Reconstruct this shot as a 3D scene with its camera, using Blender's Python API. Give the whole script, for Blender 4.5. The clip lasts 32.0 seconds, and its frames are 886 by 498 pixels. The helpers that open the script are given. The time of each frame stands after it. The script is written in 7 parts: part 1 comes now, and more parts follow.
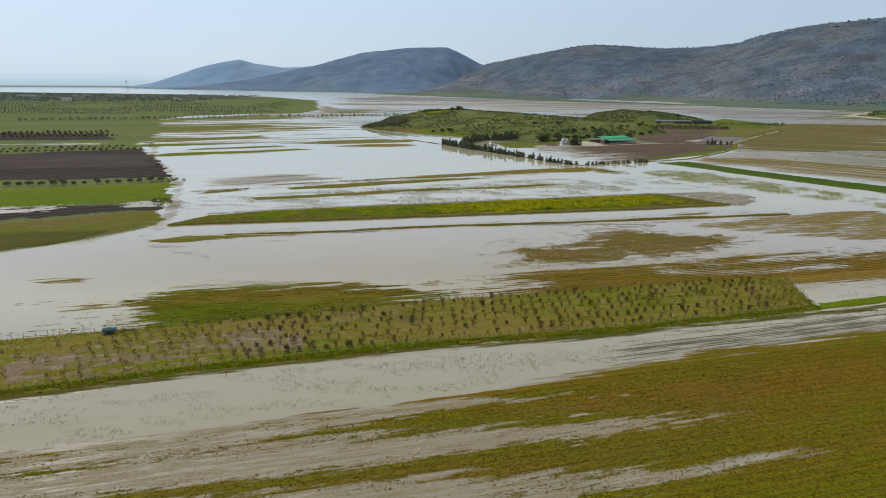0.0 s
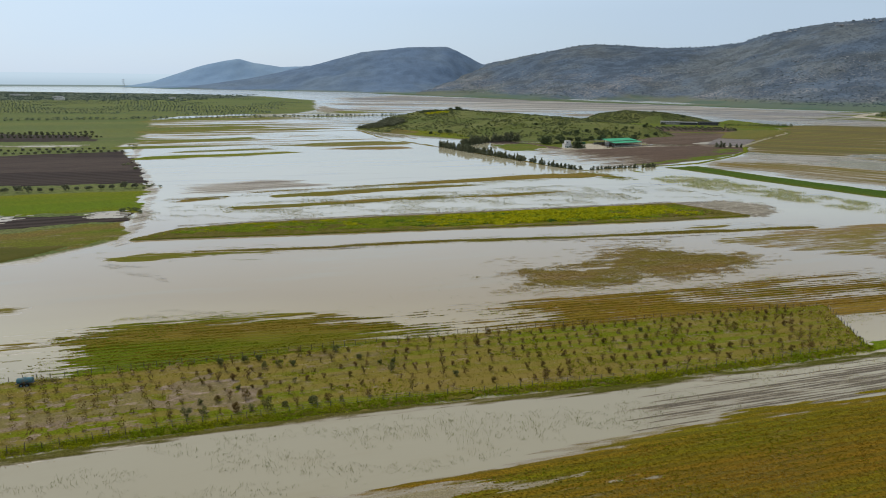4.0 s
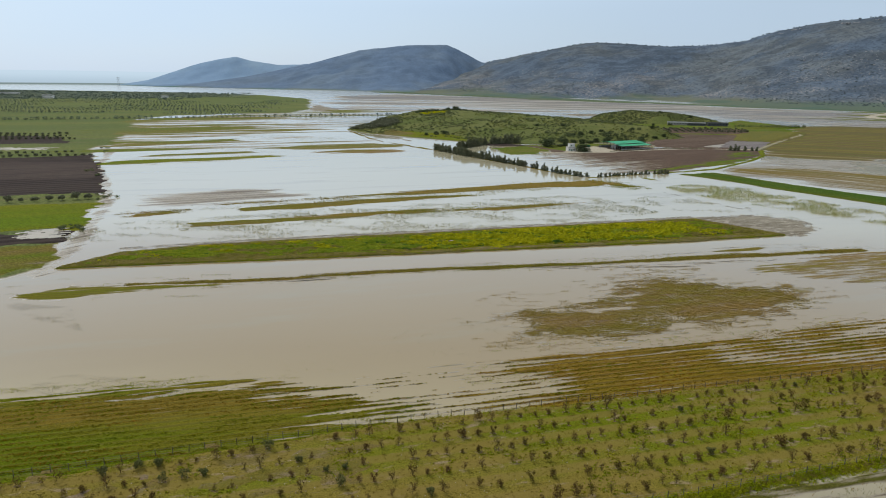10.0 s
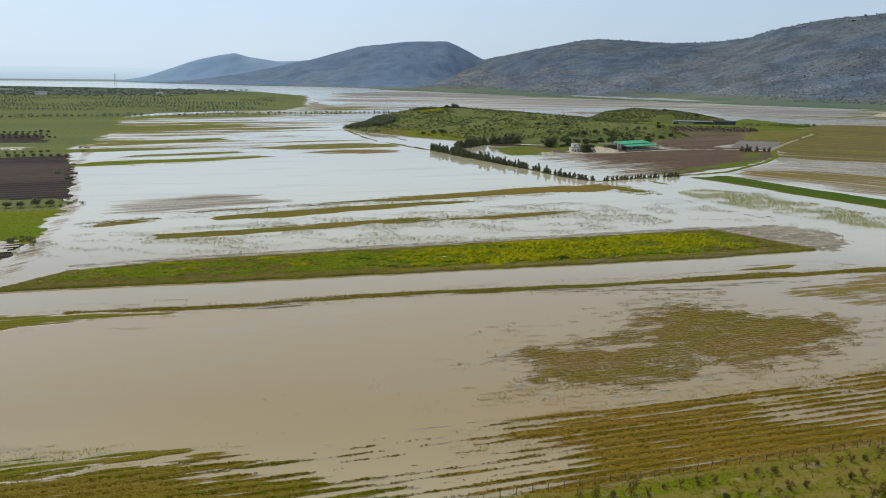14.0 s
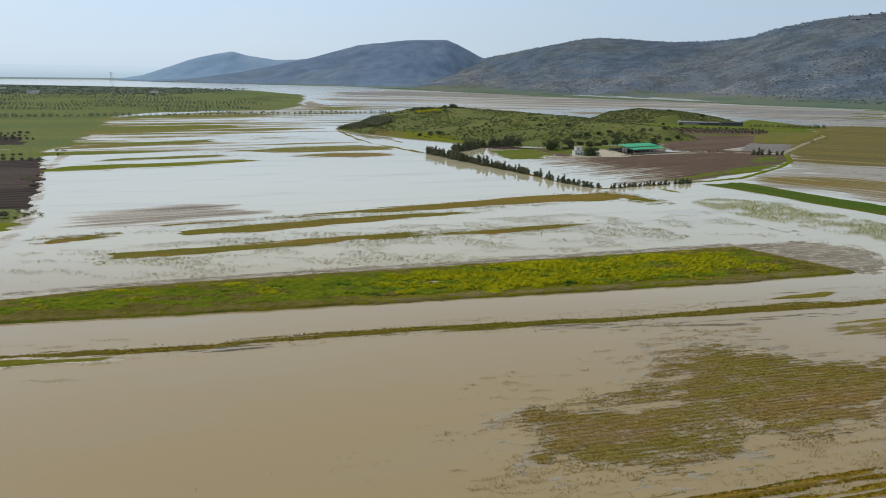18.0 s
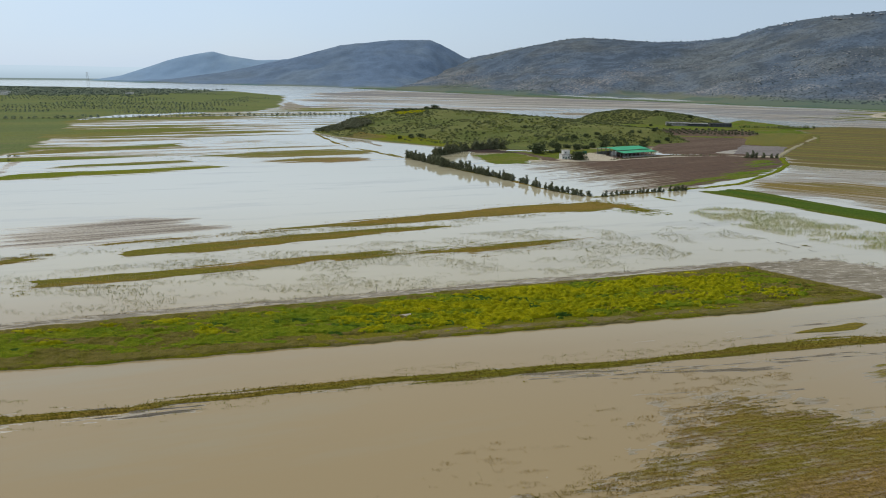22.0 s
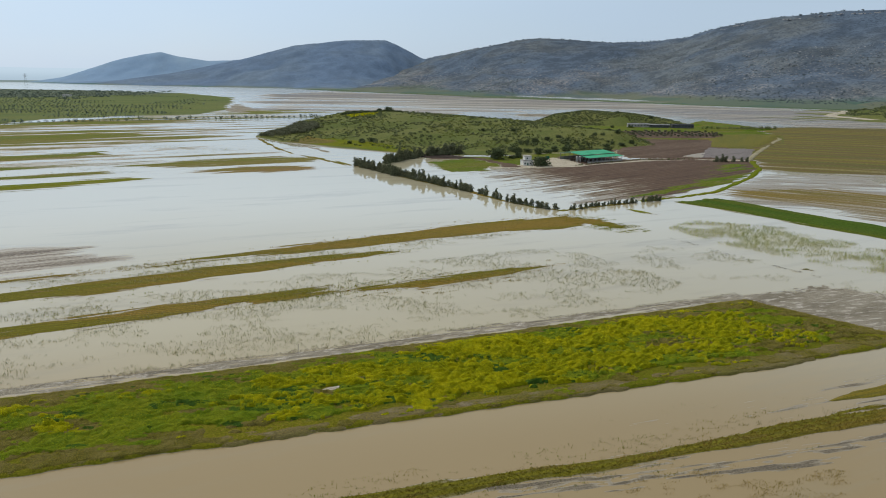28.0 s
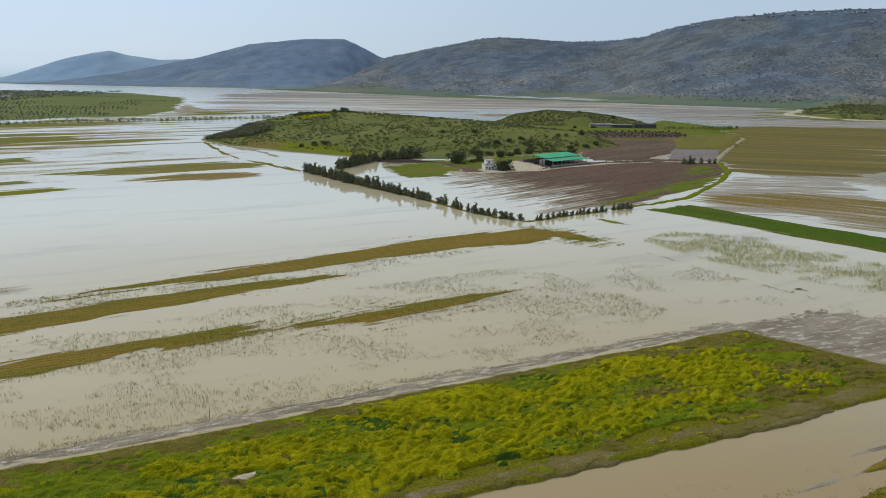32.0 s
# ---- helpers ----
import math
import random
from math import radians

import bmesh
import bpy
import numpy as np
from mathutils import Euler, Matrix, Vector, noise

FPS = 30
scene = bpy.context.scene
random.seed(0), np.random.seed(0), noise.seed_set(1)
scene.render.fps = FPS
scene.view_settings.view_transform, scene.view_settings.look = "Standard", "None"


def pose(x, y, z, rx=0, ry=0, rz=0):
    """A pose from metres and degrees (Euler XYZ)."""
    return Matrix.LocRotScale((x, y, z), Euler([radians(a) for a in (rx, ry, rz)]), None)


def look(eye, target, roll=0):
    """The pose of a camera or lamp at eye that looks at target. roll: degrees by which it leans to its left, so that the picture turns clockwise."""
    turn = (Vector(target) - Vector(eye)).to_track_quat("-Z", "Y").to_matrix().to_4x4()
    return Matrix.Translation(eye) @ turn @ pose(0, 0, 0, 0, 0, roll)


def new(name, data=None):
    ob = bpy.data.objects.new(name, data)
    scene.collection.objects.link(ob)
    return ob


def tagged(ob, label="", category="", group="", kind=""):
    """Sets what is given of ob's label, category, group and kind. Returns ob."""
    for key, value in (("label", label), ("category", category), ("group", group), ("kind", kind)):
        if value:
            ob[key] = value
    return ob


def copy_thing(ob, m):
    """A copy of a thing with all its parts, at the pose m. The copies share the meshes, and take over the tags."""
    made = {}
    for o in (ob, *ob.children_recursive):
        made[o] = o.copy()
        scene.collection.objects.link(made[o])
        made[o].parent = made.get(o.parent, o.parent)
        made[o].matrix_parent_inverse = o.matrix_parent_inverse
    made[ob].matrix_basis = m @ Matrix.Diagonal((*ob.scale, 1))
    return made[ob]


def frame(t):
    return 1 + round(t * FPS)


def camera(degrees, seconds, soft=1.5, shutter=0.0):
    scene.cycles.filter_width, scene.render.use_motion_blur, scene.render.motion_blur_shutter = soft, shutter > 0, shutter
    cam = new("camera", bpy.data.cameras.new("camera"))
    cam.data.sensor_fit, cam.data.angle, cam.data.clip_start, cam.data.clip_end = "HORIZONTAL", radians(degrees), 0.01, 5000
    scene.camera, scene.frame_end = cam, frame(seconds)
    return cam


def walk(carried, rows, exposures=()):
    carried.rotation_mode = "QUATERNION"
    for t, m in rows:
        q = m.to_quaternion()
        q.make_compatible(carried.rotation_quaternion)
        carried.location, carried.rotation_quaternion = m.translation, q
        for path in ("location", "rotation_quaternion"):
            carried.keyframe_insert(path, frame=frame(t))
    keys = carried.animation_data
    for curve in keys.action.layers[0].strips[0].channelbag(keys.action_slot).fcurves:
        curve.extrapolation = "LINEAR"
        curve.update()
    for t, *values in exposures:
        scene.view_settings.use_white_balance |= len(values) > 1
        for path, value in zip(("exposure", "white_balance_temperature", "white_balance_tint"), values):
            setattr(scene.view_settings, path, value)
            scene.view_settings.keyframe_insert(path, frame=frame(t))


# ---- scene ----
# ---------------------------------------------------------------- camera
cam = camera(66.75, 32.0, soft=1.0)
# seconds, x, y, z, tilt from straight down, roll, turn
ROWS = [
    (0, 0.00, 0.00, 66.00, 75.873, 0.550, 0.000),
    (2, 1.56, 15.61, 65.89, 75.889, 0.577, 0.013),
    (4, 3.18, 31.24, 65.97, 75.851, 0.631, 0.031),
    (6, 4.86, 46.77, 65.64, 75.888, 0.671, 0.072),
    (8, 6.37, 62.47, 65.61, 75.860, 0.691, 0.046),
    (10, 7.93, 77.35, 65.82, 75.730, 0.718, 0.044),
    (12, 9.51, 92.58, 65.46, 75.599, 0.788, 0.054),
    (14, 11.04, 108.18, 65.56, 75.479, 0.809, 0.079),
    (16, 12.69, 123.62, 65.66, 75.424, 0.817, 0.064),
    (18, 13.97, 139.49, 65.89, 75.387, 0.886, 0.071),
    (20, 15.44, 155.11, 65.71, 75.424, 0.877, -0.349),
    (22, 17.25, 170.55, 65.73, 75.427, 0.845, -1.230),
    (24, 18.93, 185.74, 65.66, 75.418, 0.813, -2.165),
    (26, 20.94, 200.80, 65.18, 75.491, 0.789, -3.222),
    (28, 23.21, 215.45, 65.12, 75.538, 0.724, -4.716),
    (30, 26.28, 230.71, 65.11, 75.515, 0.661, -6.318),
    (32, 29.07, 246.00, 65.06, 75.520, 0.696, -7.984),
]
walk(cam, [(t, pose(x, y, z, tilt, 0, turn) @ pose(0, 0, 0, 0, 0, roll)) for t, x, y, z, tilt, roll, turn in ROWS],
     exposures=[(0, 0.06), (8, 0.06), (13, 0.12), (18, 0.05), (32, 0.02)])

# ---------------------------------------------------------------- sky, sun
SUN_AZ, SUN_EL = -42.0, 46.0      # degrees: clockwise from +y, above the horizon
world = bpy.data.worlds.new("hazy_sky")
scene.world = world
world.use_nodes = True
wn, wl = world.node_tree.nodes, world.node_tree.links
sky = wn.new("ShaderNodeTexSky")
sky.sky_type, sky.sun_disc = "NISHITA", False
sky.sun_elevation, sky.sun_rotation = radians(SUN_EL), radians(SUN_AZ)
sky.air_density, sky.dust_density, sky.ozone_density, sky.altitude = 1.0, 1.2, 2.0, 60
veil_at = wn.new("ShaderNodeTexCoord")
veil = wn.new("ShaderNodeTexNoise")
veil.inputs["Scale"].default_value, veil.inputs["Detail"].default_value = 2.2, 7
veil_map = wn.new("ShaderNodeMapping")
veil_map.inputs["Scale"].default_value = (1, 1, 3.2)
wl.new(veil_at.outputs["Generated"], veil_map.inputs["Vector"])
wl.new(veil_map.outputs["Vector"], veil.inputs["Vector"])
veil_ramp = wn.new("ShaderNodeMapRange")
veil_ramp.inputs[1].default_value, veil_ramp.inputs[2].default_value = 0.35, 0.75
veil_ramp.inputs[3].default_value, veil_ramp.inputs[4].default_value = 0.80, 0.95
wl.new(veil.outputs["Fac"], veil_ramp.inputs[0])
veil_mix = wn.new("ShaderNodeMix")
veil_mix.data_type = "RGBA"
# the thin cloud is brighter towards the sun
glow_dot = wn.new("ShaderNodeVectorMath")
glow_dot.operation = "DOT_PRODUCT"
glow_dot.inputs[1].default_value = (math.sin(radians(SUN_AZ)) * math.cos(radians(SUN_EL)), math.cos(radians(SUN_AZ)) * math.cos(radians(SUN_EL)), math.sin(radians(SUN_EL)))
wl.new(veil_at.outputs["Generated"], glow_dot.inputs[0])
glow = wn.new("ShaderNodeMapRange")
glow.interpolation_type = "SMOOTHERSTEP"
glow.inputs[1].default_value, glow.inputs[2].default_value, glow.inputs[3].default_value, glow.inputs[4].default_value = 0.22, 1.0, 0.86, 1.14
wl.new(glow_dot.outputs["Value"], glow.inputs[0])
glow_tint = wn.new("ShaderNodeVectorMath")
glow_tint.operation = "SCALE"
glow_tint.inputs[0].default_value = (5.3, 6.7, 8.35)
wl.new(glow.outputs[0], glow_tint.inputs["Scale"])
# and denser overhead than low down
rise_at = wn.new("ShaderNodeSeparateXYZ")
wl.new(veil_at.outputs["Generated"], rise_at.inputs[0])
deck = wn.new("ShaderNodeMapRange")
deck.interpolation_type = "SMOOTHSTEP"
deck.inputs[1].default_value, deck.inputs[2].default_value, deck.inputs[3].default_value, deck.inputs[4].default_value = 0.09, 0.21, 1.0, 1.60
wl.new(rise_at.outputs["Z"], deck.inputs[0])
deck_tint = wn.new("ShaderNodeVectorMath")
deck_tint.operation = "SCALE"
wl.new(glow_tint.outputs[0], deck_tint.inputs[0])
wl.new(deck.outputs[0], deck_tint.inputs["Scale"])
deck_white = wn.new("ShaderNodeMix")
deck_white.data_type = "RGBA"
deck_fac = wn.new("ShaderNodeMapRange")
deck_fac.interpolation_type = "SMOOTHSTEP"
deck_fac.inputs[1].default_value, deck_fac.inputs[2].default_value, deck_fac.inputs[3].default_value, deck_fac.inputs[4].default_value = 0.14, 0.55, 0.0, 0.85
wl.new(rise_at.outputs["Z"], deck_fac.inputs[0])
white_tint = wn.new("ShaderNodeVectorMath")
white_tint.operation = "SCALE"
white_tint.inputs[0].default_value = (7.8, 7.85, 7.2)
high_glow = wn.new("ShaderNodeMapRange")
high_glow.interpolation_type = "SMOOTHSTEP"
high_glow.inputs[1].default_value, high_glow.inputs[2].default_value, high_glow.inputs[3].default_value, high_glow.inputs[4].default_value = 0.46, 0.90, 0.58, 1.24
wl.new(glow_dot.outputs["Value"], high_glow.inputs[0])
wl.new(high_glow.outputs[0], white_tint.inputs["Scale"])
wl.new(white_tint.outputs[0], deck_white.inputs[7])
wl.new(deck_fac.outputs[0], deck_white.inputs[0])
wl.new(deck_tint.outputs[0], deck_white.inputs[6])
wl.new(deck_white.outputs[2], veil_mix.inputs[7])
wl.new(veil_ramp.outputs[0], veil_mix.inputs[0])
wl.new(sky.outputs[0], veil_mix.inputs[6])
background = wn["Background"]
background.inputs["Strength"].default_value = 0.10
wl.new(veil_mix.outputs[2], background.inputs["Color"])

sun = new("sun", bpy.data.lights.new("sun", "SUN"))
sun.data.energy, sun.data.angle, sun.data.color = 1.9, radians(8), (1.0, 0.96, 0.88)
a, e = radians(SUN_AZ), radians(SUN_EL)
sun.matrix_world = look((math.sin(a) * math.cos(e) * 500, math.cos(a) * math.cos(e) * 500, math.sin(e) * 500), (0, 0, 0))
scene.view_settings.exposure = 0.0

# ---------------------------------------------------------------- numeric helpers
rng = np.random.default_rng(7)


def lattice(ix, iy, seed):
    h = (ix.astype(np.int64) * 374761393 + iy.astype(np.int64) * 668265263 + seed * 974634721) & 0x7FFFFFFF
    h = ((h ^ (h >> 13)) * 1274126177) & 0x7FFFFFFF
    return ((h ^ (h >> 16)) & 0xFFFF) / 32767.5 - 1.0


def value_noise(x, y, seed=0):
    x, y = np.asarray(x, float), np.asarray(y, float)
    ix, iy = np.floor(x), np.floor(y)
    fx, fy = x - ix, y - iy
    fx, fy = fx * fx * (3 - 2 * fx), fy * fy * (3 - 2 * fy)
    n00, n10 = lattice(ix, iy, seed), lattice(ix + 1, iy, seed)
    n01, n11 = lattice(ix, iy + 1, seed), lattice(ix + 1, iy + 1, seed)
    return (n00 * (1 - fx) + n10 * fx) * (1 - fy) + (n01 * (1 - fx) + n11 * fx) * fy


def fbm(x, y, seed=0, octaves=4):
    total, amp = 0.0, 1.0
    for k in range(octaves):
        total = total + amp * value_noise(x * 2 ** k + 17.3 * k, y * 2 ** k - 9.1 * k, seed + k)
        amp *= 0.5
    return total / 1.6


def step(x):
    x = np.clip(x, 0, 1)
    return x * x * (3 - 2 * x)


def edge_distance(x, y, poly):
    """Distance to the outline, positive inside."""
    best, inside = np.full(np.shape(x), 1e9), np.zeros(np.shape(x), bool)
    for (x0, y0), (x1, y1) in zip(poly, poly[1:] + poly[:1]):
        dx, dy = x1 - x0, y1 - y0
        t = np.clip(((x - x0) * dx + (y - y0) * dy) / (dx * dx + dy * dy + 1e-9), 0, 1)
        best = np.minimum(best, np.hypot(x - x0 - t * dx, y - y0 - t * dy))
        if y0 != y1:
            inside ^= ((y0 > y) != (y1 > y)) & (x < (x1 - x0) * (y - y0) / (y1 - y0) + x0)
    return np.where(inside, best, -best)


def line_distance(x, y, line):
    best = np.full(np.shape(x), 1e9)
    for (x0, y0), (x1, y1) in zip(line, line[1:]):
        dx, dy = x1 - x0, y1 - y0
        t = np.clip(((x - x0) * dx + (y - y0) * dy) / (dx * dx + dy * dy), 0, 1)
        best = np.minimum(best, np.hypot(x - x0 - t * dx, y - y0 - t * dy))
    return best


def along(line, gap):
    """Points every gap metres along a line, with the heading there."""
    out, left = [], 0.0
    for (x0, y0), (x1, y1) in zip(line, line[1:]):
        length = math.hypot(x1 - x0, y1 - y0)
        s = left
        while s <= length:
            out.append((x0 + (x1 - x0) * s / length, y0 + (y1 - y0) * s / length, math.atan2(y1 - y0, x1 - x0)))
            s += gap
        left = s - length
    return out


def ribbon(line, width):
    """Outline of a band of that width round a line."""
    a, b = [], []
    for k, (x, y) in enumerate(line):
        x0, y0 = line[max(k - 1, 0)]
        x1, y1 = line[min(k + 1, len(line) - 1)]
        d = math.hypot(x1 - x0, y1 - y0)
        w = (width[k] if isinstance(width, (list, tuple)) else width) / 2
        a.append((x - (y1 - y0) / d * w, y + (x1 - x0) / d * w))
        b.append((x + (y1 - y0) / d * w, y - (x1 - x0) / d * w))
    return a + b[::-1]


# ---------------------------------------------------------------- mesh helpers
def mesh_from(name, verts, faces, material, smooth=False):
    """A mesh from an array of points and an array of triangles or quads."""
    me = bpy.data.meshes.new(name)
    verts, faces = np.asarray(verts, np.float32), np.asarray(faces, np.int32)
    n, k = faces.shape
    me.vertices.add(len(verts))
    me.vertices.foreach_set("co", verts.ravel())
    me.loops.add(n * k)
    me.loops.foreach_set("vertex_index", faces.ravel())
    me.polygons.add(n)
    me.polygons.foreach_set("loop_start", np.arange(0, n * k, k, dtype=np.int32))
    me.polygons.foreach_set("loop_total", np.full(n, k, np.int32))
    me.polygons.foreach_set("use_smooth", np.full(n, smooth))
    me.update(calc_edges=True)
    me.materials.append(material)
    return me


def part(name, data, material, parent, label=""):
    """Links a bmesh or a mesh as one part under a thing or a part."""
    if isinstance(data, bmesh.types.BMesh):
        me = bpy.data.meshes.new(name)
        data.to_mesh(me)
        data.free()
        me.materials.append(material)
    else:
        me = data
    ob = new(name, me)
    ob.parent = parent
    return tagged(ob, label)


def thing(name, label, category, m=None, group="", kind=""):
    ob = new(name)
    ob.empty_display_size = 0.5
    if m is not None:
        ob.matrix_world = m
    return tagged(ob, label, category, group, kind)


def box(bm, x0, x1, y0, y1, z0, z1, bevel=0.0):
    made = bmesh.ops.create_cube(bm, size=1, matrix=Matrix.Translation(((x0 + x1) / 2, (y0 + y1) / 2, (z0 + z1) / 2)) @ Matrix.Diagonal((x1 - x0, y1 - y0, z1 - z0, 1)))
    if bevel:
        edges = {ed for v in made["verts"] for ed in v.link_edges}
        bmesh.ops.bevel(bm, geom=list(edges), offset=bevel, segments=1, affect="EDGES")
    return bm


def boxed(*args, bevel=0.0):
    return box(bmesh.new(), *args, bevel=bevel)


def rod(bm, p0, p1, r0, r1=None, sides=6):
    p0, p1 = Vector(p0), Vector(p1)
    d = p1 - p0
    m = Matrix.Translation((p0 + p1) / 2) @ d.to_track_quat("Z", "Y").to_matrix().to_4x4()
    bmesh.ops.create_cone(bm, cap_ends=True, segments=sides, radius1=r0, radius2=r0 if r1 is None else r1, depth=d.length, matrix=m)
    return bm


def leaf_mesh(name, centres, size, material, r=None, up=0.6, faces=None):
    """Small three-cornered leaves, one at each centre, turned at random about the upright by up, or about the ways they face."""
    r = r or rng
    n = len(centres)
    size = np.broadcast_to(np.asarray(size, float), (n,))
    face = r.normal(size=(n, 3))
    face /= np.linalg.norm(face, axis=1)[:, None]
    if faces is None:
        face[:, 2] = np.abs(face[:, 2]) + up
    else:
        face = faces + 0.55 * face + np.array([0, 0, 0.15])
    a = np.cross(face, r.normal(size=(n, 3)))
    a /= np.linalg.norm(a, axis=1)[:, None]
    b = np.cross(face, a)
    b /= np.linalg.norm(b, axis=1)[:, None]
    s = size[:, None]
    v = np.stack([centres + a * s, centres - a * s * 0.55 + b * s * 0.75, centres - a * s * 0.55 - b * s * 0.75], 1)
    return mesh_from(name, v.reshape(-1, 3), np.arange(3 * n).reshape(-1, 3), material)


def blade_mesh(name, roots, height, width, lean, material, r=None):
    """Upright narrow blades, one at each root."""
    r = r or rng
    n = len(roots)
    turn = r.uniform(0, 2 * np.pi, n)
    side = np.stack([np.cos(turn), np.sin(turn), np.zeros(n)], 1) * (np.broadcast_to(width, (n,)) / 2)[:, None]
    tip = roots + np.stack([r.normal(size=n) * lean, r.normal(size=n) * lean, np.ones(n)], 1) * np.broadcast_to(height, (n,))[:, None]
    v = np.stack([roots - side, roots + side, tip], 1)
    return mesh_from(name, v.reshape(-1, 3), np.arange(3 * n).reshape(-1, 3), material)


# ---------------------------------------------------------------- materials
def shader(name, rough=0.8):
    m = bpy.data.materials.new(name)
    m.use_nodes = True
    n, l = m.node_tree.nodes, m.node_tree.links
    p = n["Principled BSDF"]
    p.inputs["Roughness"].default_value = rough
    p.inputs["Specular IOR Level"].default_value = 0.03
    return m, n, l, p


def rgb(c):
    return (c[0], c[1], c[2], 1)


def mix(n, l, fac, a, b, kind="MIX"):
    """A colour mix; fac, a and b may be sockets or values."""
    x = n.new("ShaderNodeMix")
    x.data_type, x.blend_type = "RGBA", kind
    for k, v in ((0, fac), (6, a), (7, b)):
        if isinstance(v, bpy.types.NodeSocket):
            l.new(v, x.inputs[k])
        else:
            x.inputs[k].default_value = v if k == 0 else rgb(v)
    return x.outputs[2]


def ranged(n, l, value, lo, hi, a=0.0, b=1.0):
    x = n.new("ShaderNodeMapRange")
    x.interpolation_type = "SMOOTHSTEP"
    l.new(value, x.inputs[0])
    for k, v in zip((1, 2, 3, 4), (lo, hi, a, b)):
        x.inputs[k].default_value = v
    return x.outputs[0]


def noise_of(n, l, at, scale, detail=4, rough=0.55):
    x = n.new("ShaderNodeTexNoise")
    x.inputs["Scale"].default_value, x.inputs["Detail"].default_value, x.inputs["Roughness"].default_value = scale, detail, rough
    l.new(at, x.inputs["Vector"])
    return x.outputs["Fac"]


def place(n, l, angle=0.0, stretch=1.0):
    """World position, turned by angle degrees and shortened along the rows."""
    g = n.new("ShaderNodeNewGeometry")
    r = n.new("ShaderNodeVectorRotate")
    r.rotation_type = "Z_AXIS"
    r.inputs["Angle"].default_value = radians(-angle)
    l.new(g.outputs["Position"], r.inputs["Vector"])
    s = n.new("ShaderNodeVectorMath")
    s.operation = "MULTIPLY"
    s.inputs[1].default_value = (1 / stretch, 1, 1)
    l.new(r.outputs["Vector"], s.inputs[0])
    return g.outputs["Position"], s.outputs["Vector"]


def bumped(n, l, p, height, strength=0.5, distance=0.1):
    b = n.new("ShaderNodeBump")
    b.inputs["Strength"].default_value, b.inputs["Distance"].default_value = strength, distance
    l.new(height, b.inputs["Height"])
    l.new(b.outputs["Normal"], p.inputs["Normal"])
    return b


MUD = (0.215, 0.180, 0.125)


def field_material(name, grass, second, soil, angle=14.0, stretch=6.0, patch=0.03, soil_share=0.5, wet=0.09, row=0.0, fine=1.6, row_share=0.4, row_tone=None):
    """Sown or fallow ground: two plant tones in patches along the rows, bare soil between, mud at the water's edge."""
    m, n, l, p = shader(name, 0.9)
    world_at, row_at = place(n, l, angle, stretch)
    big = noise_of(n, l, row_at, patch, 5, 0.6)
    col = mix(n, l, ranged(n, l, big, 0.38, 0.62), grass, second)
    mid = noise_of(n, l, row_at, fine * 0.35, 4, 0.65)
    col = mix(n, l, ranged(n, l, mid, soil_share, soil_share + 0.16), col, soil)
    tiny = noise_of(n, l, world_at, fine * 2.2, 3, 0.7)
    col = mix(n, l, 1.0, col, mix(n, l, ranged(n, l, tiny, 0.3, 0.7), (0.55, 0.55, 0.55), (1.25, 1.25, 1.25)), "MULTIPLY")
    if row:
        w = n.new("ShaderNodeTexWave")
        w.bands_direction = "Y"
        w.inputs["Scale"].default_value, w.inputs["Distortion"].default_value, w.inputs["Detail"].default_value = 0.314 / row, 1.2, 2
        w.inputs["Detail Scale"].default_value = 0.3
        l.new(row_at, w.inputs["Vector"])
        col = mix(n, l, ranged(n, l, w.outputs["Fac"], 0.35, 0.8, 0.0, row_share), col, soil if row_tone is None else row_tone)
    z = n.new("ShaderNodeSeparateXYZ")
    l.new(world_at, z.inputs[0])
    seep = n.new("ShaderNodeMath")
    seep.operation = "MULTIPLY_ADD"
    l.new(tiny, seep.inputs[0])
    seep.inputs[1].default_value = -wet
    l.new(z.outputs["Z"], seep.inputs[2])
    dry = ranged(n, l, seep.outputs[0], -0.5 * wet, 0.6 * wet)
    col = mix(n, l, dry, MUD, col)
    l.new(col, p.inputs["Base Color"])
    l.new(ranged(n, l, seep.outputs[0], -0.5 * wet, 0.5 * wet, 0.40, 0.92), p.inputs["Roughness"])
    l.new(ranged(n, l, seep.outputs[0], -0.5 * wet, 0.15 * wet, 0.5, 0.03), p.inputs["Specular IOR Level"])
    b = bumped(n, l, p, tiny, 0.6, 0.25)
    l.new(ranged(n, l, z.outputs["Z"], 0.0, wet, 0.02, 0.6), b.inputs["Strength"])
    return m


def plant_material(name, a, b, scale=0.4, rough=0.75, light=0.25):
    """Leaves: tone by patch and by leaf, with some light shining through."""
    m, n, l, p = shader(name, rough)
    g = n.new("ShaderNodeNewGeometry")
    big = noise_of(n, l, g.outputs["Position"], scale, 3)
    col = mix(n, l, ranged(n, l, big, 0.36, 0.64), a, b)
    leaf = n.new("ShaderNodeMapRange")
    l.new(g.outputs["Random Per Island"], leaf.inputs[0])
    leaf.inputs[3].default_value, leaf.inputs[4].default_value = 0.65, 1.35
    v = n.new("ShaderNodeVectorMath")
    v.operation = "SCALE"
    l.new(col, v.inputs[0])
    l.new(leaf.outputs[0], v.inputs["Scale"])
    l.new(v.outputs[0], p.inputs["Base Color"])
    t = n.new("ShaderNodeBsdfTranslucent")
    l.new(v.outputs[0], t.inputs["Color"])
    s = n.new("ShaderNodeMixShader")
    s.inputs[0].default_value = light
    l.new(p.outputs[0], s.inputs[1])
    l.new(t.outputs[0], s.inputs[2])
    l.new(s.outputs[0], n["Material Output"].inputs["Surface"])
    return m


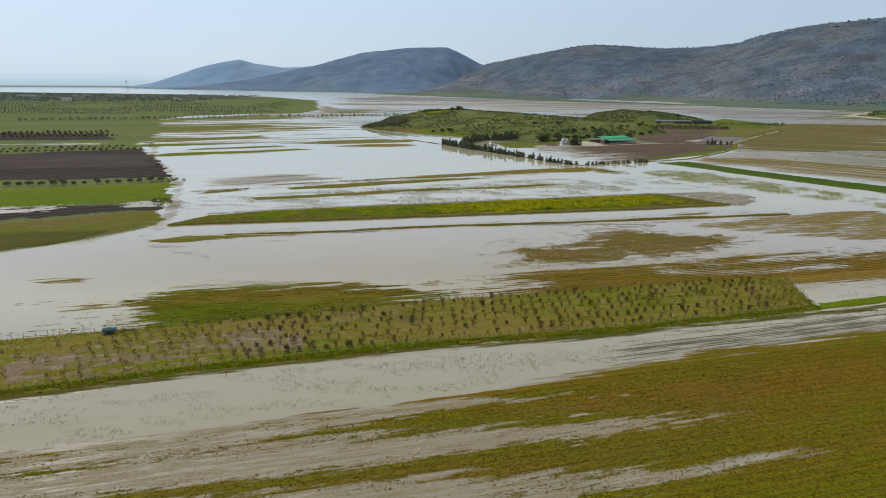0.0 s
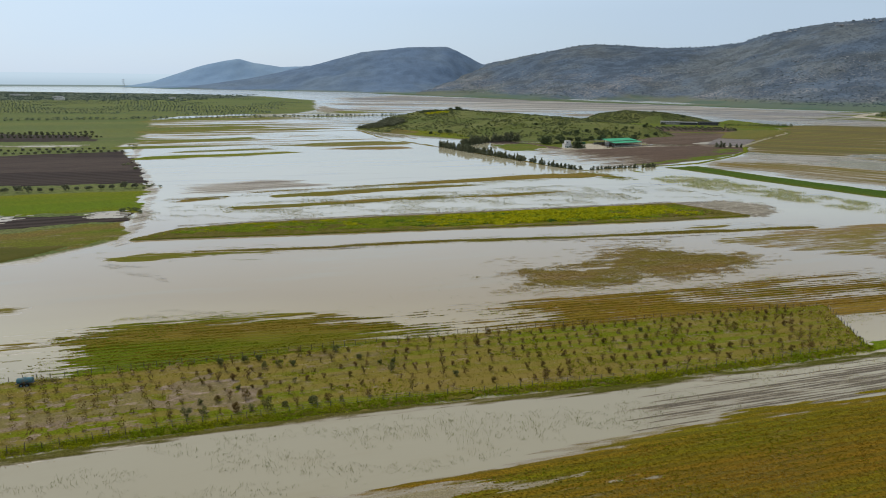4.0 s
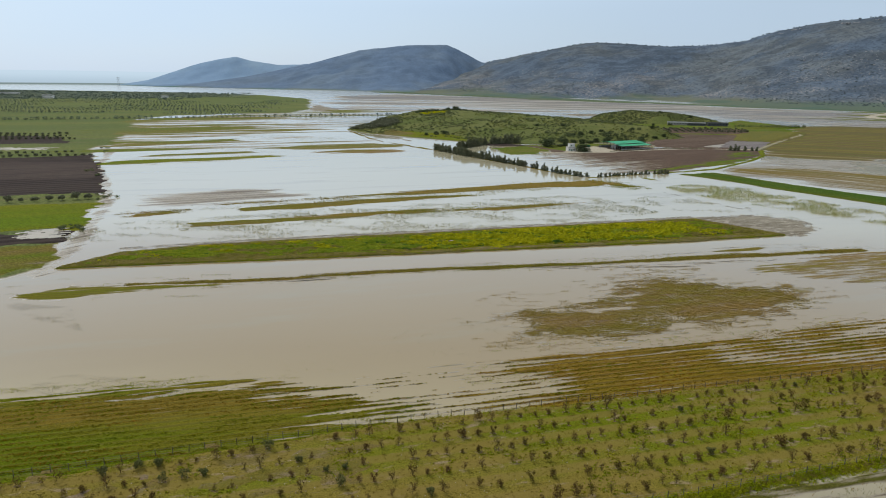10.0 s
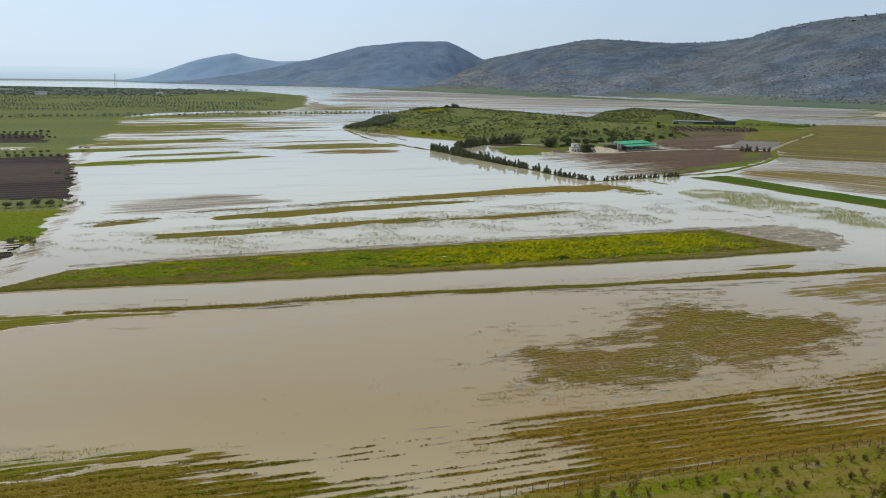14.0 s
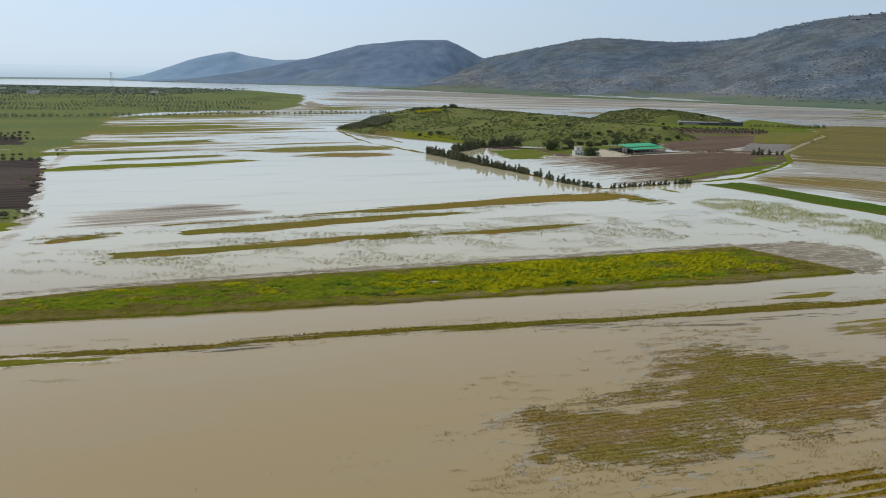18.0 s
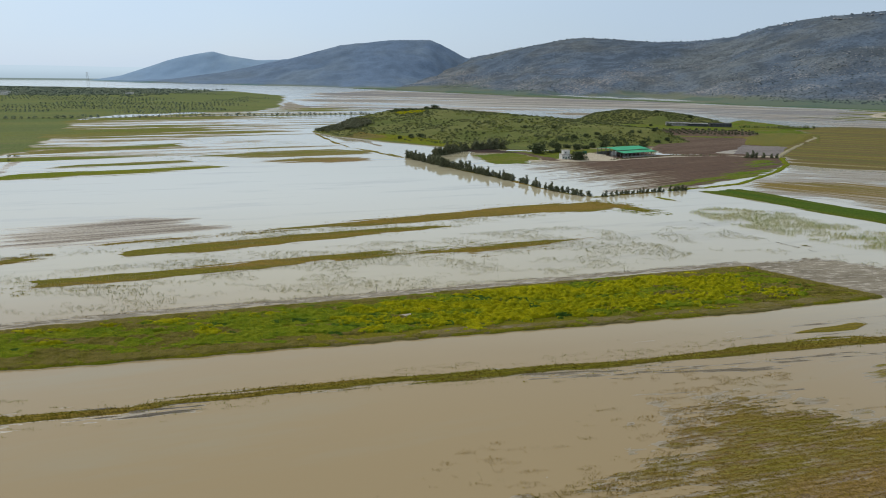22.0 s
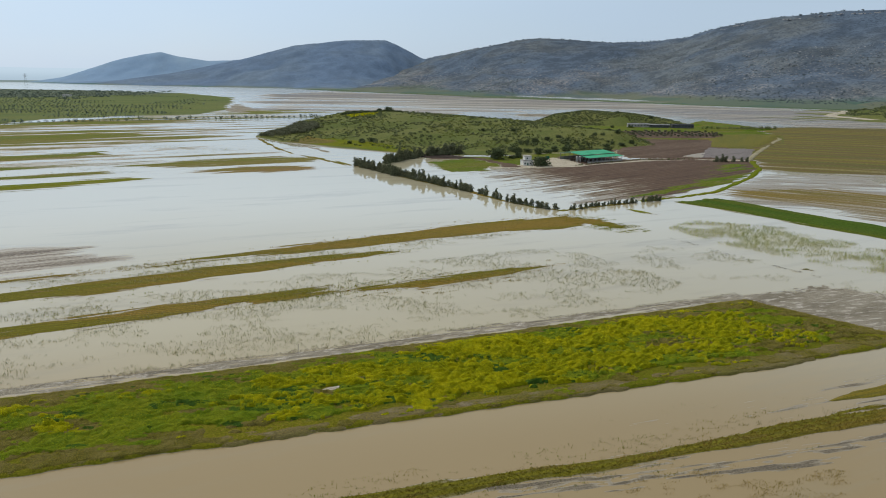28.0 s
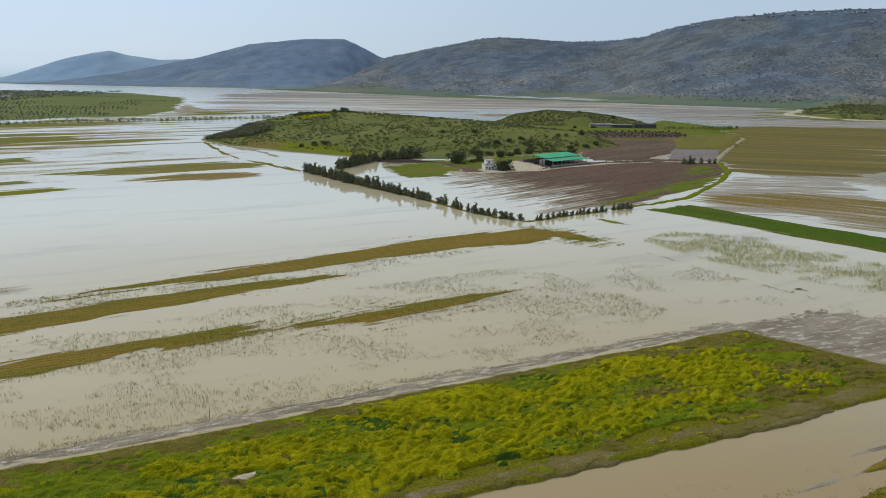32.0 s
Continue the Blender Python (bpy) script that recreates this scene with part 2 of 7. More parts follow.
def worn_material(name, a, b, scale=1.5, rough=0.6, metal=0.0, bump=0.15):
    """Paint, metal, plaster or wood with stains at two scales."""
    m, n, l, p = shader(name, rough)
    g = n.new("ShaderNodeNewGeometry")
    big = noise_of(n, l, g.outputs["Position"], scale * 0.25, 4)
    small = noise_of(n, l, g.outputs["Position"], scale * 3, 5, 0.7)
    col = mix(n, l, ranged(n, l, big, 0.35, 0.7), a, b)
    col = mix(n, l, ranged(n, l, small, 0.55, 0.75, 0.0, 0.5), col, b)
    l.new(col, p.inputs["Base Color"])
    p.inputs["Metallic"].default_value = metal
    bumped(n, l, p, small, bump, 0.02)
    return m


def water_material():
    m, n, l, p = shader("silty_flood_water", 0.06)
    world_at, row_at = place(n, l, 18.0, 5.0)
    big = noise_of(n, l, row_at, 0.008, 4, 0.6)
    grey = mix(n, l, ranged(n, l, big, 0.35, 0.65), (0.350, 0.300, 0.182), (0.328, 0.284, 0.178))
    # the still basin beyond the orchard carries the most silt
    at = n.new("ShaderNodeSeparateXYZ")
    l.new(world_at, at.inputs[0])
    wander = n.new("ShaderNodeMath")
    wander.operation = "MULTIPLY_ADD"
    l.new(big, wander.inputs[0])
    wander.inputs[1].default_value = 60.0
    l.new(at.outputs["Y"], wander.inputs[2])
    silt = n.new("ShaderNodeMath")
    silt.operation = "MULTIPLY"
    l.new(ranged(n, l, wander.outputs[0], 215, 270), silt.inputs[0])
    l.new(ranged(n, l, wander.outputs[0], 345, 425, 1.0, 0.0), silt.inputs[1])
    # haze put into the colour: paler past 400 m, bluer past 800
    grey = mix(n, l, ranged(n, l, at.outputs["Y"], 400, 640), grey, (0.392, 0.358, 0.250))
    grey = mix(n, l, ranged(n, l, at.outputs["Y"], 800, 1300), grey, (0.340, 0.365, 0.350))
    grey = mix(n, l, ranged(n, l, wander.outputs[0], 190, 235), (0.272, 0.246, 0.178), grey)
    col = mix(n, l, silt.outputs[0], grey, (0.250, 0.186, 0.096))
    mid = noise_of(n, l, row_at, 0.05, 5, 0.65)
    col = mix(n, l, ranged(n, l, mid, 0.5, 0.72, 0.0, 0.6), col, (0.240, 0.205, 0.130))
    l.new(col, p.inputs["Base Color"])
    p.inputs["IOR"].default_value = 1.33
    p.inputs["Specular IOR Level"].default_value = 0.5
    wind = noise_of(n, l, row_at, 0.012, 5, 0.6)
    calm = n.new("ShaderNodeMath")
    calm.operation = "MULTIPLY_ADD"
    l.new(ranged(n, l, at.outputs["Y"], 750, 1500), calm.inputs[0])
    calm.inputs[1].default_value = 0.16
    l.new(ranged(n, l, wind, 0.42, 0.7, 0.02, 0.09), calm.inputs[2])
    l.new(calm.outputs[0], p.inputs["Roughness"])
    ripple = noise_of(n, l, world_at, 1.1, 3, 0.6)
    bumped(n, l, p, ripple, 0.02, 0.04)
    return m


def ground_material():
    m, n, l, p = shader("valley_soil", 0.9)
    g = n.new("ShaderNodeNewGeometry")
    big = noise_of(n, l, g.outputs["Position"], 0.004, 5)
    small = noise_of(n, l, g.outputs["Position"], 0.9, 5, 0.7)
    col = mix(n, l, ranged(n, l, big, 0.35, 0.65), (0.16, 0.13, 0.095), (0.10, 0.12, 0.05))
    col = mix(n, l, ranged(n, l, small, 0.4, 0.75), col, (0.11, 0.09, 0.065))
    l.new(col, p.inputs["Base Color"])
    bumped(n, l, p, small, 0.4, 0.2)
    return m


def hill_material(name, scrub, herb, rock, foot=26.0, rock_share=0.60, patch=0.0025, contrast=1.0, rock_top=150.0):
    """Limestone slope: scrub in spots and drifts, herb between, pale outcrops low down, fields at the foot. Lower
    contrast mimics haze.
    """
    m, n, l, p = shader(name, 0.95)
    world_at, row_at = place(n, l, 0.0, 1.0)
    z = n.new("ShaderNodeSeparateXYZ")
    l.new(world_at, z.inputs[0])
    big = noise_of(n, l, world_at, patch, 5, 0.6)
    col = mix(n, l, ranged(n, l, big, 0.40, 0.62), scrub, herb)
    drift = noise_of(n, l, world_at, 0.012, 5, 0.65)
    low, high = 1 - 0.26 * contrast, 1 + 0.14 * contrast
    col = mix(n, l, 1.0, col, mix(n, l, ranged(n, l, drift, 0.38, 0.62), (low, low, low), (high, high, high)), "MULTIPLY")
    squash = n.new("ShaderNodeVectorMath")
    squash.operation = "MULTIPLY"
    squash.inputs[1].default_value = (1.0, 1.0, 2.2)
    l.new(world_at, squash.inputs[0])
    ledge = noise_of(n, l, squash.outputs[0], 0.13, 5, 0.8)
    zone = noise_of(n, l, world_at, 0.0045, 4, 0.6)
    lift = n.new("ShaderNodeMath")
    lift.operation = "MULTIPLY_ADD"
    l.new(zone, lift.inputs[0])
    lift.inputs[1].default_value = 0.55
    l.new(ledge, lift.inputs[2])
    drop = n.new("ShaderNodeMath")
    drop.operation = "MULTIPLY_ADD"
    l.new(ranged(n, l, z.outputs["Z"], 30, rock_top), drop.inputs[0])
    drop.inputs[1].default_value = -0.13
    l.new(lift.outputs[0], drop.inputs[2])
    col = mix(n, l, ranged(n, l, drop.outputs[0], rock_share + 0.10, rock_share + 0.30, 0.0, 0.75 * contrast), col, rock)
    spots = noise_of(n, l, world_at, 0.10, 3, 0.7)
    col = mix(n, l, ranged(n, l, spots, 0.50, 0.60, 0.0, 0.75 * contrast), col, tuple(c * 0.58 for c in scrub))
    wob = n.new("ShaderNodeMath")
    wob.operation = "MULTIPLY_ADD"
    l.new(big, wob.inputs[0])
    wob.inputs[1].default_value = -foot * 1.6
    l.new(z.outputs["Z"], wob.inputs[2])
    plots = n.new("ShaderNodeTexVoronoi")
    plots.inputs["Scale"].default_value = 0.007
    l.new(world_at, plots.inputs["Vector"])
    green = mix(n, l, ranged(n, l, plots.outputs["Color"], 0.30, 0.65), tuple(0.5 * a + 0.5 * b for a, b in zip(scrub, (0.05, 0.11, 0.02))), tuple(0.5 * a + 0.5 * b for a, b in zip(herb, (0.13, 0.14, 0.05))))
    col = mix(n, l, ranged(n, l, wob.outputs[0], -foot * 0.75, -foot * 0.35), green, col)
    l.new(col, p.inputs["Base Color"])
    bumped(n, l, p, spots, 0.5 * contrast, 3.0)
    return m


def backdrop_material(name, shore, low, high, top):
    """Distance beyond the plain: a dark shore line, then far-off land, its pale haze made to glow, fading upwards."""
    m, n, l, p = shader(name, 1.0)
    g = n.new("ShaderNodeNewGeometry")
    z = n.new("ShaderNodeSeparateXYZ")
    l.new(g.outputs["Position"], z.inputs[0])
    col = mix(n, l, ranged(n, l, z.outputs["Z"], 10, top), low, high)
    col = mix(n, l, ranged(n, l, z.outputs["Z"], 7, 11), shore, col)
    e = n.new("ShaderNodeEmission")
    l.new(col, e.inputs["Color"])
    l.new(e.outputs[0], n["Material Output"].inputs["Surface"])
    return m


# shared materials
WATER = water_material()
SOIL = ground_material()
BARK = worn_material("grey_brown_bark", (0.13, 0.10, 0.075), (0.07, 0.055, 0.045), 3, 0.9)
POST_WOOD = worn_material("weathered_fence_wood", (0.16, 0.14, 0.115), (0.08, 0.07, 0.06), 4, 0.9)
WIRE = worn_material("galvanised_wire", (0.30, 0.30, 0.29), (0.18, 0.15, 0.12), 4, 0.5, 0.8)

# ---------------------------------------------------------------- ground, water, hills
def ground_sheet():
    """One sheet to the horizon, a basin under the flood that rises to the plain's far rim."""
    rings = [0, 40, 120, 260, 450, 700, 1000, 1400, 1900, 2500, 3100, 3700, 4200, 4590, 4660, 4730, 4800]
    turns = 96
    v, f = [], []
    for r in rings:
        for k in range(turns):
            w = 2 * math.pi * k / turns
            rise = max(0.0, (r - 4590) / 210.0)
            v.append((r * math.cos(w), 120 + r * math.sin(w), -0.7 + rise * 0.2))
    for j in range(len(rings) - 1):
        for k in range(turns):
            k2 = (k + 1) % turns
            f.append((j * turns + k, (j + 1) * turns + k, (j + 1) * turns + k2, j * turns + k2))
    ob = new("ground", mesh_from("ground", v, f, SOIL, True))
    return tagged(ob, "wide silty valley floor lying under the flood water", "ground", kind="structure")


ground_sheet()
w = 4770.0
disc = [(w * math.cos(k * math.pi / 48), 120 + w * math.sin(k * math.pi / 48), 0.0) for k in range(96)]
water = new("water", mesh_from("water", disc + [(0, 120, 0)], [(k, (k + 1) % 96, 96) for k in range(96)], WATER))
tagged(water, "brown silty flood water standing over the valley fields", "flood water", kind="structure")


def slope(name, crest, base, back, material, label, seed, rough=1.0, nu=170, nv=44, apron=0.22):
    """A hill: from its foot line up to its crest line and down behind, with gullies."""
    def sample(line, t):
        line = np.array(line, float)
        d = np.concatenate([[0], np.cumsum(np.hypot(np.diff(line[:, 0]), np.diff(line[:, 1])))])
        return np.stack([np.interp(t * d[-1], d, line[:, k]) for k in range(line.shape[1])], -1)
    t = np.linspace(0, 1, nu)
    c = sample(crest, t)
    c[1:-1, 2] = 0.25 * c[:-2, 2] + 0.5 * c[1:-1, 2] + 0.25 * c[2:, 2]
    b = sample(base, t)
    rows = []
    for s in np.linspace(0, 1, nv):
        q = b * (1 - s) + c[:, :2] * s
        lift = (apron * s * s + (1 - apron) * (3 * s * s - 2 * s ** 3)) * (0.55 + 0.45 * s) if s < 1 else 1.0
        gully = fbm(q[:, 0] / 260, q[:, 1] / 260, seed, 4) * 55 * s * (1 - s) * 2.2 * rough + fbm(q[:, 0] / 60, q[:, 1] / 60, seed + 5, 3) * 9 * min(1, 3 * s) * rough * (1 if s < 0.97 else 0.35)
        rows.append(np.column_stack([q, np.where(s > 0, c[:, 2] * lift + gully * np.minimum(1, c[:, 2] / 150), -3)]))
    for s in (0.35, 0.7, 1.0):
        q = c[:, :2] + np.array(back) * s
        rows.append(np.column_stack([q, c[:, 2] * (1 - 0.45 * s) - 2]))
    v = np.concatenate(rows)
    n = len(rows)
    k = np.arange(nu - 1)
    f = np.concatenate([np.stack([j * nu + k, j * nu + k + 1, (j + 1) * nu + k + 1, (j + 1) * nu + k], -1) for j in range(n - 1)])
    ob = new(name, mesh_from(name, v, f, material, True))
    tagged(ob, label, "hill", kind="structure")
    return np.array(rows)


# scrub and herb tones here are blued to stand for distance haze
HILL = hill_material("hazed_scrub_and_limestone_slope", (0.088, 0.118, 0.162), (0.118, 0.134, 0.146), (0.315, 0.292, 0.268), 45.0, 0.655)
# the farther the slope, the more blue haze is put into its colours
HILL_MID = hill_material("haze_blue_scrub_slope", (0.116, 0.168, 0.252), (0.136, 0.184, 0.248), (0.19, 0.225, 0.26), 18, 0.70, 0.0022, 0.45)
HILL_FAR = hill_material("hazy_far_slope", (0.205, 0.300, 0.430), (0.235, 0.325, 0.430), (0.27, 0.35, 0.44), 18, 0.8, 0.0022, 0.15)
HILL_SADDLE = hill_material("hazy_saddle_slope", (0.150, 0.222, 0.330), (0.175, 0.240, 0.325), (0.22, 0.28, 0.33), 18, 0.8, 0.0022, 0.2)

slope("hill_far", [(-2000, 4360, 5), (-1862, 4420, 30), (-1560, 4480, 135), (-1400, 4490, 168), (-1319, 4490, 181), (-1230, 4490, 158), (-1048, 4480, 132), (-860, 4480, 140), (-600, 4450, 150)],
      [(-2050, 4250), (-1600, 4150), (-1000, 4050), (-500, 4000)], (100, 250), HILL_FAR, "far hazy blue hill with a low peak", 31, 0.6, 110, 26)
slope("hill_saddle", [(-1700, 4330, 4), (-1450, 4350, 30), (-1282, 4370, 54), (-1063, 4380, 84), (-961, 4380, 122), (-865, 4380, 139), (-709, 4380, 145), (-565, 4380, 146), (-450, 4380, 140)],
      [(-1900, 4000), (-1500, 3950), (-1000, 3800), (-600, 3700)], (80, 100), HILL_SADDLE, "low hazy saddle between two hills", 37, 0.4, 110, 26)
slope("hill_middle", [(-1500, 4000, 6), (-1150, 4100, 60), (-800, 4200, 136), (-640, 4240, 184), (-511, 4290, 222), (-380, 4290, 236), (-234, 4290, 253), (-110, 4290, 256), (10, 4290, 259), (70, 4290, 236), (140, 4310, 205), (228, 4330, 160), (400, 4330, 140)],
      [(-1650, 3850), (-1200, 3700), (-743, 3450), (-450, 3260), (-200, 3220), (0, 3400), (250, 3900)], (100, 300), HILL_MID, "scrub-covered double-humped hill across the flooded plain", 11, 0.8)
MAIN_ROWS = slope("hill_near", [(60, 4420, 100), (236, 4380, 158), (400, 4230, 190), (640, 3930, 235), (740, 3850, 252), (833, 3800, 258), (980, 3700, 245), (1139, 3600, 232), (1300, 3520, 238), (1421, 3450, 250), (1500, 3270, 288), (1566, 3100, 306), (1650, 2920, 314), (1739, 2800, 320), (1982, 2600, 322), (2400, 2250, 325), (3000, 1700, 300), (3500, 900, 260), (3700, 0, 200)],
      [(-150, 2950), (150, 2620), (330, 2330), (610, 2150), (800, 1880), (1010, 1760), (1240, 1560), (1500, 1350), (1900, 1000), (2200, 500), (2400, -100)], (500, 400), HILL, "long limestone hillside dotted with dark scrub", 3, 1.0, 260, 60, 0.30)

FAR_HAZE_GLOW = backdrop_material("glowing_distant_range", (0.20, 0.26, 0.26), (0.43, 0.55, 0.65), (0.53, 0.66, 0.77), 75)


def far_range():
    """The low mountains past the plain, closing the view all round."""
    turns, v, f = 240, [], []
    for k in range(turns):
        w = 2 * math.pi * k / turns
        h = 80 + 14 * float(fbm(np.array([w * 5.0]), np.array([2.0]), 77, 4)[0]) + 4 * math.sin(3 * w)
        for r, z in ((4790, -20), (4790, 7), (4792, 22), (4815, h), (4850, h)):
            v.append((r * math.cos(w), 120 + r * math.sin(w), z))
    for k in range(turns):
        for j in range(4):
            k2 = (k + 1) % turns
            f.append((k * 5 + j, k2 * 5 + j, k2 * 5 + j + 1, k * 5 + j + 1))
    tagged(new("backdrop", mesh_from("backdrop", v, f, FAR_HAZE_GLOW, True)), "pale distant mountains low on the horizon", "mountains", kind="structure")


far_range()

# ---------------------------------------------------------------- fields
HEIGHTS = []          # (outline box, height function) of all raised ground, to stand things on


def surface(x, y):
    z = np.full(np.shape(x), -0.7)
    for (x0, x1, y0, y1), fn in HEIGHTS:
        inside = (x > x0) & (x < x1) & (y > y0) & (y < y1)
        if np.any(inside):
            z = np.where(inside, np.maximum(z, fn(np.asarray(x, float), np.asarray(y, float))), z)
    return z


def field(name, outline, material, label, category="field", angle=14.0, cells=(1.2, 0.5), base=0.0, rise=0.35, soft=2.5,
          lumps=(), dips=(), rough=0.06, grain=(14.0, 1.6), row=0.0, ridge=0.0, tilt=None, seed=1, kind="structure", floor=-0.14, speck=0.0, dash=None):
    """A plot of ground: a grid along its rows, raised inside its outline, ragged where it meets the water."""
    ca, sa = math.cos(radians(angle)), math.sin(radians(angle))

    def height(x, y):
        u, v = x * ca + y * sa, -x * sa + y * ca
        d = edge_distance(x, y, outline)
        ragged = fbm(u / grain[0], v / grain[1], seed, 4)
        wide = fbm(u / (grain[0] * 5), v / (grain[1] * 6), seed + 40, 3)
        d = d + ragged * soft * 0.8 + wide * soft * 0.8
        z = base + rise * step(d / soft) - (0.35 + max(base, 0.0)) * step(-d / soft) - 0.05
        for poly, up, width in lumps:
            z = z + up * step((edge_distance(x, y, poly) + ragged * width * 0.7 + wide * width * 0.5) / width + 0.5)
        for line, width, down in dips:
            z = z - down * np.exp(-(line_distance(x, y, line) / width) ** 2)
        z = z + rough * (ragged + 0.7 * wide)
        if speck:
            z = z + speck * (0.8 * fbm(u / 2.6, v / 0.8, seed + 80, 3) + 1.1 * fbm(u / 9.0, v / 0.55, seed + 90, 2))
        if dash:
            z = z + dash[2] * (fbm(u / dash[0], v / dash[1], seed + 95, 3) + 0.5 * fbm(u / (dash[0] * 0.3), v / (dash[1] * 0.8), seed + 97, 2))
        if row:
            z = z + ridge * np.sin(2 * np.pi * v / row + 0.5 * wide)
        if tilt:
            z = z + tilt(x, y)
        return z

    p = np.array(outline, float)
    u, v = p[:, 0] * ca + p[:, 1] * sa, -p[:, 0] * sa + p[:, 1] * ca
    margin = soft * 1.5
    us = np.arange(u.min() - margin, u.max() + margin + cells[0], cells[0])
    vs = np.arange(v.min() - margin, v.max() + margin + cells[1], cells[1])
    gu, gv = np.meshgrid(us, vs)
    gx, gy = gu * ca - gv * sa, gu * sa + gv * ca
    gz = height(gx, gy)
    nu = len(us)
    j, k = np.meshgrid(np.arange(len(vs) - 1), np.arange(nu - 1), indexing="ij")
    f = np.stack([j * nu + k, j * nu + k + 1, (j + 1) * nu + k + 1, (j + 1) * nu + k], -1).reshape(-1, 4)
    keep = gz.ravel()[f].max(1) > floor
    f = f[keep]
    used, f = np.unique(f, return_inverse=True)
    verts = np.stack([gx.ravel(), gy.ravel(), gz.ravel()], 1)[used]
    ob = new(name, mesh_from(name, verts, f.reshape(-1, 4), material, True))
    tagged(ob, label, category, kind=kind)
    HEIGHTS.append(((gx.min(), gx.max(), gy.min(), gy.max()), height))
    return height


# colours of the plots
M_MEADOW = field_material("russet_pasture", (0.120, 0.118, 0.004), (0.165, 0.096, 0.008), (0.17, 0.115, 0.045), 16, 8, 0.05, 0.60, 0.09, 2.2, 1.2, 0.45, (0.075, 0.066, 0.010))
M_ORCHARD = field_material("weedy_orchard_floor", (0.126, 0.146, 0.006), (0.186, 0.143, 0.029), (0.25, 0.19, 0.11), 15, 2.5, 0.035, 0.55, 0.08, 5.3, 1.5, 0.65, (0.182, 0.134, 0.036))
M_FURROW = field_material("furrowed_stubble", (0.104, 0.136, 0.005), (0.172, 0.122, 0.018), (0.16, 0.105, 0.035), 15, 9, 0.045, 0.62, 0.10, 2.0, 1.6, 0.55, (0.085, 0.075, 0.014))
M_BROWN = field_material("drowned_brown_crop", (0.218, 0.146, 0.052), (0.166, 0.143, 0.024), (0.205, 0.150, 0.105), 14, 5, 0.045, 0.50, 0.13, 1.3, 1.0, 0.35, (0.125, 0.088, 0.045))
M_BAND = field_material("grassy_bund", (0.138, 0.126, 0.014), (0.205, 0.136, 0.028), (0.18, 0.125, 0.05), 15, 8, 0.06, 0.56, 0.06, 1.6, 1.4, 0.5, (0.085, 0.075, 0.02))
M_MUSTARD = field_material("rank_weed_bed", (0.105, 0.118, 0.007), (0.135, 0.130, 0.010), (0.15, 0.125, 0.05), 14, 2.0, 0.06, 0.60, 0.12, 0, 1.3)
M_WRACK = field_material("grey_flood_wrack", (0.258, 0.230, 0.182), (0.185, 0.162, 0.125), (0.42, 0.385, 0.335), 14, 3, 0.12, 0.5, 0.05, 0, 1.8)
M_GREEN = field_material("young_green_crop", (0.100, 0.145, 0.004), (0.145, 0.146, 0.007), (0.17, 0.125, 0.024), 27, 10, 0.02, 0.64, 0.10, 3.0, 0.6, 0.25, (0.07, 0.09, 0.008))
M_PASTURE = field_material("wet_green_pasture", (0.096, 0.126, 0.040), (0.130, 0.146, 0.044), (0.13, 0.125, 0.055), 22, 12, 0.014, 0.54, 0.10, 0, 0.25)
M_PADDOCK = field_material("patchy_paddock_grass", (0.078, 0.125, 0.008), (0.120, 0.128, 0.018), (0.15, 0.12, 0.06), 24, 5, 0.05, 0.52, 0.10, 0, 0.7)
M_GRAIN = field_material("green_winter_grain", (0.044, 0.088, 0.008), (0.085, 0.100, 0.012), (0.13, 0.125, 0.03), -57, 10, 0.03, 0.60, 0.10, 2.2, 0.6, 0.4, (0.042, 0.080, 0.010))
M_PLOUGH = field_material("dark_ploughed_soil", (0.030, 0.022, 0.021), (0.041, 0.030, 0.026), (0.027, 0.021, 0.021), 27, 14, 0.03, 0.5, 0.06, 8.0, 0.8, 0.6, (0.064, 0.050, 0.042))
M_CLAY = field_material("brown_ploughed_clay", (0.114, 0.076, 0.056), (0.150, 0.108, 0.080), (0.082, 0.056, 0.044), 33, 12, 0.035, 0.5, 0.14, 4.5, 0.6, 0.6, (0.070, 0.050, 0.040))
M_MUDFLAT = field_material("bare_wet_mud", (0.168, 0.148, 0.146), (0.195, 0.174, 0.168), (0.140, 0.124, 0.124), 24, 8, 0.03, 0.5, 0.17, 0, 0.4)
M_OLIVE = field_material("olive_brown_field", (0.172, 0.145, 0.032), (0.110, 0.112, 0.034), (0.118, 0.092, 0.050), -25, 25, 0.03, 0.50, 0.08, 26.0, 0.3, 0.65, (0.112, 0.078, 0.040))
M_TRACK = field_material("pale_dirt_track", (0.42, 0.37, 0.29), (0.36, 0.32, 0.25), (0.48, 0.43, 0.35), 30, 2, 0.1, 0.5, 0.03, 0, 1.0)
M_KNOLL = field_material("knoll_herbs", (0.100, 0.120, 0.034), (0.140, 0.146, 0.048), (0.175, 0.168, 0.09), 0, 1.3, 0.02, 0.60, 0.15, 0, 0.5)
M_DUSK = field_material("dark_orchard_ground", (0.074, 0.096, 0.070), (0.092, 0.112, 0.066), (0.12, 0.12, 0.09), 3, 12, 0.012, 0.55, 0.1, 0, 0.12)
M_WETMUD = field_material("wet_channel_mud", (0.125, 0.108, 0.088), (0.155, 0.132, 0.100), (0.10, 0.085, 0.068), 17, 12, 0.05, 0.5, 0.05, 0, 1.4)
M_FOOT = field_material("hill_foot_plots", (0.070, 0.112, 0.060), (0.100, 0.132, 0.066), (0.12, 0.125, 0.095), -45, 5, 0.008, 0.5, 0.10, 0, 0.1)
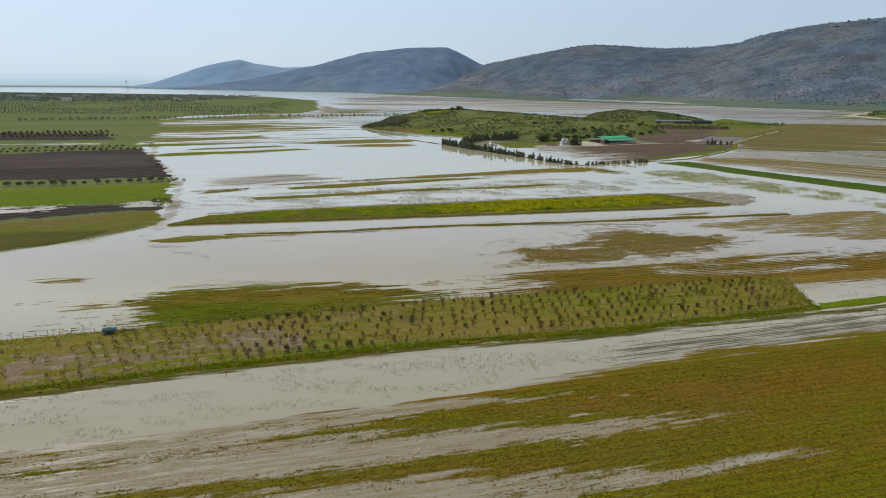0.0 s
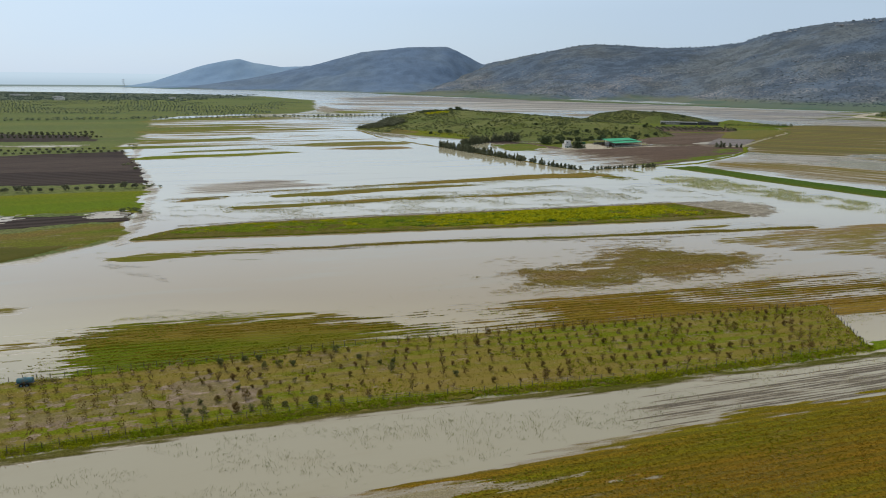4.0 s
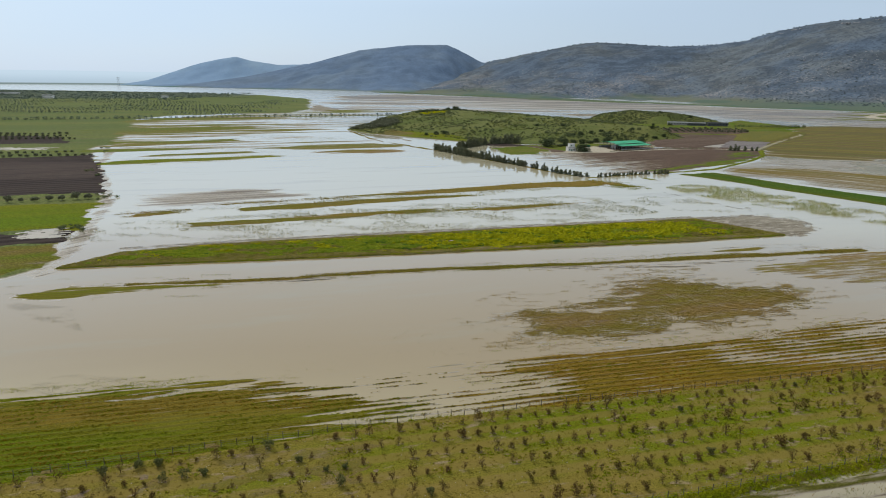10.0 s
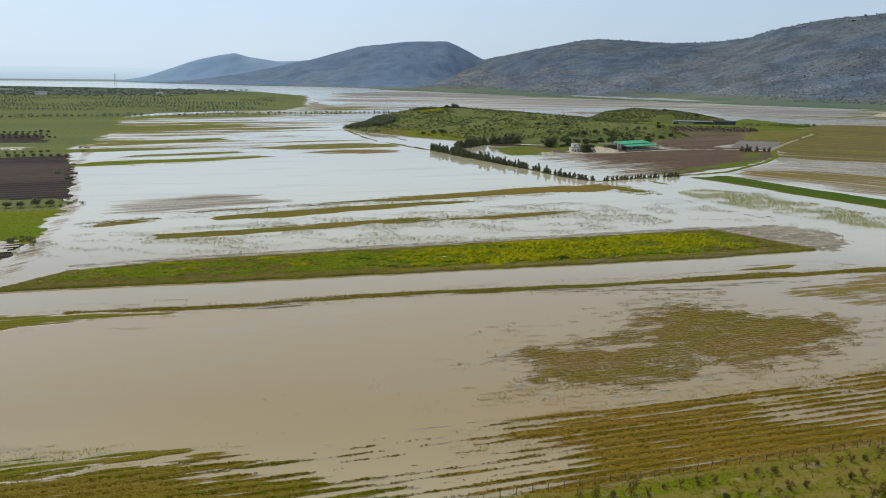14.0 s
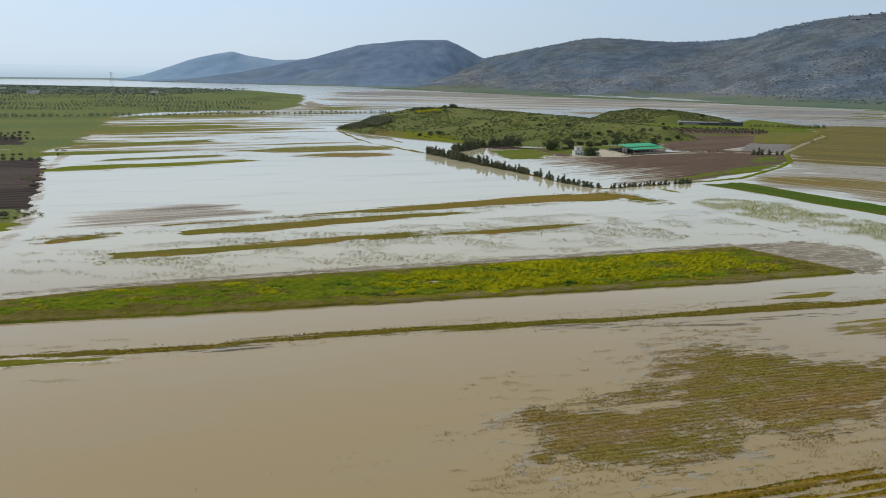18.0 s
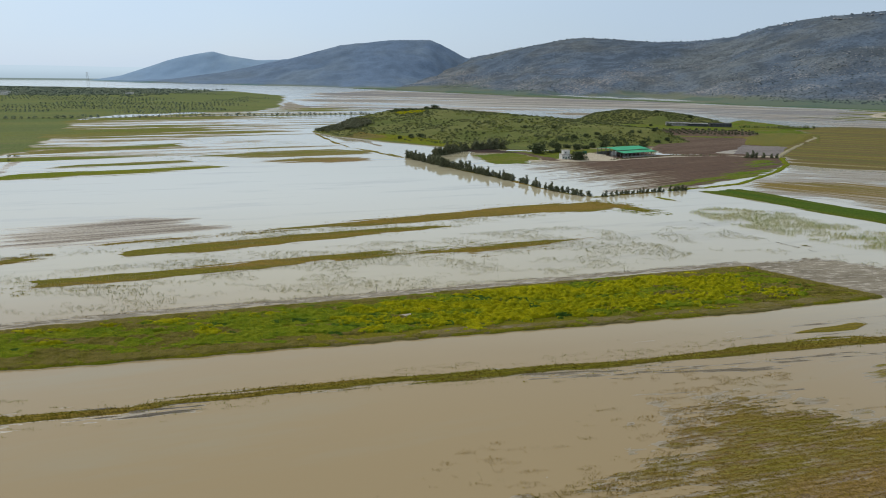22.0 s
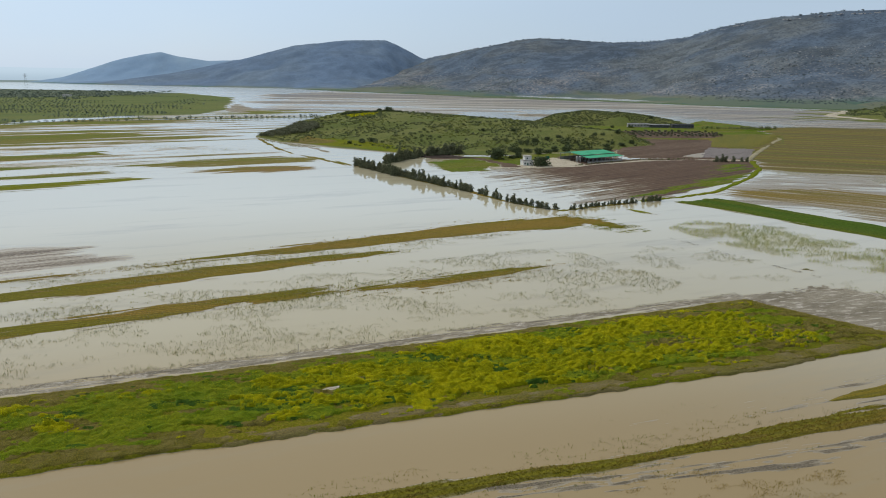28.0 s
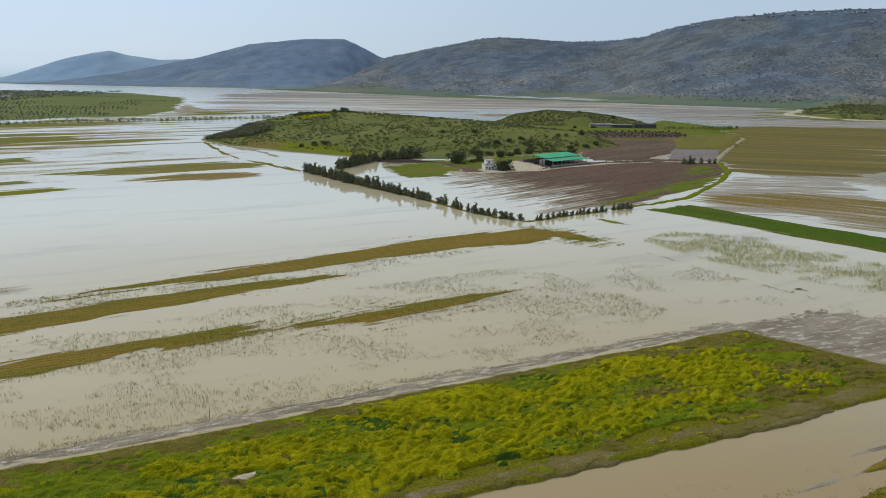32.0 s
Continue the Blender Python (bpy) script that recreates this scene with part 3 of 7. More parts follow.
M_SHORE = field_material("bare_trodden_shore", (0.150, 0.122, 0.052), (0.120, 0.112, 0.024), (0.20, 0.165, 0.105), 13, 3, 0.08, 0.54, 0.06, 0, 1.8)

# the near pasture, half drowned in its lower part
meadow_z = field("pasture_near", [(-130, 92), (-79, 107), (-31, 121), (14, 136), (73, 160), (119, 172.5), (220, 202), (220, 75), (120, 70), (-130, 70)], M_MEADOW,
                 "russet and green grass of a half-drowned pasture", angle=16, cells=(1.0, 0.36), rise=0.13, base=0.06, soft=4.0, rough=0.06, grain=(22, 1.6), seed=5, speck=0.06, dash=(14, 1.0, 0.04),
                 dips=[([(62, 126), (24, 118), (-8, 112), (-42, 103), (-120, 85)], 4.6, 0.17), ([(40, 135), (2, 129), (-30, 117), (-90, 100)], 2.0, 0.10),
                       ([(70, 112), (30, 102), (0, 97), (-40, 90)], 4.5, 0.15)],
                 tilt=lambda x, y: np.clip(0.0019 * (x - 12), -0.045, 0.12) + 0.0 * y)
M_PASTURE_MUD = field_material("sodden_stubble_mud", (0.265, 0.222, 0.145), (0.225, 0.192, 0.095), (0.335, 0.290, 0.225), 16, 10, 0.05, 0.45, 0.10, 1.1, 1.8, 0.40, (0.185, 0.152, 0.080))
field("pasture_mud", [(-120, 96), (-79, 109), (-31, 123), (14, 137), (50, 149), (78, 155), (66, 122), (30, 92), (-20, 74), (-120, 74)], M_PASTURE_MUD, "sodden brown stubble mud between the drowned grass", "mud", angle=16, cells=(0.9, 0.3), rise=0.03, base=0.072, soft=3.0, rough=0.03, grain=(20, 1.3), row=1.1, ridge=0.012, seed=6, floor=-0.06, speck=0.05)

ORCHARD = [(-190, 100), (-93, 130), (-56, 144), (-11, 158), (49, 172), (113, 192), (120, 227), (75, 216), (2, 198), (-36, 185), (-71, 174), (-113, 161), (-205, 131)]
orchard_z = field("orchard_ground", ORCHARD, M_ORCHARD, "weedy green ground of a young orchard on a low bank", angle=15, cells=(1.0, 0.6), rise=0.60, base=0.05, soft=1.3, rough=0.05, grain=(6, 2), seed=9)
M_ORCHARD_WEST = field_material("trodden_orchard_soil", (0.140, 0.120, 0.018), (0.165, 0.118, 0.045), (0.21, 0.158, 0.105), 15, 2.0, 0.05, 0.52, 0.08, 5.6, 1.5, 0.25, (0.13, 0.115, 0.03))
field("orchard_brown_soil", [(-150, 119), (-93, 136), (-56, 150), (-18, 163), (2, 168), (-4, 190), (-36, 180), (-71, 169), (-113, 156), (-160, 141)], M_ORCHARD_WEST, "brown weedy soil in the older part of the orchard", "bare soil", angle=15, cells=(0.9, 0.5), rise=0.05, base=0.58, soft=7, rough=0.07, grain=(4, 2), seed=11, floor=0.45)
M_SEDGE = field_material("dark_bank_sedge", (0.075, 0.075, 0.012), (0.098, 0.085, 0.020), (0.12, 0.095, 0.05), 15, 5, 0.05, 0.6, 0.14, 0, 1.6)
BANK_FOOT = [(-150, 111.2), (-93, 128.8), (-56, 142.8), (-11, 156.8), (49, 170.4), (112, 188.8), (150, 200)]
field("bank_sedge", ribbon(BANK_FOOT, [2.4, 2.4, 2.2, 2.4, 3.6, 5, 5]), M_SEDGE, "dark sedge along the foot of the orchard bank", "sedge", angle=15, cells=(0.8, 0.35), rise=0.14, base=0.05, soft=1.6, rough=0.06, grain=(12, 0.9), seed=13, speck=0.08)
M_PINK = field_material("bare_pinkish_soil", (0.205, 0.150, 0.105), (0.175, 0.145, 0.050), (0.28, 0.21, 0.165), 15, 2, 0.08, 0.5, 0.06, 5.6, 1.6, 0.3, (0.16, 0.13, 0.05))
field("orchard_bare_soil", [(-104, 150), (-70, 160), (-42, 170), (-36, 160), (-52, 150), (-96, 135)], M_PINK, "bare pinkish soil between the young trees", "bare soil", angle=15, cells=(0.8, 0.45), rise=0.10, base=0.63, soft=6, rough=0.09, grain=(3, 2), seed=10, floor=0.5)
field("bank_tail", [(108, 188), (116, 198), (150, 209), (210, 225), (210, 221), (150, 204)], M_GREEN, "low green bank running on from the orchard", angle=17, cells=(1.0, 0.5), rise=0.3, soft=1.6, seed=12)

D1 = [(-74, 165), (-30, 179), (-4, 190), (-4, 198), (-19, 201), (-12, 206), (-28, 210), (-59, 208), (-82, 203), (-90, 190), (-82, 174)]
D2 = [(6, 191), (47, 202), (118, 218), (190, 236), (185, 262), (116, 254), (61, 236), (24, 226), (22, 219), (42, 214), (24, 204)]
M_FURROW_EAST = field_material("russet_furrows", (0.205, 0.140, 0.016), (0.225, 0.138, 0.026), (0.20, 0.135, 0.05), 15, 9, 0.045, 0.60, 0.10, 2.0, 1.6, 0.65, (0.085, 0.062, 0.018))
furrow_w = field("furrowed_field", [(-170, 138), (-113, 154), (-71, 167), (-36, 178), (3, 191.3), (14, 224), (-26, 212), (-60, 210), (-100, 198), (-150, 180)],
                 M_FURROW, "furrowed green stubble rows partly under water", angle=15, cells=(1.0, 0.25), rise=0.0, base=-0.04, soft=3, lumps=[(D1, 0.33, 11.0)], rough=0.07, grain=(14, 1.1), row=2.0, ridge=0.075, seed=15, speck=0.10, floor=-0.10)
furrow_e = field("furrowed_field", [(3.5, 191.5), (75, 209), (120, 220), (220, 247), (225, 288), (116, 255), (61, 237), (14.5, 224)],
                 M_FURROW_EAST, "furrowed russet stubble rows partly under water", angle=15, cells=(1.0, 0.25), rise=0.0, base=-0.04, soft=3, lumps=[(D2, 0.26, 11.0)], dips=[([(80, 231), (110, 233), (150, 243)], 4.5, 0.19), ([(96, 240), (118, 246), (160, 256)], 3.0, 0.16)], rough=0.07, grain=(14, 1.1), row=2.0, ridge=0.075, seed=15, speck=0.10, floor=-0.10)


def furrow_z(x, y):
    return np.where(np.asarray(x) < 9, furrow_w(x, y), furrow_e(x, y))



field("drowned_furrows", [(-60, 116), (0, 132), (41, 146), (73, 158), (119, 170), (230, 202), (230, 222), (150, 203), (113, 189), (60, 173), (0, 152), (-60, 131)], M_WETMUD, "drowned furrows showing as dark lines in shallow water", angle=17, cells=(1.6, 0.16), rise=0.0, base=-0.045, soft=4,
      lumps=[([(40, 148), (119, 171), (220, 201), (215, 212), (110, 184), (50, 165)], 0.115, 9)], rough=0.03, grain=(40, 0.8), row=0.95, ridge=0.025, seed=18, floor=-0.05, dash=(20, 0.40, 0.045), speck=0.035)

BROWN_E = [(26, 258), (33, 267), (46, 271), (58, 276), (64, 288), (70, 298), (84, 300), (96, 298), (104, 289), (123, 292), (121, 272), (106, 261), (85, 251), (74, 255), (64, 245), (53, 240), (38, 237), (31, 244)]
brown_z = field("brown_crop", BROWN_E, M_BROWN, "yellow-brown drowned crop standing just above the water", angle=14, cells=(0.6, 0.35), rise=0.12, base=0.05, soft=8, rough=0.06, grain=(5, 2.2), row=1.3, ridge=0.012, seed=21, speck=0.07)
field("brown_crop_far", [(118, 308), (140, 327), (156, 338), (230, 356), (240, 300), (185, 280), (158, 290), (137, 296)], M_BROWN, "brown drowned crop with puddles", angle=14, cells=(1.0, 0.5), rise=0.15, soft=6, rough=0.09, grain=(12, 1.2), seed=23, speck=0.09)

BAND = [(-95, 284), (-45, 293), (-22, 300), (3, 306), (40, 313), (67, 318.5), (94, 325), (122, 331.5), (142, 335), (180, 343)]
band_z = field("bund", ribbon(BAND, [3.0, 4.4, 4.2, 3.2, 3.4, 4.6, 7.0, 7.6, 6.0, 6.0]), M_BAND, "narrow grassy bund between two flooded plots", angle=13, cells=(0.9, 0.3), rise=0.24, base=0.05, soft=1.5, rough=0.07, grain=(16, 1.1), seed=25, speck=0.05)
field("bund_silt", ribbon([(40, 309), (66, 312.5), (85, 315), (110, 320), (140, 327)], [2, 4, 5, 5, 4]), M_WETMUD, "dark silt and drowned stubble below the bund", "silt", angle=9, cells=(0.9, 0.2), rise=0.05, base=0.02, soft=2.5, rough=0.04, grain=(12, 0.8), seed=26, floor=-0.06, speck=0.07)
field("bund_silt", ribbon([(-64, 288.5), (-45, 290.5), (-28, 295)], [3, 7, 3]), M_WETMUD, "grey silt with drowned stubble below the bund", "silt", angle=13, cells=(0.9, 0.2), rise=0.05, base=0.035, soft=2.5, rough=0.04, grain=(10, 0.8), seed=34, floor=-0.06, speck=0.08)
field("bund_silt", ribbon([(58, 300), (83, 304), (100, 303.5)], [2, 4, 2]), M_WETMUD, "thin silt bar with drowned stubble", "silt", angle=9, cells=(0.9, 0.2), rise=0.05, base=0.01, soft=2.5, rough=0.04, grain=(12, 0.8), seed=30, floor=-0.06, speck=0.07)
field("bund_silt", ribbon([(60, 327), (95, 334), (120, 340), (160, 351)], [3, 5, 6, 6]), M_WETMUD, "dark wash lines between the bund and the island", "silt", angle=13, cells=(1.2, 0.2), rise=0.04, base=0.005, soft=3, rough=0.03, grain=(20, 1), seed=29, floor=-0.06, dash=(22, 0.5, 0.05), speck=0.03)
field("bund_islet", [(114, 337), (120, 340), (127, 343), (137, 346.5), (141, 345), (134, 340), (125, 337.5)], M_BAND, "small grass islet beside the bund", angle=13, cells=(0.8, 0.35), rise=0.22, soft=1.2, rough=0.08, seed=27)
for outline, seed in (([(-138, 214), (-124, 219), (-112, 214), (-118, 207), (-132, 206)], 36), ([(-118, 184), (-104, 190), (-86, 191), (-88, 187), (-110, 181)], 37)):
    field("stubble_islet", outline, M_FURROW, "scrap of green stubble in the flood", "grass islet", angle=15, cells=(0.8, 0.3), rise=0.1, base=0.02, soft=3, rough=0.08, grain=(10, 1.0), seed=seed, dash=(12, 0.6, 0.08))
field("left_islet", [(-124, 271), (-111, 283), (-79, 285), (-60, 287), (-91, 276), (-112, 268)], M_FURROW, "low grass islet in the flood", angle=13, cells=(0.8, 0.35), rise=0.16, soft=2.0, rough=0.08, seed=28)

MUSTARD = [(-128, 300), (-98, 307), (-57, 315), (1, 328), (59, 341), (109, 353), (160, 368), (131, 402), (88, 389), (39, 375), (0, 363), (-56, 347), (-85, 338), (-114, 324)]
mustard_z = field("weed_island", MUSTARD, M_MUSTARD, "long island of rank weeds above the flood", angle=13, cells=(0.9, 0.5), rise=0.60, soft=0.8, rough=0.08, grain=(5, 2.5), seed=31)
SHORE = [(-10, 326.5), (59, 341.8), (109, 353.8), (158, 368.4), (157, 372), (108, 358.5), (60, 346), (30, 339.5), (6, 333), (-8, 329)]
field("island_shore", SHORE, M_SHORE, "bare grey-brown shore strip of the island", "shore", angle=13, cells=(0.7, 0.4), rise=0.13, base=0.55, soft=1.3, rough=0.06, grain=(4, 1.5), seed=32)
field("bare_patch", [(8, 346.6), (9.5, 348.6), (12.5, 349), (14, 347.6), (11.5, 346)], M_TRACK, "pale bare patch among the weeds", "bare patch", angle=13, cells=(0.4, 0.3), rise=0.2, base=0.62, soft=0.8, rough=0.05, grain=(2, 1), seed=34, floor=0.6)
field("wrack_line", ribbon([(-118, 328), (-85, 341), (-56, 350), (0, 366), (39, 378), (88, 392.5), (132, 405.5)], [4.0, 4.0, 5.0, 5.4, 5.4, 5.8, 6.0]), M_WRACK, "pale grey wrack line along the island", angle=14, cells=(0.6, 0.25), rise=0.11, soft=1.6, rough=0.10, grain=(5, 0.8), seed=33, speck=0.12)
field("wrack_flat", [(130, 403), (143, 409), (163, 414), (178, 408), (186, 396), (178, 380), (162, 366), (150, 372)], M_WRACK, "grey flat of washed-up straw and silt", angle=14, cells=(0.5, 0.3), rise=0.18, base=0.06, soft=4, rough=0.04, grain=(3, 1.6), seed=35, speck=0.04)

RIDGES = (("ridge_c", [(-110, 378), (-78, 391), (-39, 407), (4, 421), (12, 420), (-30, 399), (-75, 379), (-106, 369)], 43),
          ("ridge_d", [(12, 417), (64, 440), (80, 443), (62, 429), (34, 418)], 44),
          ("ridge_g", [(-20, 408), (20, 424), (40, 428), (20, 420), (-16, 405)], 47),)
RIDGES += (("ridge_a", [(-60, 449), (-7, 478), (64, 516), (108, 529), (121, 515), (101, 500), (62, 492), (-6, 464)], 41),
          ("ridge_b", [(-100, 416), (-44, 443), (18, 466), (34, 464), (-2, 447), (-46, 425), (-92, 406)], 42),
          ("ridge_h", [(-144, 397), (-127, 408), (-122, 402), (-140, 392)], 49),
          ("ridge_e", [(110, 526), (122, 520), (133, 501), (126, 499), (113, 511)], 45),
          ("ridge_f", [(-110, 427), (-70, 444), (-34, 457), (-34, 454.5), (-70, 440.5), (-110, 423)], 46),)
for name, outline, seed in RIDGES:
    field("grass_" + name, outline, M_BAND, "long low grass ridge rising from the flood", "grass ridge", angle=24, cells=(0.9, 0.3), rise=0.16, base=0.03, soft=2.4, rough=0.06, grain=(18, 1.6), seed=seed, speck=0.05)
field("mud_flat", [(-160, 441), (-143, 454), (-117, 470), (-94, 474), (-67, 455), (-98, 437), (-112, 426), (-148, 415)], M_MUDFLAT, "smooth grey-brown mud just breaking the water", angle=24, cells=(1.2, 0.35), rise=0.07, base=0.058, soft=8, rough=0.035, grain=(45, 2.4), seed=48, dash=(45, 1.3, 0.045))

# tongues of grass in the far flood
M_TONGUE = field_material("flooded_green_crop", (0.110, 0.132, 0.016), (0.165, 0.140, 0.040), (0.18, 0.15, 0.07), 24, 12, 0.02, 0.56, 0.10, 0, 0.5)
for outline, seed, mat in (([(-262, 566), (-248, 606), (-202, 626), (-138, 664), (-126, 644), (-180, 608), (-214, 588)], 51, M_GREEN),
                           ([(-246, 628), (-230, 655), (-163, 688), (-158, 670), (-211, 642)], 54, M_TONGUE),
                           ([(-176, 706), (-131, 740), (-69, 766), (-30, 762), (-34, 735), (-64, 721), (-123, 703)], 52, M_TONGUE),
                           ([(-116, 674), (-81, 706), (-40, 712), (-30, 698), (-58, 680)], 53, M_BROWN),
                           ([(-310, 700), (-305, 738), (-267, 770), (-217, 803), (-205, 780), (-250, 738)], 55, M_TONGUE),
                           ([(-372, 850), (-335, 924), (-301, 985), (-249, 988), (-230, 945), (-267, 918), (-305, 884)], 56, M_TONGUE),
                           ([(-430, 850), (-396, 915), (-369, 942), (-318, 958), (-345, 876)], 58, M_PASTURE)):
    field("grass_tongue", outline, mat, "flat tongue of grass reaching into the flood", "grass tongue", angle=24, cells=(2.2, 0.9), rise=0.17, base=0.02, soft=6, rough=0.13, grain=(50, 3.4), seed=seed, speck=0.06)
field("flooded_strips", [(-330, 660), (-200, 690), (-120, 735), (-40, 790), (-95, 890), (-125, 960), (-90, 1060), (-60, 1160), (0, 1320), (-130, 1500), (-260, 1500), (-370, 1230), (-450, 1060), (-480, 1000), (-400, 860)], M_TONGUE, "long strips of drowned crop between sheets of water", "flooded field",
      angle=25, cells=(4.0, 1.4), rise=0.02, base=0.04, soft=14, rough=0.17, grain=(110, 13), seed=57, speck=0.04, tilt=lambda x, y: np.clip((-x - 200) * 0.0004, -0.05, 0.09), floor=-0.06)

# dry land beyond the track
field("pasture_west", [(-128, 294), (-142, 340), (-168, 420), (-206, 497), (-246, 568), (-283, 660), (-296, 705), (-325, 790), (-350, 860), (-385, 940), (-430, 1020), (-450, 1111), (-446, 1206), (-362, 1284), (-279, 1332), (-262, 1458), (-300, 1660), (-398, 2142), (-640, 2500), (-1000, 2700), (-2200, 2900), (-2200, 300), (-420, 120), (-176, 254)],
      M_PASTURE, "wide green pasture on the dry side of the valley", angle=25, cells=(17, 9), rise=0.30, soft=14, rough=0.07, grain=(60, 12), seed=61)
M_WETPLOT = field_material("patchy_wet_crop", (0.092, 0.124, 0.006), (0.145, 0.104, 0.028), (0.19, 0.15, 0.11), 26, 5, 0.03, 0.56, 0.10, 0, 0.7)
WEST = [("green_plot", [(-130, 302), (-146, 285), (-178, 258), (-420, 150), (-420, 200), (-204, 303), (-146, 336)], M_WETPLOT, "green and brown crop with wet hollows", 62),
        ("bare_plot", [(-147, 338), (-152, 358), (-226, 337), (-440, 236), (-424, 206), (-208, 308)], M_PLOUGH, "dark bare strip with standing water", 63),
        ("green_plot", [(-153, 364), (-173, 424), (-207, 416), (-265, 395), (-500, 290), (-450, 242), (-228, 341), (-178, 354)], M_GREEN, "bright green young crop beside the flooded track", 64),
        ("ploughed_plot", [(-188, 457), (-224, 528), (-287, 640), (-387, 580), (-660, 455), (-560, 320), (-290, 432), (-231, 440)], M_PLOUGH, "dark ploughed plot in long furrows", 65),
        ("ploughed_plot", [(-350, 729), (-400, 800), (-529, 809), (-800, 690), (-700, 600), (-460, 703)], M_PLOUGH, "dark ploughed plot below the groves", 66)]
for name, outline, mat, label, seed in WEST:
    field(name, outline, mat, label, angle=26, cells=(3.0, 1.6), rise=0.30, base=0.18, soft=5, rough=0.08, grain=(9, 6), seed=seed, floor=0.05)
field("sodden_rim", [(-150, 289), (-152, 282), (-158, 263), (-169, 257), (-420, 148), (-420, 166), (-189, 279), (-164, 286)], M_SEDGE, "dark sodden crop along the flood's edge", "wet crop", angle=26, cells=(2.0, 1.0), rise=0.06, base=0.50, soft=4, rough=0.05, grain=(12, 3), seed=71, floor=0.40)
field("drowned_soil", [(205, 556), (241, 628), (295, 672), (370, 672), (300, 545), (262, 540)], M_MUDFLAT, "bare soil just under the flood in grey streaks", "mud", angle=-14, cells=(1.6, 0.7), rise=0.02, base=0.06, soft=6, rough=0.03, grain=(40, 4), seed=72, floor=-0.08, dash=(45, 2.2, 0.06))
M_POOL = field_material("puddled_silt", (0.21, 0.19, 0.155), (0.24, 0.21, 0.17), (0.15, 0.13, 0.105), 24, 5, 0.05, 0.55, 5.0, 0, 0.9)
M_PLOUGH_DRY = field_material("dry_ploughed_soil", (0.068, 0.050, 0.044), (0.085, 0.064, 0.054), (0.050, 0.038, 0.034), 27, 14, 0.03, 0.5, 0.06, 5.0, 0.8, 0.5, (0.040, 0.031, 0.028))
field("dry_furrows", [(-255, 592), (-236, 552), (-215, 505), (-322, 487), (-560, 385), (-640, 450), (-387, 578)], M_PLOUGH_DRY, "paler dry half of the ploughed plot", "ploughed soil", angle=26, cells=(3.0, 1.4), rise=0.12, base=0.50, soft=8, rough=0.05, grain=(60, 2.0), seed=160, floor=0.5)
for outline, seed in (([(-420, 245), (-229, 343), (-205, 349), (-194, 346), (-197, 330), (-222, 320), (-424, 222)], 161), ([(-169, 354), (-160, 361), (-148, 356), (-150, 343), (-163, 338)], 162),
                      ([(-620, 564), (-433, 656), (-345, 674), (-342, 684), (-352, 690), (-440, 664), (-630, 572)], 163)):
    field("puddled_strip", outline, M_POOL, "standing rain water on the bare plot", "puddle", angle=26, cells=(1.6, 0.7), rise=0.05, base=0.50, soft=4.5, rough=0.07, grain=(9, 1.2), seed=seed, floor=0.50, speck=0.05)
TRACK = [(-300, 690), (-281, 660), (-246, 567), (-204, 496), (-166, 418), (-140, 341), (-128, 298), (-130, 292)]
field("flooded_track", ribbon(TRACK, 7.0), M_MUDFLAT, "wet rutted dirt track at the flood's edge", "dirt track", angle=65, cells=(1.2, 0.6), rise=0.07, base=0.01, soft=2.0, rough=0.10, grain=(16, 0.9), seed=68)

# the farm's land
field("clay_field", [(42, 690), (62, 722), (119, 716), (171, 749), (288, 765), (317, 745), (300, 705), (241, 640), (178, 578), (151, 572), (109, 549), (85, 618)], M_CLAY, "brown ploughed clay with sheets of water", angle=33, cells=(2.4, 0.8), rise=0.08, base=0.0, soft=5, rough=0.09, grain=(26, 2.4), seed=71, dash=(22, 1.1, 0.04), speck=0.05,
      tilt=lambda x, y: np.clip(0.0022 * (x - 128) + 0.0006 * (y - 620), -0.10, 0.25))
field("clay_weeds", [(160, 580), (200, 600), (240, 628), (292, 694), (296, 718), (262, 690), (228, 650), (190, 618)], M_PADDOCK, "yellow-green weeds growing over the wet clay", "weeds", angle=33, cells=(1.5, 0.6), rise=0.12, base=0.02, soft=9, rough=0.16, grain=(30, 2.5), seed=70, speck=0.06,
      tilt=lambda x, y: np.clip(0.0022 * (x - 128) + 0.0006 * (y - 620), -0.10, 0.25))
field("green_paddock", [(52, 736), (89, 762), (108, 724), (95, 688), (66, 680)], M_PADDOCK, "small green paddock beside the tree row", "paddock", angle=-26, cells=(1.6, 0.9), rise=0.3, soft=6, seed=72)
field("farm_verge", [(50, 752), (62, 766), (92, 774), (118, 748), (128, 728), (126, 700), (104, 698), (108, 722), (90, 762), (66, 752)], M_CLAY, "bare brown ground round the paddock", "bare ground", angle=30, cells=(2, 1), rise=0.25, base=0.08, soft=3, seed=88)
field("knoll_apron", [(60, 772), (92, 766), (112, 726), (126, 708), (172, 750), (202, 800), (150, 794), (110, 772)], M_PADDOCK, "rough ground between the paddock and the knoll", "rough ground", angle=30, cells=(2, 1), rise=0.35, base=0.1, soft=4, seed=86)
field("tree_row_bank", ribbon([(-3, 718), (35, 654), (65, 608), (86, 568), (97, 553), (110, 542), (131, 553), (152, 562)], 4.5), M_BAND, "narrow earth bank carrying a row of trees", "bank", angle=-55, cells=(1.0, 0.5), rise=0.35, soft=1.8, seed=73)
GREEN_STRIP = [(178, 565), (236, 475), (285, 400), (360, 290), (385, 305), (310, 418), (256, 492), (207, 577)]
field("green_strip", GREEN_STRIP, M_GRAIN, "bright green grain strip on a raised bank", angle=-57, cells=(1.6, 0.8), rise=0.5, soft=3, rough=0.05, seed=74)
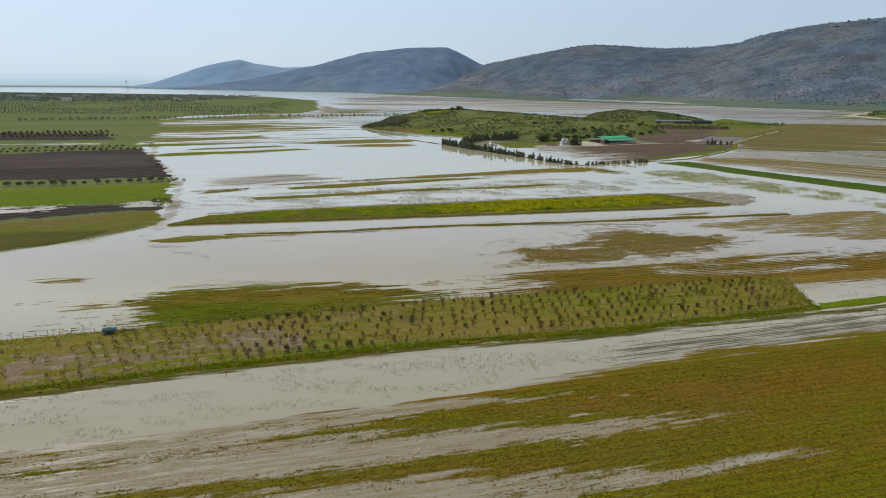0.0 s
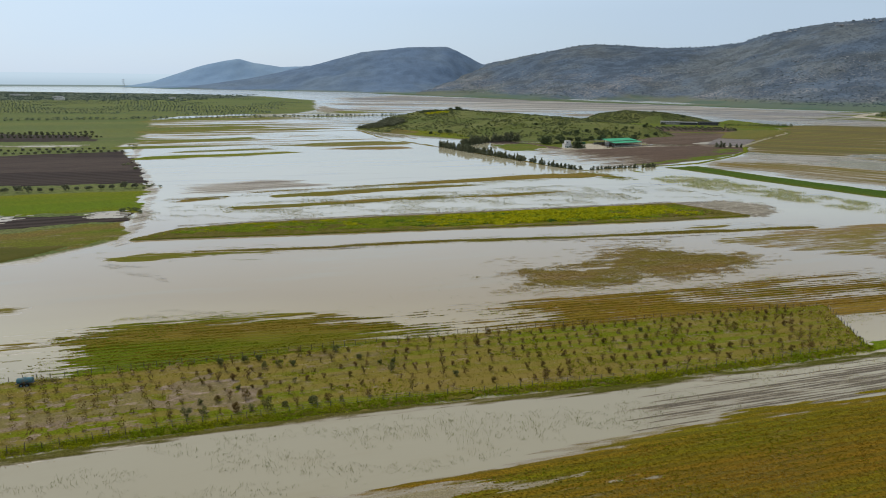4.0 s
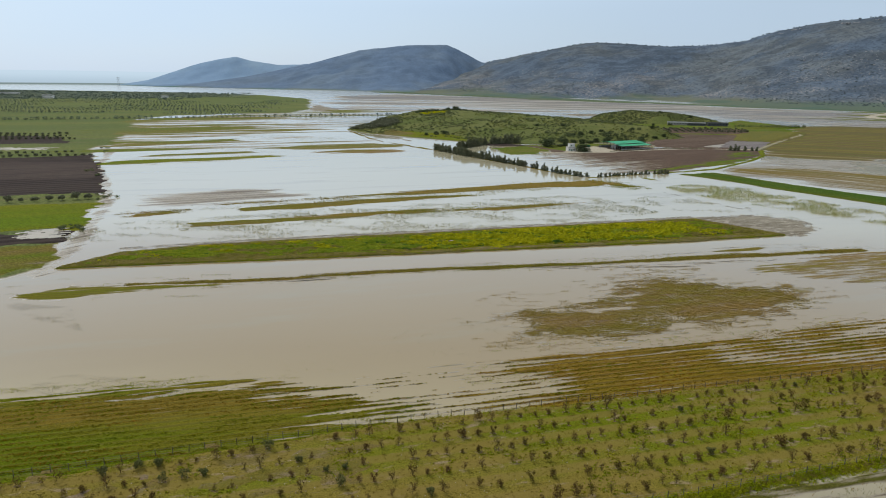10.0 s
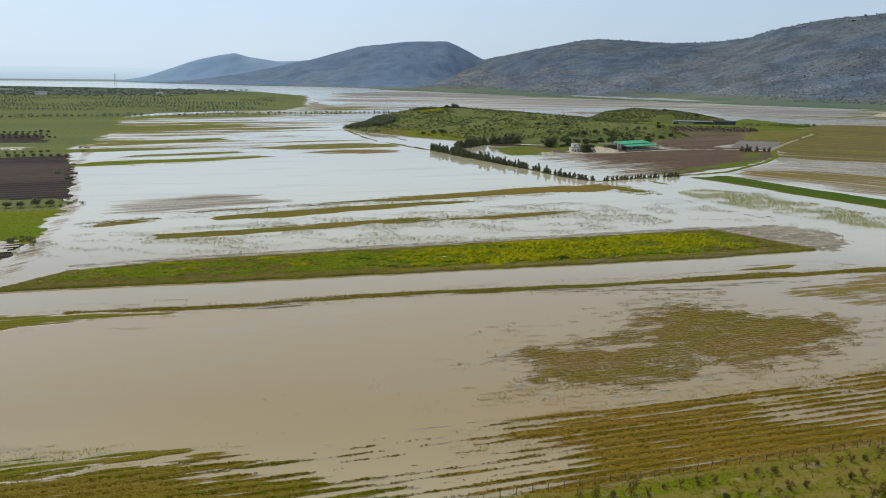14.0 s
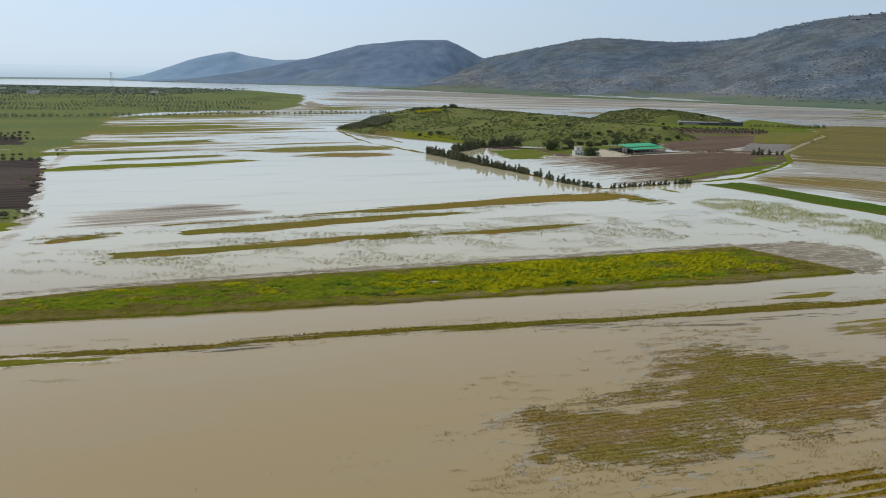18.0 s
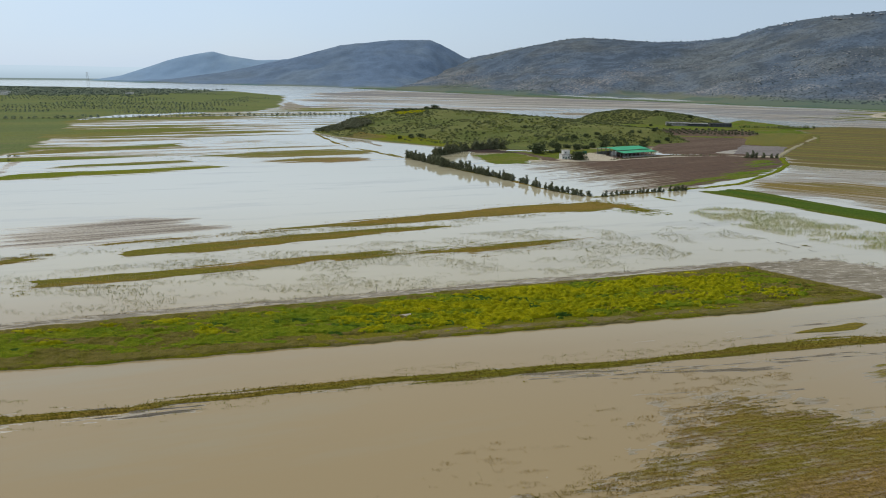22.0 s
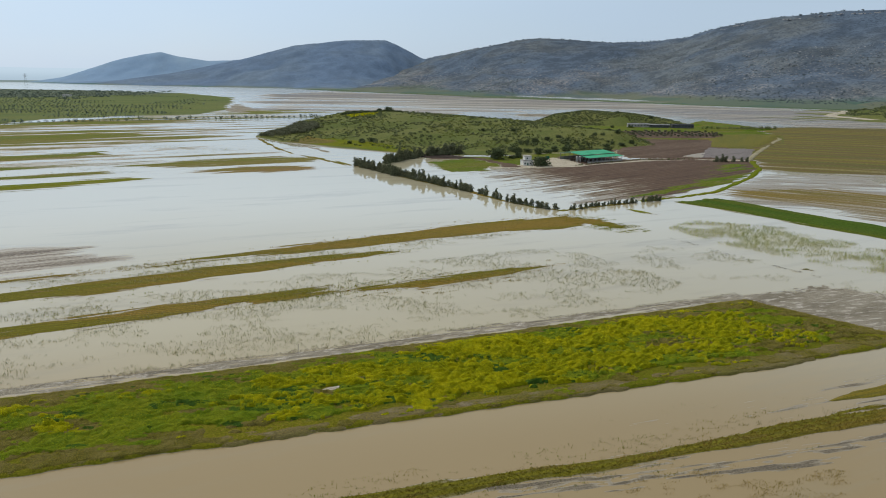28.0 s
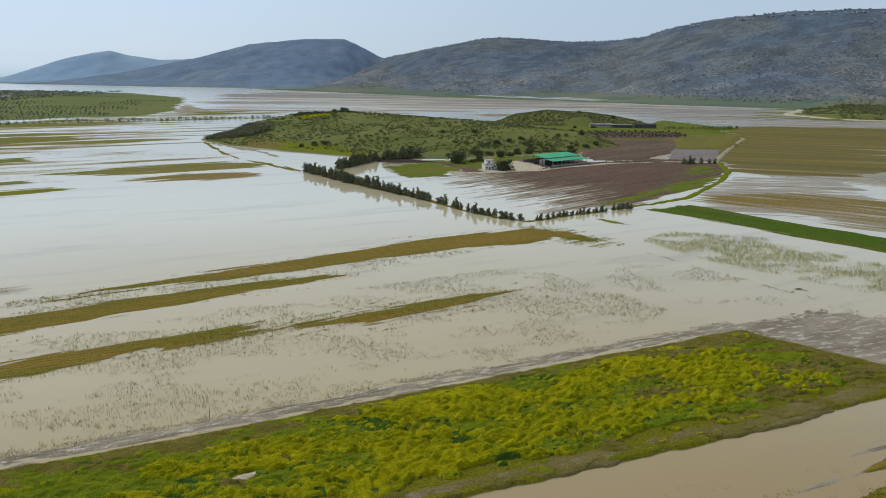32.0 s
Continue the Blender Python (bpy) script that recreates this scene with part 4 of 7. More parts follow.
field("path_verge", ribbon([(160, 568), (186, 579), (218, 598), (270, 655), (302, 701), (312, 728), (322, 748)], [4, 4, 4, 4.4, 4.8, 5, 5]), M_GREEN, "grassy verge along the farm path", "verge", angle=52, cells=(1.2, 0.5), rise=0.35, base=0.12, soft=1.2, seed=75)
M_PATH = field_material("trodden_olive_path", (0.27, 0.24, 0.15), (0.31, 0.275, 0.19), (0.22, 0.20, 0.12), 55, 3, 0.06, 0.5, 0.03, 0, 1.0)
field("farm_path", ribbon([(318, 748), (350, 795), (386, 845), (430, 905), (462, 945), (474, 985)], 4.2), M_PATH, "pale dirt path beside the fields", "dirt path", angle=55, cells=(1.2, 0.6), rise=0.25, base=0.65, soft=0.7, rough=0.03, grain=(30, 8), seed=76)
field("olive_field", [(300, 706), (330, 755), (386, 848), (474, 992), (520, 1095), (620, 1150), (1100, 1000), (900, 560), (560, 560), (431, 690), (345, 655), (318, 672)], M_OLIVE, "flat olive-brown fields with wet streaks", angle=-25, cells=(6, 2.4), rise=0.12, soft=10, rough=0.17, grain=(160, 15), seed=77, tilt=lambda x, y: np.clip((y - 760) * 0.0008, -0.08, 0.15))
M_STRIP = field_material("gold_brown_strip", (0.185, 0.138, 0.034), (0.135, 0.118, 0.030), (0.20, 0.15, 0.07), -42, 14, 0.03, 0.52, 0.15, 7.0, 0.4, 0.4, (0.12, 0.085, 0.04))
field("olive_strip", [(216, 588), (240, 607), (291, 614), (330, 586), (470, 440), (430, 390), (335, 440), (266, 508), (224, 572)], M_STRIP, "gold-brown crop strip beside the green grain", angle=-42, cells=(2.6, 1.1), rise=0.13, base=0.01, soft=9, rough=0.13, grain=(50, 3.5), seed=78, dash=(45, 2.0, 0.07))
field("olive_strip", [(286, 668), (345, 640), (430, 560), (560, 470), (600, 540), (440, 650), (330, 690)], M_STRIP, "brown crop strip between sheets of water", angle=-38, cells=(3, 1.3), rise=0.05, base=0.0, soft=9, rough=0.16, grain=(70, 4), seed=79, dash=(60, 2.5, 0.08))
field("upper_clay", [(222, 768), (262, 762), (318, 758), (352, 830), (372, 915), (300, 935), (240, 860)], M_CLAY, "brown ploughed clay sloping up from the path", angle=60, cells=(3, 1.5), rise=0.6, base=0.2, soft=8, seed=80, tilt=lambda x, y: 0.006 * np.clip(y - 765, 0, 200))
field("upper_green", [(330, 945), (382, 925), (366, 850), (326, 755), (462, 945), (470, 985), (420, 1000)], M_OLIVE, "olive-green plot beside the path", angle=60, cells=(3, 1.5), rise=0.5, base=0.2, soft=8, seed=81, tilt=lambda x, y: 0.003 * np.clip(y - 765, 0, 250))
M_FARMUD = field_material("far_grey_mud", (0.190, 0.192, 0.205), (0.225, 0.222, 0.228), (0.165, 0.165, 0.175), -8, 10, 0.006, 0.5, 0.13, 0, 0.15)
M_YELLOW = field_material("yellow_green_plot", (0.148, 0.134, 0.030), (0.118, 0.120, 0.032), (0.16, 0.135, 0.06), 60, 6, 0.04, 0.58, 0.05, 3.0, 0.5, 0.3, (0.11, 0.10, 0.03))
field("upper_yellow", [(334, 846), (370, 838), (420, 900), (482, 985), (438, 992), (378, 940)], M_YELLOW, "yellow-green plot beside the path", angle=60, cells=(3, 1.5), rise=0.5, base=0.75, soft=4, seed=156, tilt=lambda x, y: 0.006 * np.clip(y - 765, 0, 200), floor=0.4)
field("upper_mud", [(280, 768), (305, 801), (329, 842), (366, 832), (344, 790), (321, 758)], M_MUDFLAT, "grey wet soil below the yellow plot", "wet soil", angle=60, cells=(2, 1), rise=0.3, base=0.75, soft=4, seed=157, tilt=lambda x, y: 0.006 * np.clip(y - 765, 0, 200), floor=0.5)
field("upper_puddle", [(276, 772), (290, 788), (304, 800), (312, 796), (298, 776), (286, 764)], M_POOL, "rain water standing on the wet soil", "puddle", angle=50, cells=(1.5, 0.8), rise=0.12, base=1.06, soft=3, rough=0.02, seed=158, floor=1.0)
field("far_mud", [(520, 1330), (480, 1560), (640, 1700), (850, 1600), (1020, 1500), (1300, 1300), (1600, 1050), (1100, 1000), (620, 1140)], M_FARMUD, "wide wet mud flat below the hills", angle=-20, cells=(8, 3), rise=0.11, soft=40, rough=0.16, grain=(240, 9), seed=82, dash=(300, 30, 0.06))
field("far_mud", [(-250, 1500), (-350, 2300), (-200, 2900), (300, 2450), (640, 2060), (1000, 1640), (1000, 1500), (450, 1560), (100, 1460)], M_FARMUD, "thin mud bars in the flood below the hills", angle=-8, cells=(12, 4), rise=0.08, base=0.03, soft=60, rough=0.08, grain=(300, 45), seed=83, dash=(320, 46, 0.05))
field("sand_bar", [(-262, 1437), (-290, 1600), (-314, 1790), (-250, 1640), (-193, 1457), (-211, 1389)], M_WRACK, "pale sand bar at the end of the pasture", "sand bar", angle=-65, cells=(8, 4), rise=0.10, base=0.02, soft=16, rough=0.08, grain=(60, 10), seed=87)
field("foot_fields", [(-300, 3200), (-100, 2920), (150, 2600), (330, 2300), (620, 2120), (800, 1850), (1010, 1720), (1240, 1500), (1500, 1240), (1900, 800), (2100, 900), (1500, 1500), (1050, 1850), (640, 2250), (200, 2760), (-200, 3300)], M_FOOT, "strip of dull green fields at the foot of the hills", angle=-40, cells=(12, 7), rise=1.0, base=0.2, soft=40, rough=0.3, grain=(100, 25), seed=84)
field("farm_apron", [(262, 1010), (300, 930), (350, 930), (480, 985), (505, 1090), (450, 1135), (300, 1130), (255, 1090)], M_PADDOCK, "low green rise round the far farm", "rise", angle=-10, cells=(3, 1.6), rise=0.9, base=0.3, soft=14, rough=0.1, grain=(30, 6), seed=85)


def mound(name, crest, outline, label, seed, outline_rough=0.2, step_m=3.0):
    """A low hill: heights fall off round a line of summits (x, y, height, reach), inside its shore line."""
    c = np.array(crest, float)
    t = np.linspace(0, len(c) - 1, 6 * (len(c) - 1) + 1)
    pts = np.stack([np.interp(t, np.arange(len(c)), c[:, k]) for k in range(4)], 1)

    def height(x, y):
        wob = 1 + outline_rough * fbm(x / 70, y / 70, seed, 3)
        z = np.full(np.shape(x), -1.0)
        for px, py, pz, reach in pts:
            d = np.hypot(x - px, y - py) * wob / reach
            z = np.maximum(z, np.where(d < 1.15, (pz + 1) * (0.62 * (0.5 + 0.5 * np.cos(np.pi * np.clip(d, 0, 1))) + 0.38 * (1 - np.clip(d, 0, 1))) - 0.6, -1.0))
        bumps = fbm(x / 35, y / 35, seed + 3, 3)
        d = edge_distance(x, y, outline) + 5 * bumps
        z = np.maximum(z, 0.5) * step(d / 45 + 0.12) - 0.5 * step(-d / 8)
        return z + np.where(z > 0, bumps * 0.9 * step(z / 4), 0)

    x0, x1 = (pts[:, 0] - pts[:, 3]).min(), (pts[:, 0] + pts[:, 3]).max()
    y0, y1 = (pts[:, 1] - pts[:, 3]).min(), (pts[:, 1] + pts[:, 3]).max()
    xs, ys = np.arange(x0, x1, step_m), np.arange(y0, y1, step_m)
    gx, gy = np.meshgrid(xs, ys)
    gz = height(gx, gy)
    nx = len(xs)
    j, k = np.meshgrid(np.arange(len(ys) - 1), np.arange(nx - 1), indexing="ij")
    f = np.stack([j * nx + k, j * nx + k + 1, (j + 1) * nx + k + 1, (j + 1) * nx + k], -1).reshape(-1, 4)
    f = f[gz.ravel()[f].max(1) > -0.4]
    used, f = np.unique(f, return_inverse=True)
    ob = new(name, mesh_from(name, np.stack([gx.ravel(), gy.ravel(), gz.ravel()], 1)[used], f.reshape(-1, 4), M_KNOLL, True))
    tagged(ob, label, "knoll", kind="structure")
    HEIGHTS.append(((x0, x1, y0, y1), height))
    return height


KNOLL = [(-95, 955, 1.5, 45), (-60, 985, 5, 95), (-25, 1040, 12, 180), (17, 1085, 19.5, 250), (84, 1040, 18.5, 250), (143, 985, 16.5, 200), (190, 930, 14, 140), (242, 895, 13, 100), (262, 885, 9, 70)]
KNOLL_SHORE = [(-118, 956), (-83, 890), (-37, 842), (20, 800), (64, 774), (110, 766), (150, 788), (187, 806), (239, 826), (290, 860), (305, 930), (260, 1010), (190, 1110), (100, 1210), (20, 1220), (-60, 1140), (-108, 1030)]
knoll_z = mound("knoll", KNOLL, KNOLL_SHORE, "low green knoll with scattered scrub, an island in the flood", 91)
KNOLL_2 = [(270, 1215, 11, 60), (318, 1215, 17, 75), (360, 1195, 16, 75), (395, 1175, 12, 55), (425, 1160, 6, 45)]
KNOLL_2_SHORE = [(225, 1200), (262, 1130), (330, 1108), (420, 1100), (478, 1130), (470, 1190), (420, 1250), (330, 1285), (255, 1260)]
knoll2_z = mound("knoll", KNOLL_2, KNOLL_2_SHORE, "second scrubby knoll behind the farm", 95)

# ---------------------------------------------------------------- plants
LEAF_OLIVE = plant_material("grey_olive_leaves", (0.118, 0.130, 0.080), (0.150, 0.150, 0.095), 0.5)
LEAF_SAPLING = plant_material("young_tree_leaves", (0.130, 0.100, 0.024), (0.145, 0.090, 0.032), 0.12)
LEAF_BUSH = plant_material("blue_green_bush_leaves", (0.108, 0.118, 0.042), (0.130, 0.128, 0.044), 0.12)
LEAF_DARK = plant_material("dark_evergreen_leaves", (0.062, 0.082, 0.040), (0.090, 0.110, 0.054), 0.3)
LEAF_EUCALYPT = plant_material("dusty_row_tree_leaves", (0.110, 0.122, 0.072), (0.150, 0.155, 0.092), 0.25)
LEAF_SCRUB = plant_material("scrub_leaves", (0.108, 0.130, 0.058), (0.150, 0.164, 0.080), 0.06)
LEAF_WEED = plant_material("rank_green_weeds", (0.190, 0.245, 0.006), (0.275, 0.280, 0.008), 0.09, light=0.3)
LEAF_DEEP = plant_material("deep_green_weeds", (0.060, 0.120, 0.012), (0.095, 0.150, 0.010), 0.3, light=0.3)
LEAF_BROWN = plant_material("dry_brown_weeds", (0.285, 0.192, 0.050), (0.232, 0.182, 0.030), 0.05)
LEAF_DULL = plant_material("olive_brown_weeds", (0.180, 0.170, 0.014), (0.215, 0.170, 0.034), 0.15, light=0.3)
FLOWER = plant_material("yellow_mustard_flowers", (0.50, 0.46, 0.004), (0.36, 0.37, 0.005), 0.3, light=0.3)
GRASS = plant_material("short_grass", (0.140, 0.178, 0.005), (0.205, 0.180, 0.008), 0.08, light=0.3)
GRASS_RUST = plant_material("russet_grass", (0.165, 0.128, 0.008), (0.245, 0.130, 0.012), 0.06, light=0.3)
# far groves: grey-green lightened and blued in place of haze
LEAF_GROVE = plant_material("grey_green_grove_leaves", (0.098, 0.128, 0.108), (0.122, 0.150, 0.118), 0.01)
REED = plant_material("drowned_stalks", (0.235, 0.240, 0.115), (0.270, 0.262, 0.135), 0.1, light=0.2)
REED_GREEN = plant_material("green_reeds", (0.27, 0.30, 0.085), (0.33, 0.33, 0.12), 0.06, light=0.3)
TWIG = worn_material("thin_dark_twigs", (0.13, 0.092, 0.058), (0.09, 0.065, 0.045), 3, 0.9)


def stuff(name, me, label, category):
    return tagged(new(name, me), label, category, kind="stuff")


def scatter(poly, n, seed):
    """n random places inside an outline."""
    r = np.random.default_rng(seed)
    p = np.array(poly, float)
    out = np.zeros((0, 2))
    while len(out) < n:
        q = r.uniform(p.min(0), p.max(0), (2 * n, 2))
        q = q[edge_distance(q[:, 0], q[:, 1], poly) > 0]
        out = np.concatenate([out, q])
    return out[:n]


FACING = None      # the ways in which the leaves of the last clumps face


def puffs(places, width, tall, leaves, size, seed, squash=0.8):
    """Leaf centres of low clumps: a shell of leaves over each place (x, y, z)."""
    r = np.random.default_rng(seed)
    n = len(places)
    d = r.normal(size=(n, leaves, 3))
    d /= np.linalg.norm(d, axis=2)[..., None]
    d[..., 2] = np.abs(d[..., 2])
    rad = r.uniform(0.55, 1.0, (n, leaves, 1))
    w = np.broadcast_to(width, (n,)) * r.uniform(0.7, 1.3, n)
    t = np.broadcast_to(tall, (n,)) * r.uniform(0.7, 1.3, n)
    c = places[:, None, :] + d * rad * np.stack([w / 2, w / 2 * squash, t], 1)[:, None, :]
    global FACING
    FACING = d.reshape(-1, 3)
    return c.reshape(-1, 3), np.repeat(r.uniform(0.75, 1.25, n) * size, leaves)


def crown_points(r, blobs, n):
    """Leaf centres on and in a set of uneven lobes (x, y, z, radius, height)."""
    b = np.array(blobs, float)
    weight = b[:, 3] ** 2
    pick = r.choice(len(b), n, p=weight / weight.sum())
    d = r.normal(size=(n, 3))
    d /= np.linalg.norm(d, axis=1)[:, None]
    rad = r.uniform(0.35, 1.0, n) ** 0.5
    lump = 1 + 0.25 * np.sin(5 * d[:, 0] + 7 * d[:, 1] + pick)
    return b[pick, :3] + d * (rad * lump)[:, None] * np.stack([b[pick, 3], b[pick, 3], b[pick, 4]], 1), d


def tree(name, label, category, tall, spread, trunk_share, leaves, size, leaf_mat, seed, lobes=7, group="", column=False, twiggy=False, bark=None):
    """A tapered trunk with limbs and a lobed crown of small leaves."""
    r = np.random.default_rng(seed)
    ob = thing(name, label, category, group=group)
    bm = bmesh.new()
    base = tall * trunk_share
    rad = max(0.035, tall * 0.022)
    lean = r.normal(size=2) * 0.04 * tall
    fork = (lean[0], lean[1], base)
    rod(bm, (0, 0, -0.25), fork, rad, rad * 0.75, 6)
    blobs = []
    for k in range(lobes):
        w = 2 * math.pi * (k + r.uniform(-0.3, 0.3)) / lobes
        if column:
            z = base + (tall - base) * (k + 0.5) / lobes
            reach = spread * 0.18 * r.uniform(0, 1)
            lobe = spread * 0.5 * (1.0 - 0.55 * (k / lobes) ** 1.6) * r.uniform(0.8, 1.15)
            high = (tall - base) / lobes * 1.1
        else:
            z = base + (tall - base) * (0.24 if k % 2 else r.uniform(0.45, 0.75))
            reach = spread * 0.5 * r.uniform(0.35, 0.75)
            lobe = spread * r.uniform(0.22, 0.34)
            high = (tall - base) * r.uniform(0.22, 0.34)
        x, y = lean[0] + reach * math.cos(w), lean[1] + reach * math.sin(w)
        blobs.append((x, y, z, lobe, high))
        rod(bm, fork if not column else (lean[0] * 0.5, lean[1] * 0.5, max(0.2, z - high)), (x, y, z), rad * 0.5, rad * 0.15, 4)
        if twiggy:
            for _ in range(3):
                e = r.normal(size=3) * (lobe, lobe, high * 0.6)
                rod(bm, (x * 0.6, y * 0.6, z * 0.75), (x + e[0], y + e[1], z + abs(e[2])), rad * 0.25, rad * 0.1, 3)
    part("trunk", bm, bark or BARK, ob)
    centres, ways = crown_points(r, blobs, leaves)
    part("crown", leaf_mesh("crown", centres, size * r.uniform(0.7, 1.3, leaves), leaf_mat, r, faces=ways), leaf_mat, ob)
    return ob


def plant_out(kinds, places, r, low=0.8, high=1.2, pick=None):
    """Sets the first of each kind and copies of it out at the places (x, y, z, scale)."""
    first = [True] * len(kinds)
    for x, y, z, s in places:
        k = pick(x, y) if pick else int(r.integers(len(kinds)))
        m = Matrix.LocRotScale((x, y, z), Euler((0, 0, r.uniform(0, 6.28))), None)
        f = s * r.uniform(low, high)
        scale = (f * r.uniform(0.85, 1.15), f * r.uniform(0.85, 1.15), f)
        if first[k]:
            kinds[k].matrix_world = m
            kinds[k].scale = scale
            first[k] = False
        else:
            c = copy_thing(kinds[k], m)
            c.scale = scale
    for k, unused in enumerate(first):
        if unused:
            for o in (*kinds[k].children_recursive, kinds[k]):
                bpy.data.objects.remove(o)


def joined_trees(name, places, tall, spread, leaves, size, material, label, category, seed):
    """Many far trees or bushes in one mesh: a leaf crown and a stub of stem each."""
    r = np.random.default_rng(seed)
    p = np.asarray(places, float)
    n = len(p)
    d = r.normal(size=(n, leaves, 3))
    d /= np.linalg.norm(d, axis=2)[..., None]
    rad = r.uniform(0.4, 1.0, (n, leaves, 1)) ** 0.5
    f = r.uniform(0.65, 1.35, n)
    ext = np.stack([spread / 2 * f * r.uniform(0.8, 1.2, n), spread / 2 * f * r.uniform(0.8, 1.2, n), tall / 2 * f], 1)
    c = p[:, None, :] + np.array([0, 0, 1]) * (tall * 0.5 * f)[:, None, None] + d * rad * ext[:, None, :]
    return stuff(name, leaf_mesh(name, c.reshape(-1, 3), np.repeat(size * f, leaves) * r.uniform(0.7, 1.3, n * leaves), material, r, faces=d.reshape(-1, 3)), label, category)


r3 = np.random.default_rng(33)

# ---- the young orchard
FENCE_FAR = [(-150, 149.5), (-113, 161), (-71, 174), (-36, 185.5), (2, 198), (75, 216), (119.5, 226.5)]
FENCE_NEAR = [(-150, 113.5), (-93, 131.5), (-56, 145.5), (-11, 159.5), (49, 173.5), (112, 193)]
FENCE_END = [(112.5, 193.5), (119.8, 226)]
ROW_AT = (0.10, 0.27, 0.43, 0.58, 0.73, 0.88)


def row_line(share):
    xs = [-148, -100, -50, 0, 50, 100, 113]
    near, far = np.array(FENCE_NEAR), np.array(FENCE_FAR)
    return [(x, float(np.interp(x, near[:, 0], near[:, 1]) * (1 - share) + np.interp(x, far[:, 0], far[:, 1]) * share)) for x in xs]


sap_near, sap_far = [], []
for share in ROW_AT:
    for x, y, _ in along(row_line(share), 3.05):
        if r3.random() < (0.13 if x > -88 else 0.72):
            continue
        x, y = x + r3.normal() * 0.25, y + r3.normal() * 0.3
        s = 0.86 * float(np.clip(r3.normal(1.0, 0.22), 0.5, 1.5)) * (1.12 if share < 0.3 else 1.0)
        (sap_near if -52 < x < 106 else sap_far).append((x, y, float(orchard_z(np.array(x), np.array(y))), s))
r3.shuffle(sap_near)
extra = sap_near[290:]
sap_near = sap_near[:290]
SAPLINGS = [tree("sapling", label, "young tree", tall, wide, 0.12, n * 3, 0.115, mat, 200 + k, 5, "orchard saplings", twiggy=True, bark=TWIG)
            for k, (label, tall, wide, n, mat) in enumerate((
                ("young olive tree with grey-green leaves in an orchard row", 2.1, 1.7, 130, LEAF_BUSH),
                ("thin young fruit tree, nearly bare twigs", 2.3, 1.5, 46, LEAF_SAPLING),
                ("small young fruit tree with sparse brownish leaves", 1.9, 1.5, 80, LEAF_SAPLING),
                ("dense dark young olive bush in an orchard row", 1.55, 1.3, 150, LEAF_BUSH),
                ("spindly young fruit tree with bare branches", 2.5, 1.4, 34, LEAF_SAPLING),
                ("short young tree with a sparse round crown", 1.6, 1.3, 90, LEAF_SAPLING)))]
def sapling_kind(x, y):
    """Blue-green olives grow between the bare fruit trees in the orchard's middle."""
    olive = 0.30 * math.exp(-((x + 38) / 28) ** 2) + 0.02
    return int(r3.choice((0, 3))) if r3.random() < olive else int(r3.choice((1, 2, 4, 5)))


plant_out(SAPLINGS, sap_near, r3, pick=sapling_kind)
joined_trees("saplings", [(x, y, z) for x, y, z, s in sap_far + extra], 1.9, 1.4, 46, 0.16, LEAF_SAPLING, "more young trees in the orchard rows", "young trees", 210)


SOIL_PIT = worn_material("dug_orchard_soil", (0.27, 0.20, 0.125), (0.20, 0.15, 0.085), 2, 0.95)
pits = np.array([(x, y, z) for x, y, z, s in sap_near + extra + sap_far])
pits = pits[value_noise(pits[:, 0] / 25, pits[:, 1] / 12, 77) > -0.35]
c, s = puffs(pits - np.array([0, 0, 0.02]), 1.9, 0.06, 16, 0.24, 211, 0.6)
stuff("planting_pits", leaf_mesh("planting_pits", c, s, SOIL_PIT), "bare dug soil round the young trees", "soil")


def fence(line, gap, label):
    ob = thing("fence", label, "fence", group="orchard fences")
    posts = along(line, gap)
    me = None
    for x, y, w in posts:
        z = float(surface(np.array([x]), np.array([y]))[0])
        if me is None:
            bm = rod(bmesh.new(), (0, 0, -0.4), (0, 0, 1.45), 0.07, 0.06, 7)
            post = part("post", bm, POST_WOOD, ob)
            me = post.data
        else:
            post = part("post", me, POST_WOOD, ob)
        post.matrix_world = pose(x, y, max(z, -0.3), r3.normal() * 2.5, r3.normal() * 2.5, r3.uniform(0, 360))
    for up in (0.45, 0.9, 1.3):
        bm = bmesh.new()
        for (x0, y0, _), (x1, y1, _) in zip(posts, posts[1:]):
            z0, z1 = (max(float(surface(np.array([a]), np.array([b]))[0]), -0.3) for a, b in ((x0, y0), (x1, y1)))
            rod(bm, (x0, y0, z0 + up), (x1, y1, z1 + up), 0.012, 0.012, 3)
        part("wire", bm, WIRE, ob)
    return ob


fence(FENCE_FAR, 2.75, "wire fence on weathered posts along the orchard's far side")
fence(FENCE_NEAR, 2.75, "wire fence on weathered posts along the flooded channel")
fence(FENCE_END, 2.4, "short wire fence closing the orchard's end")


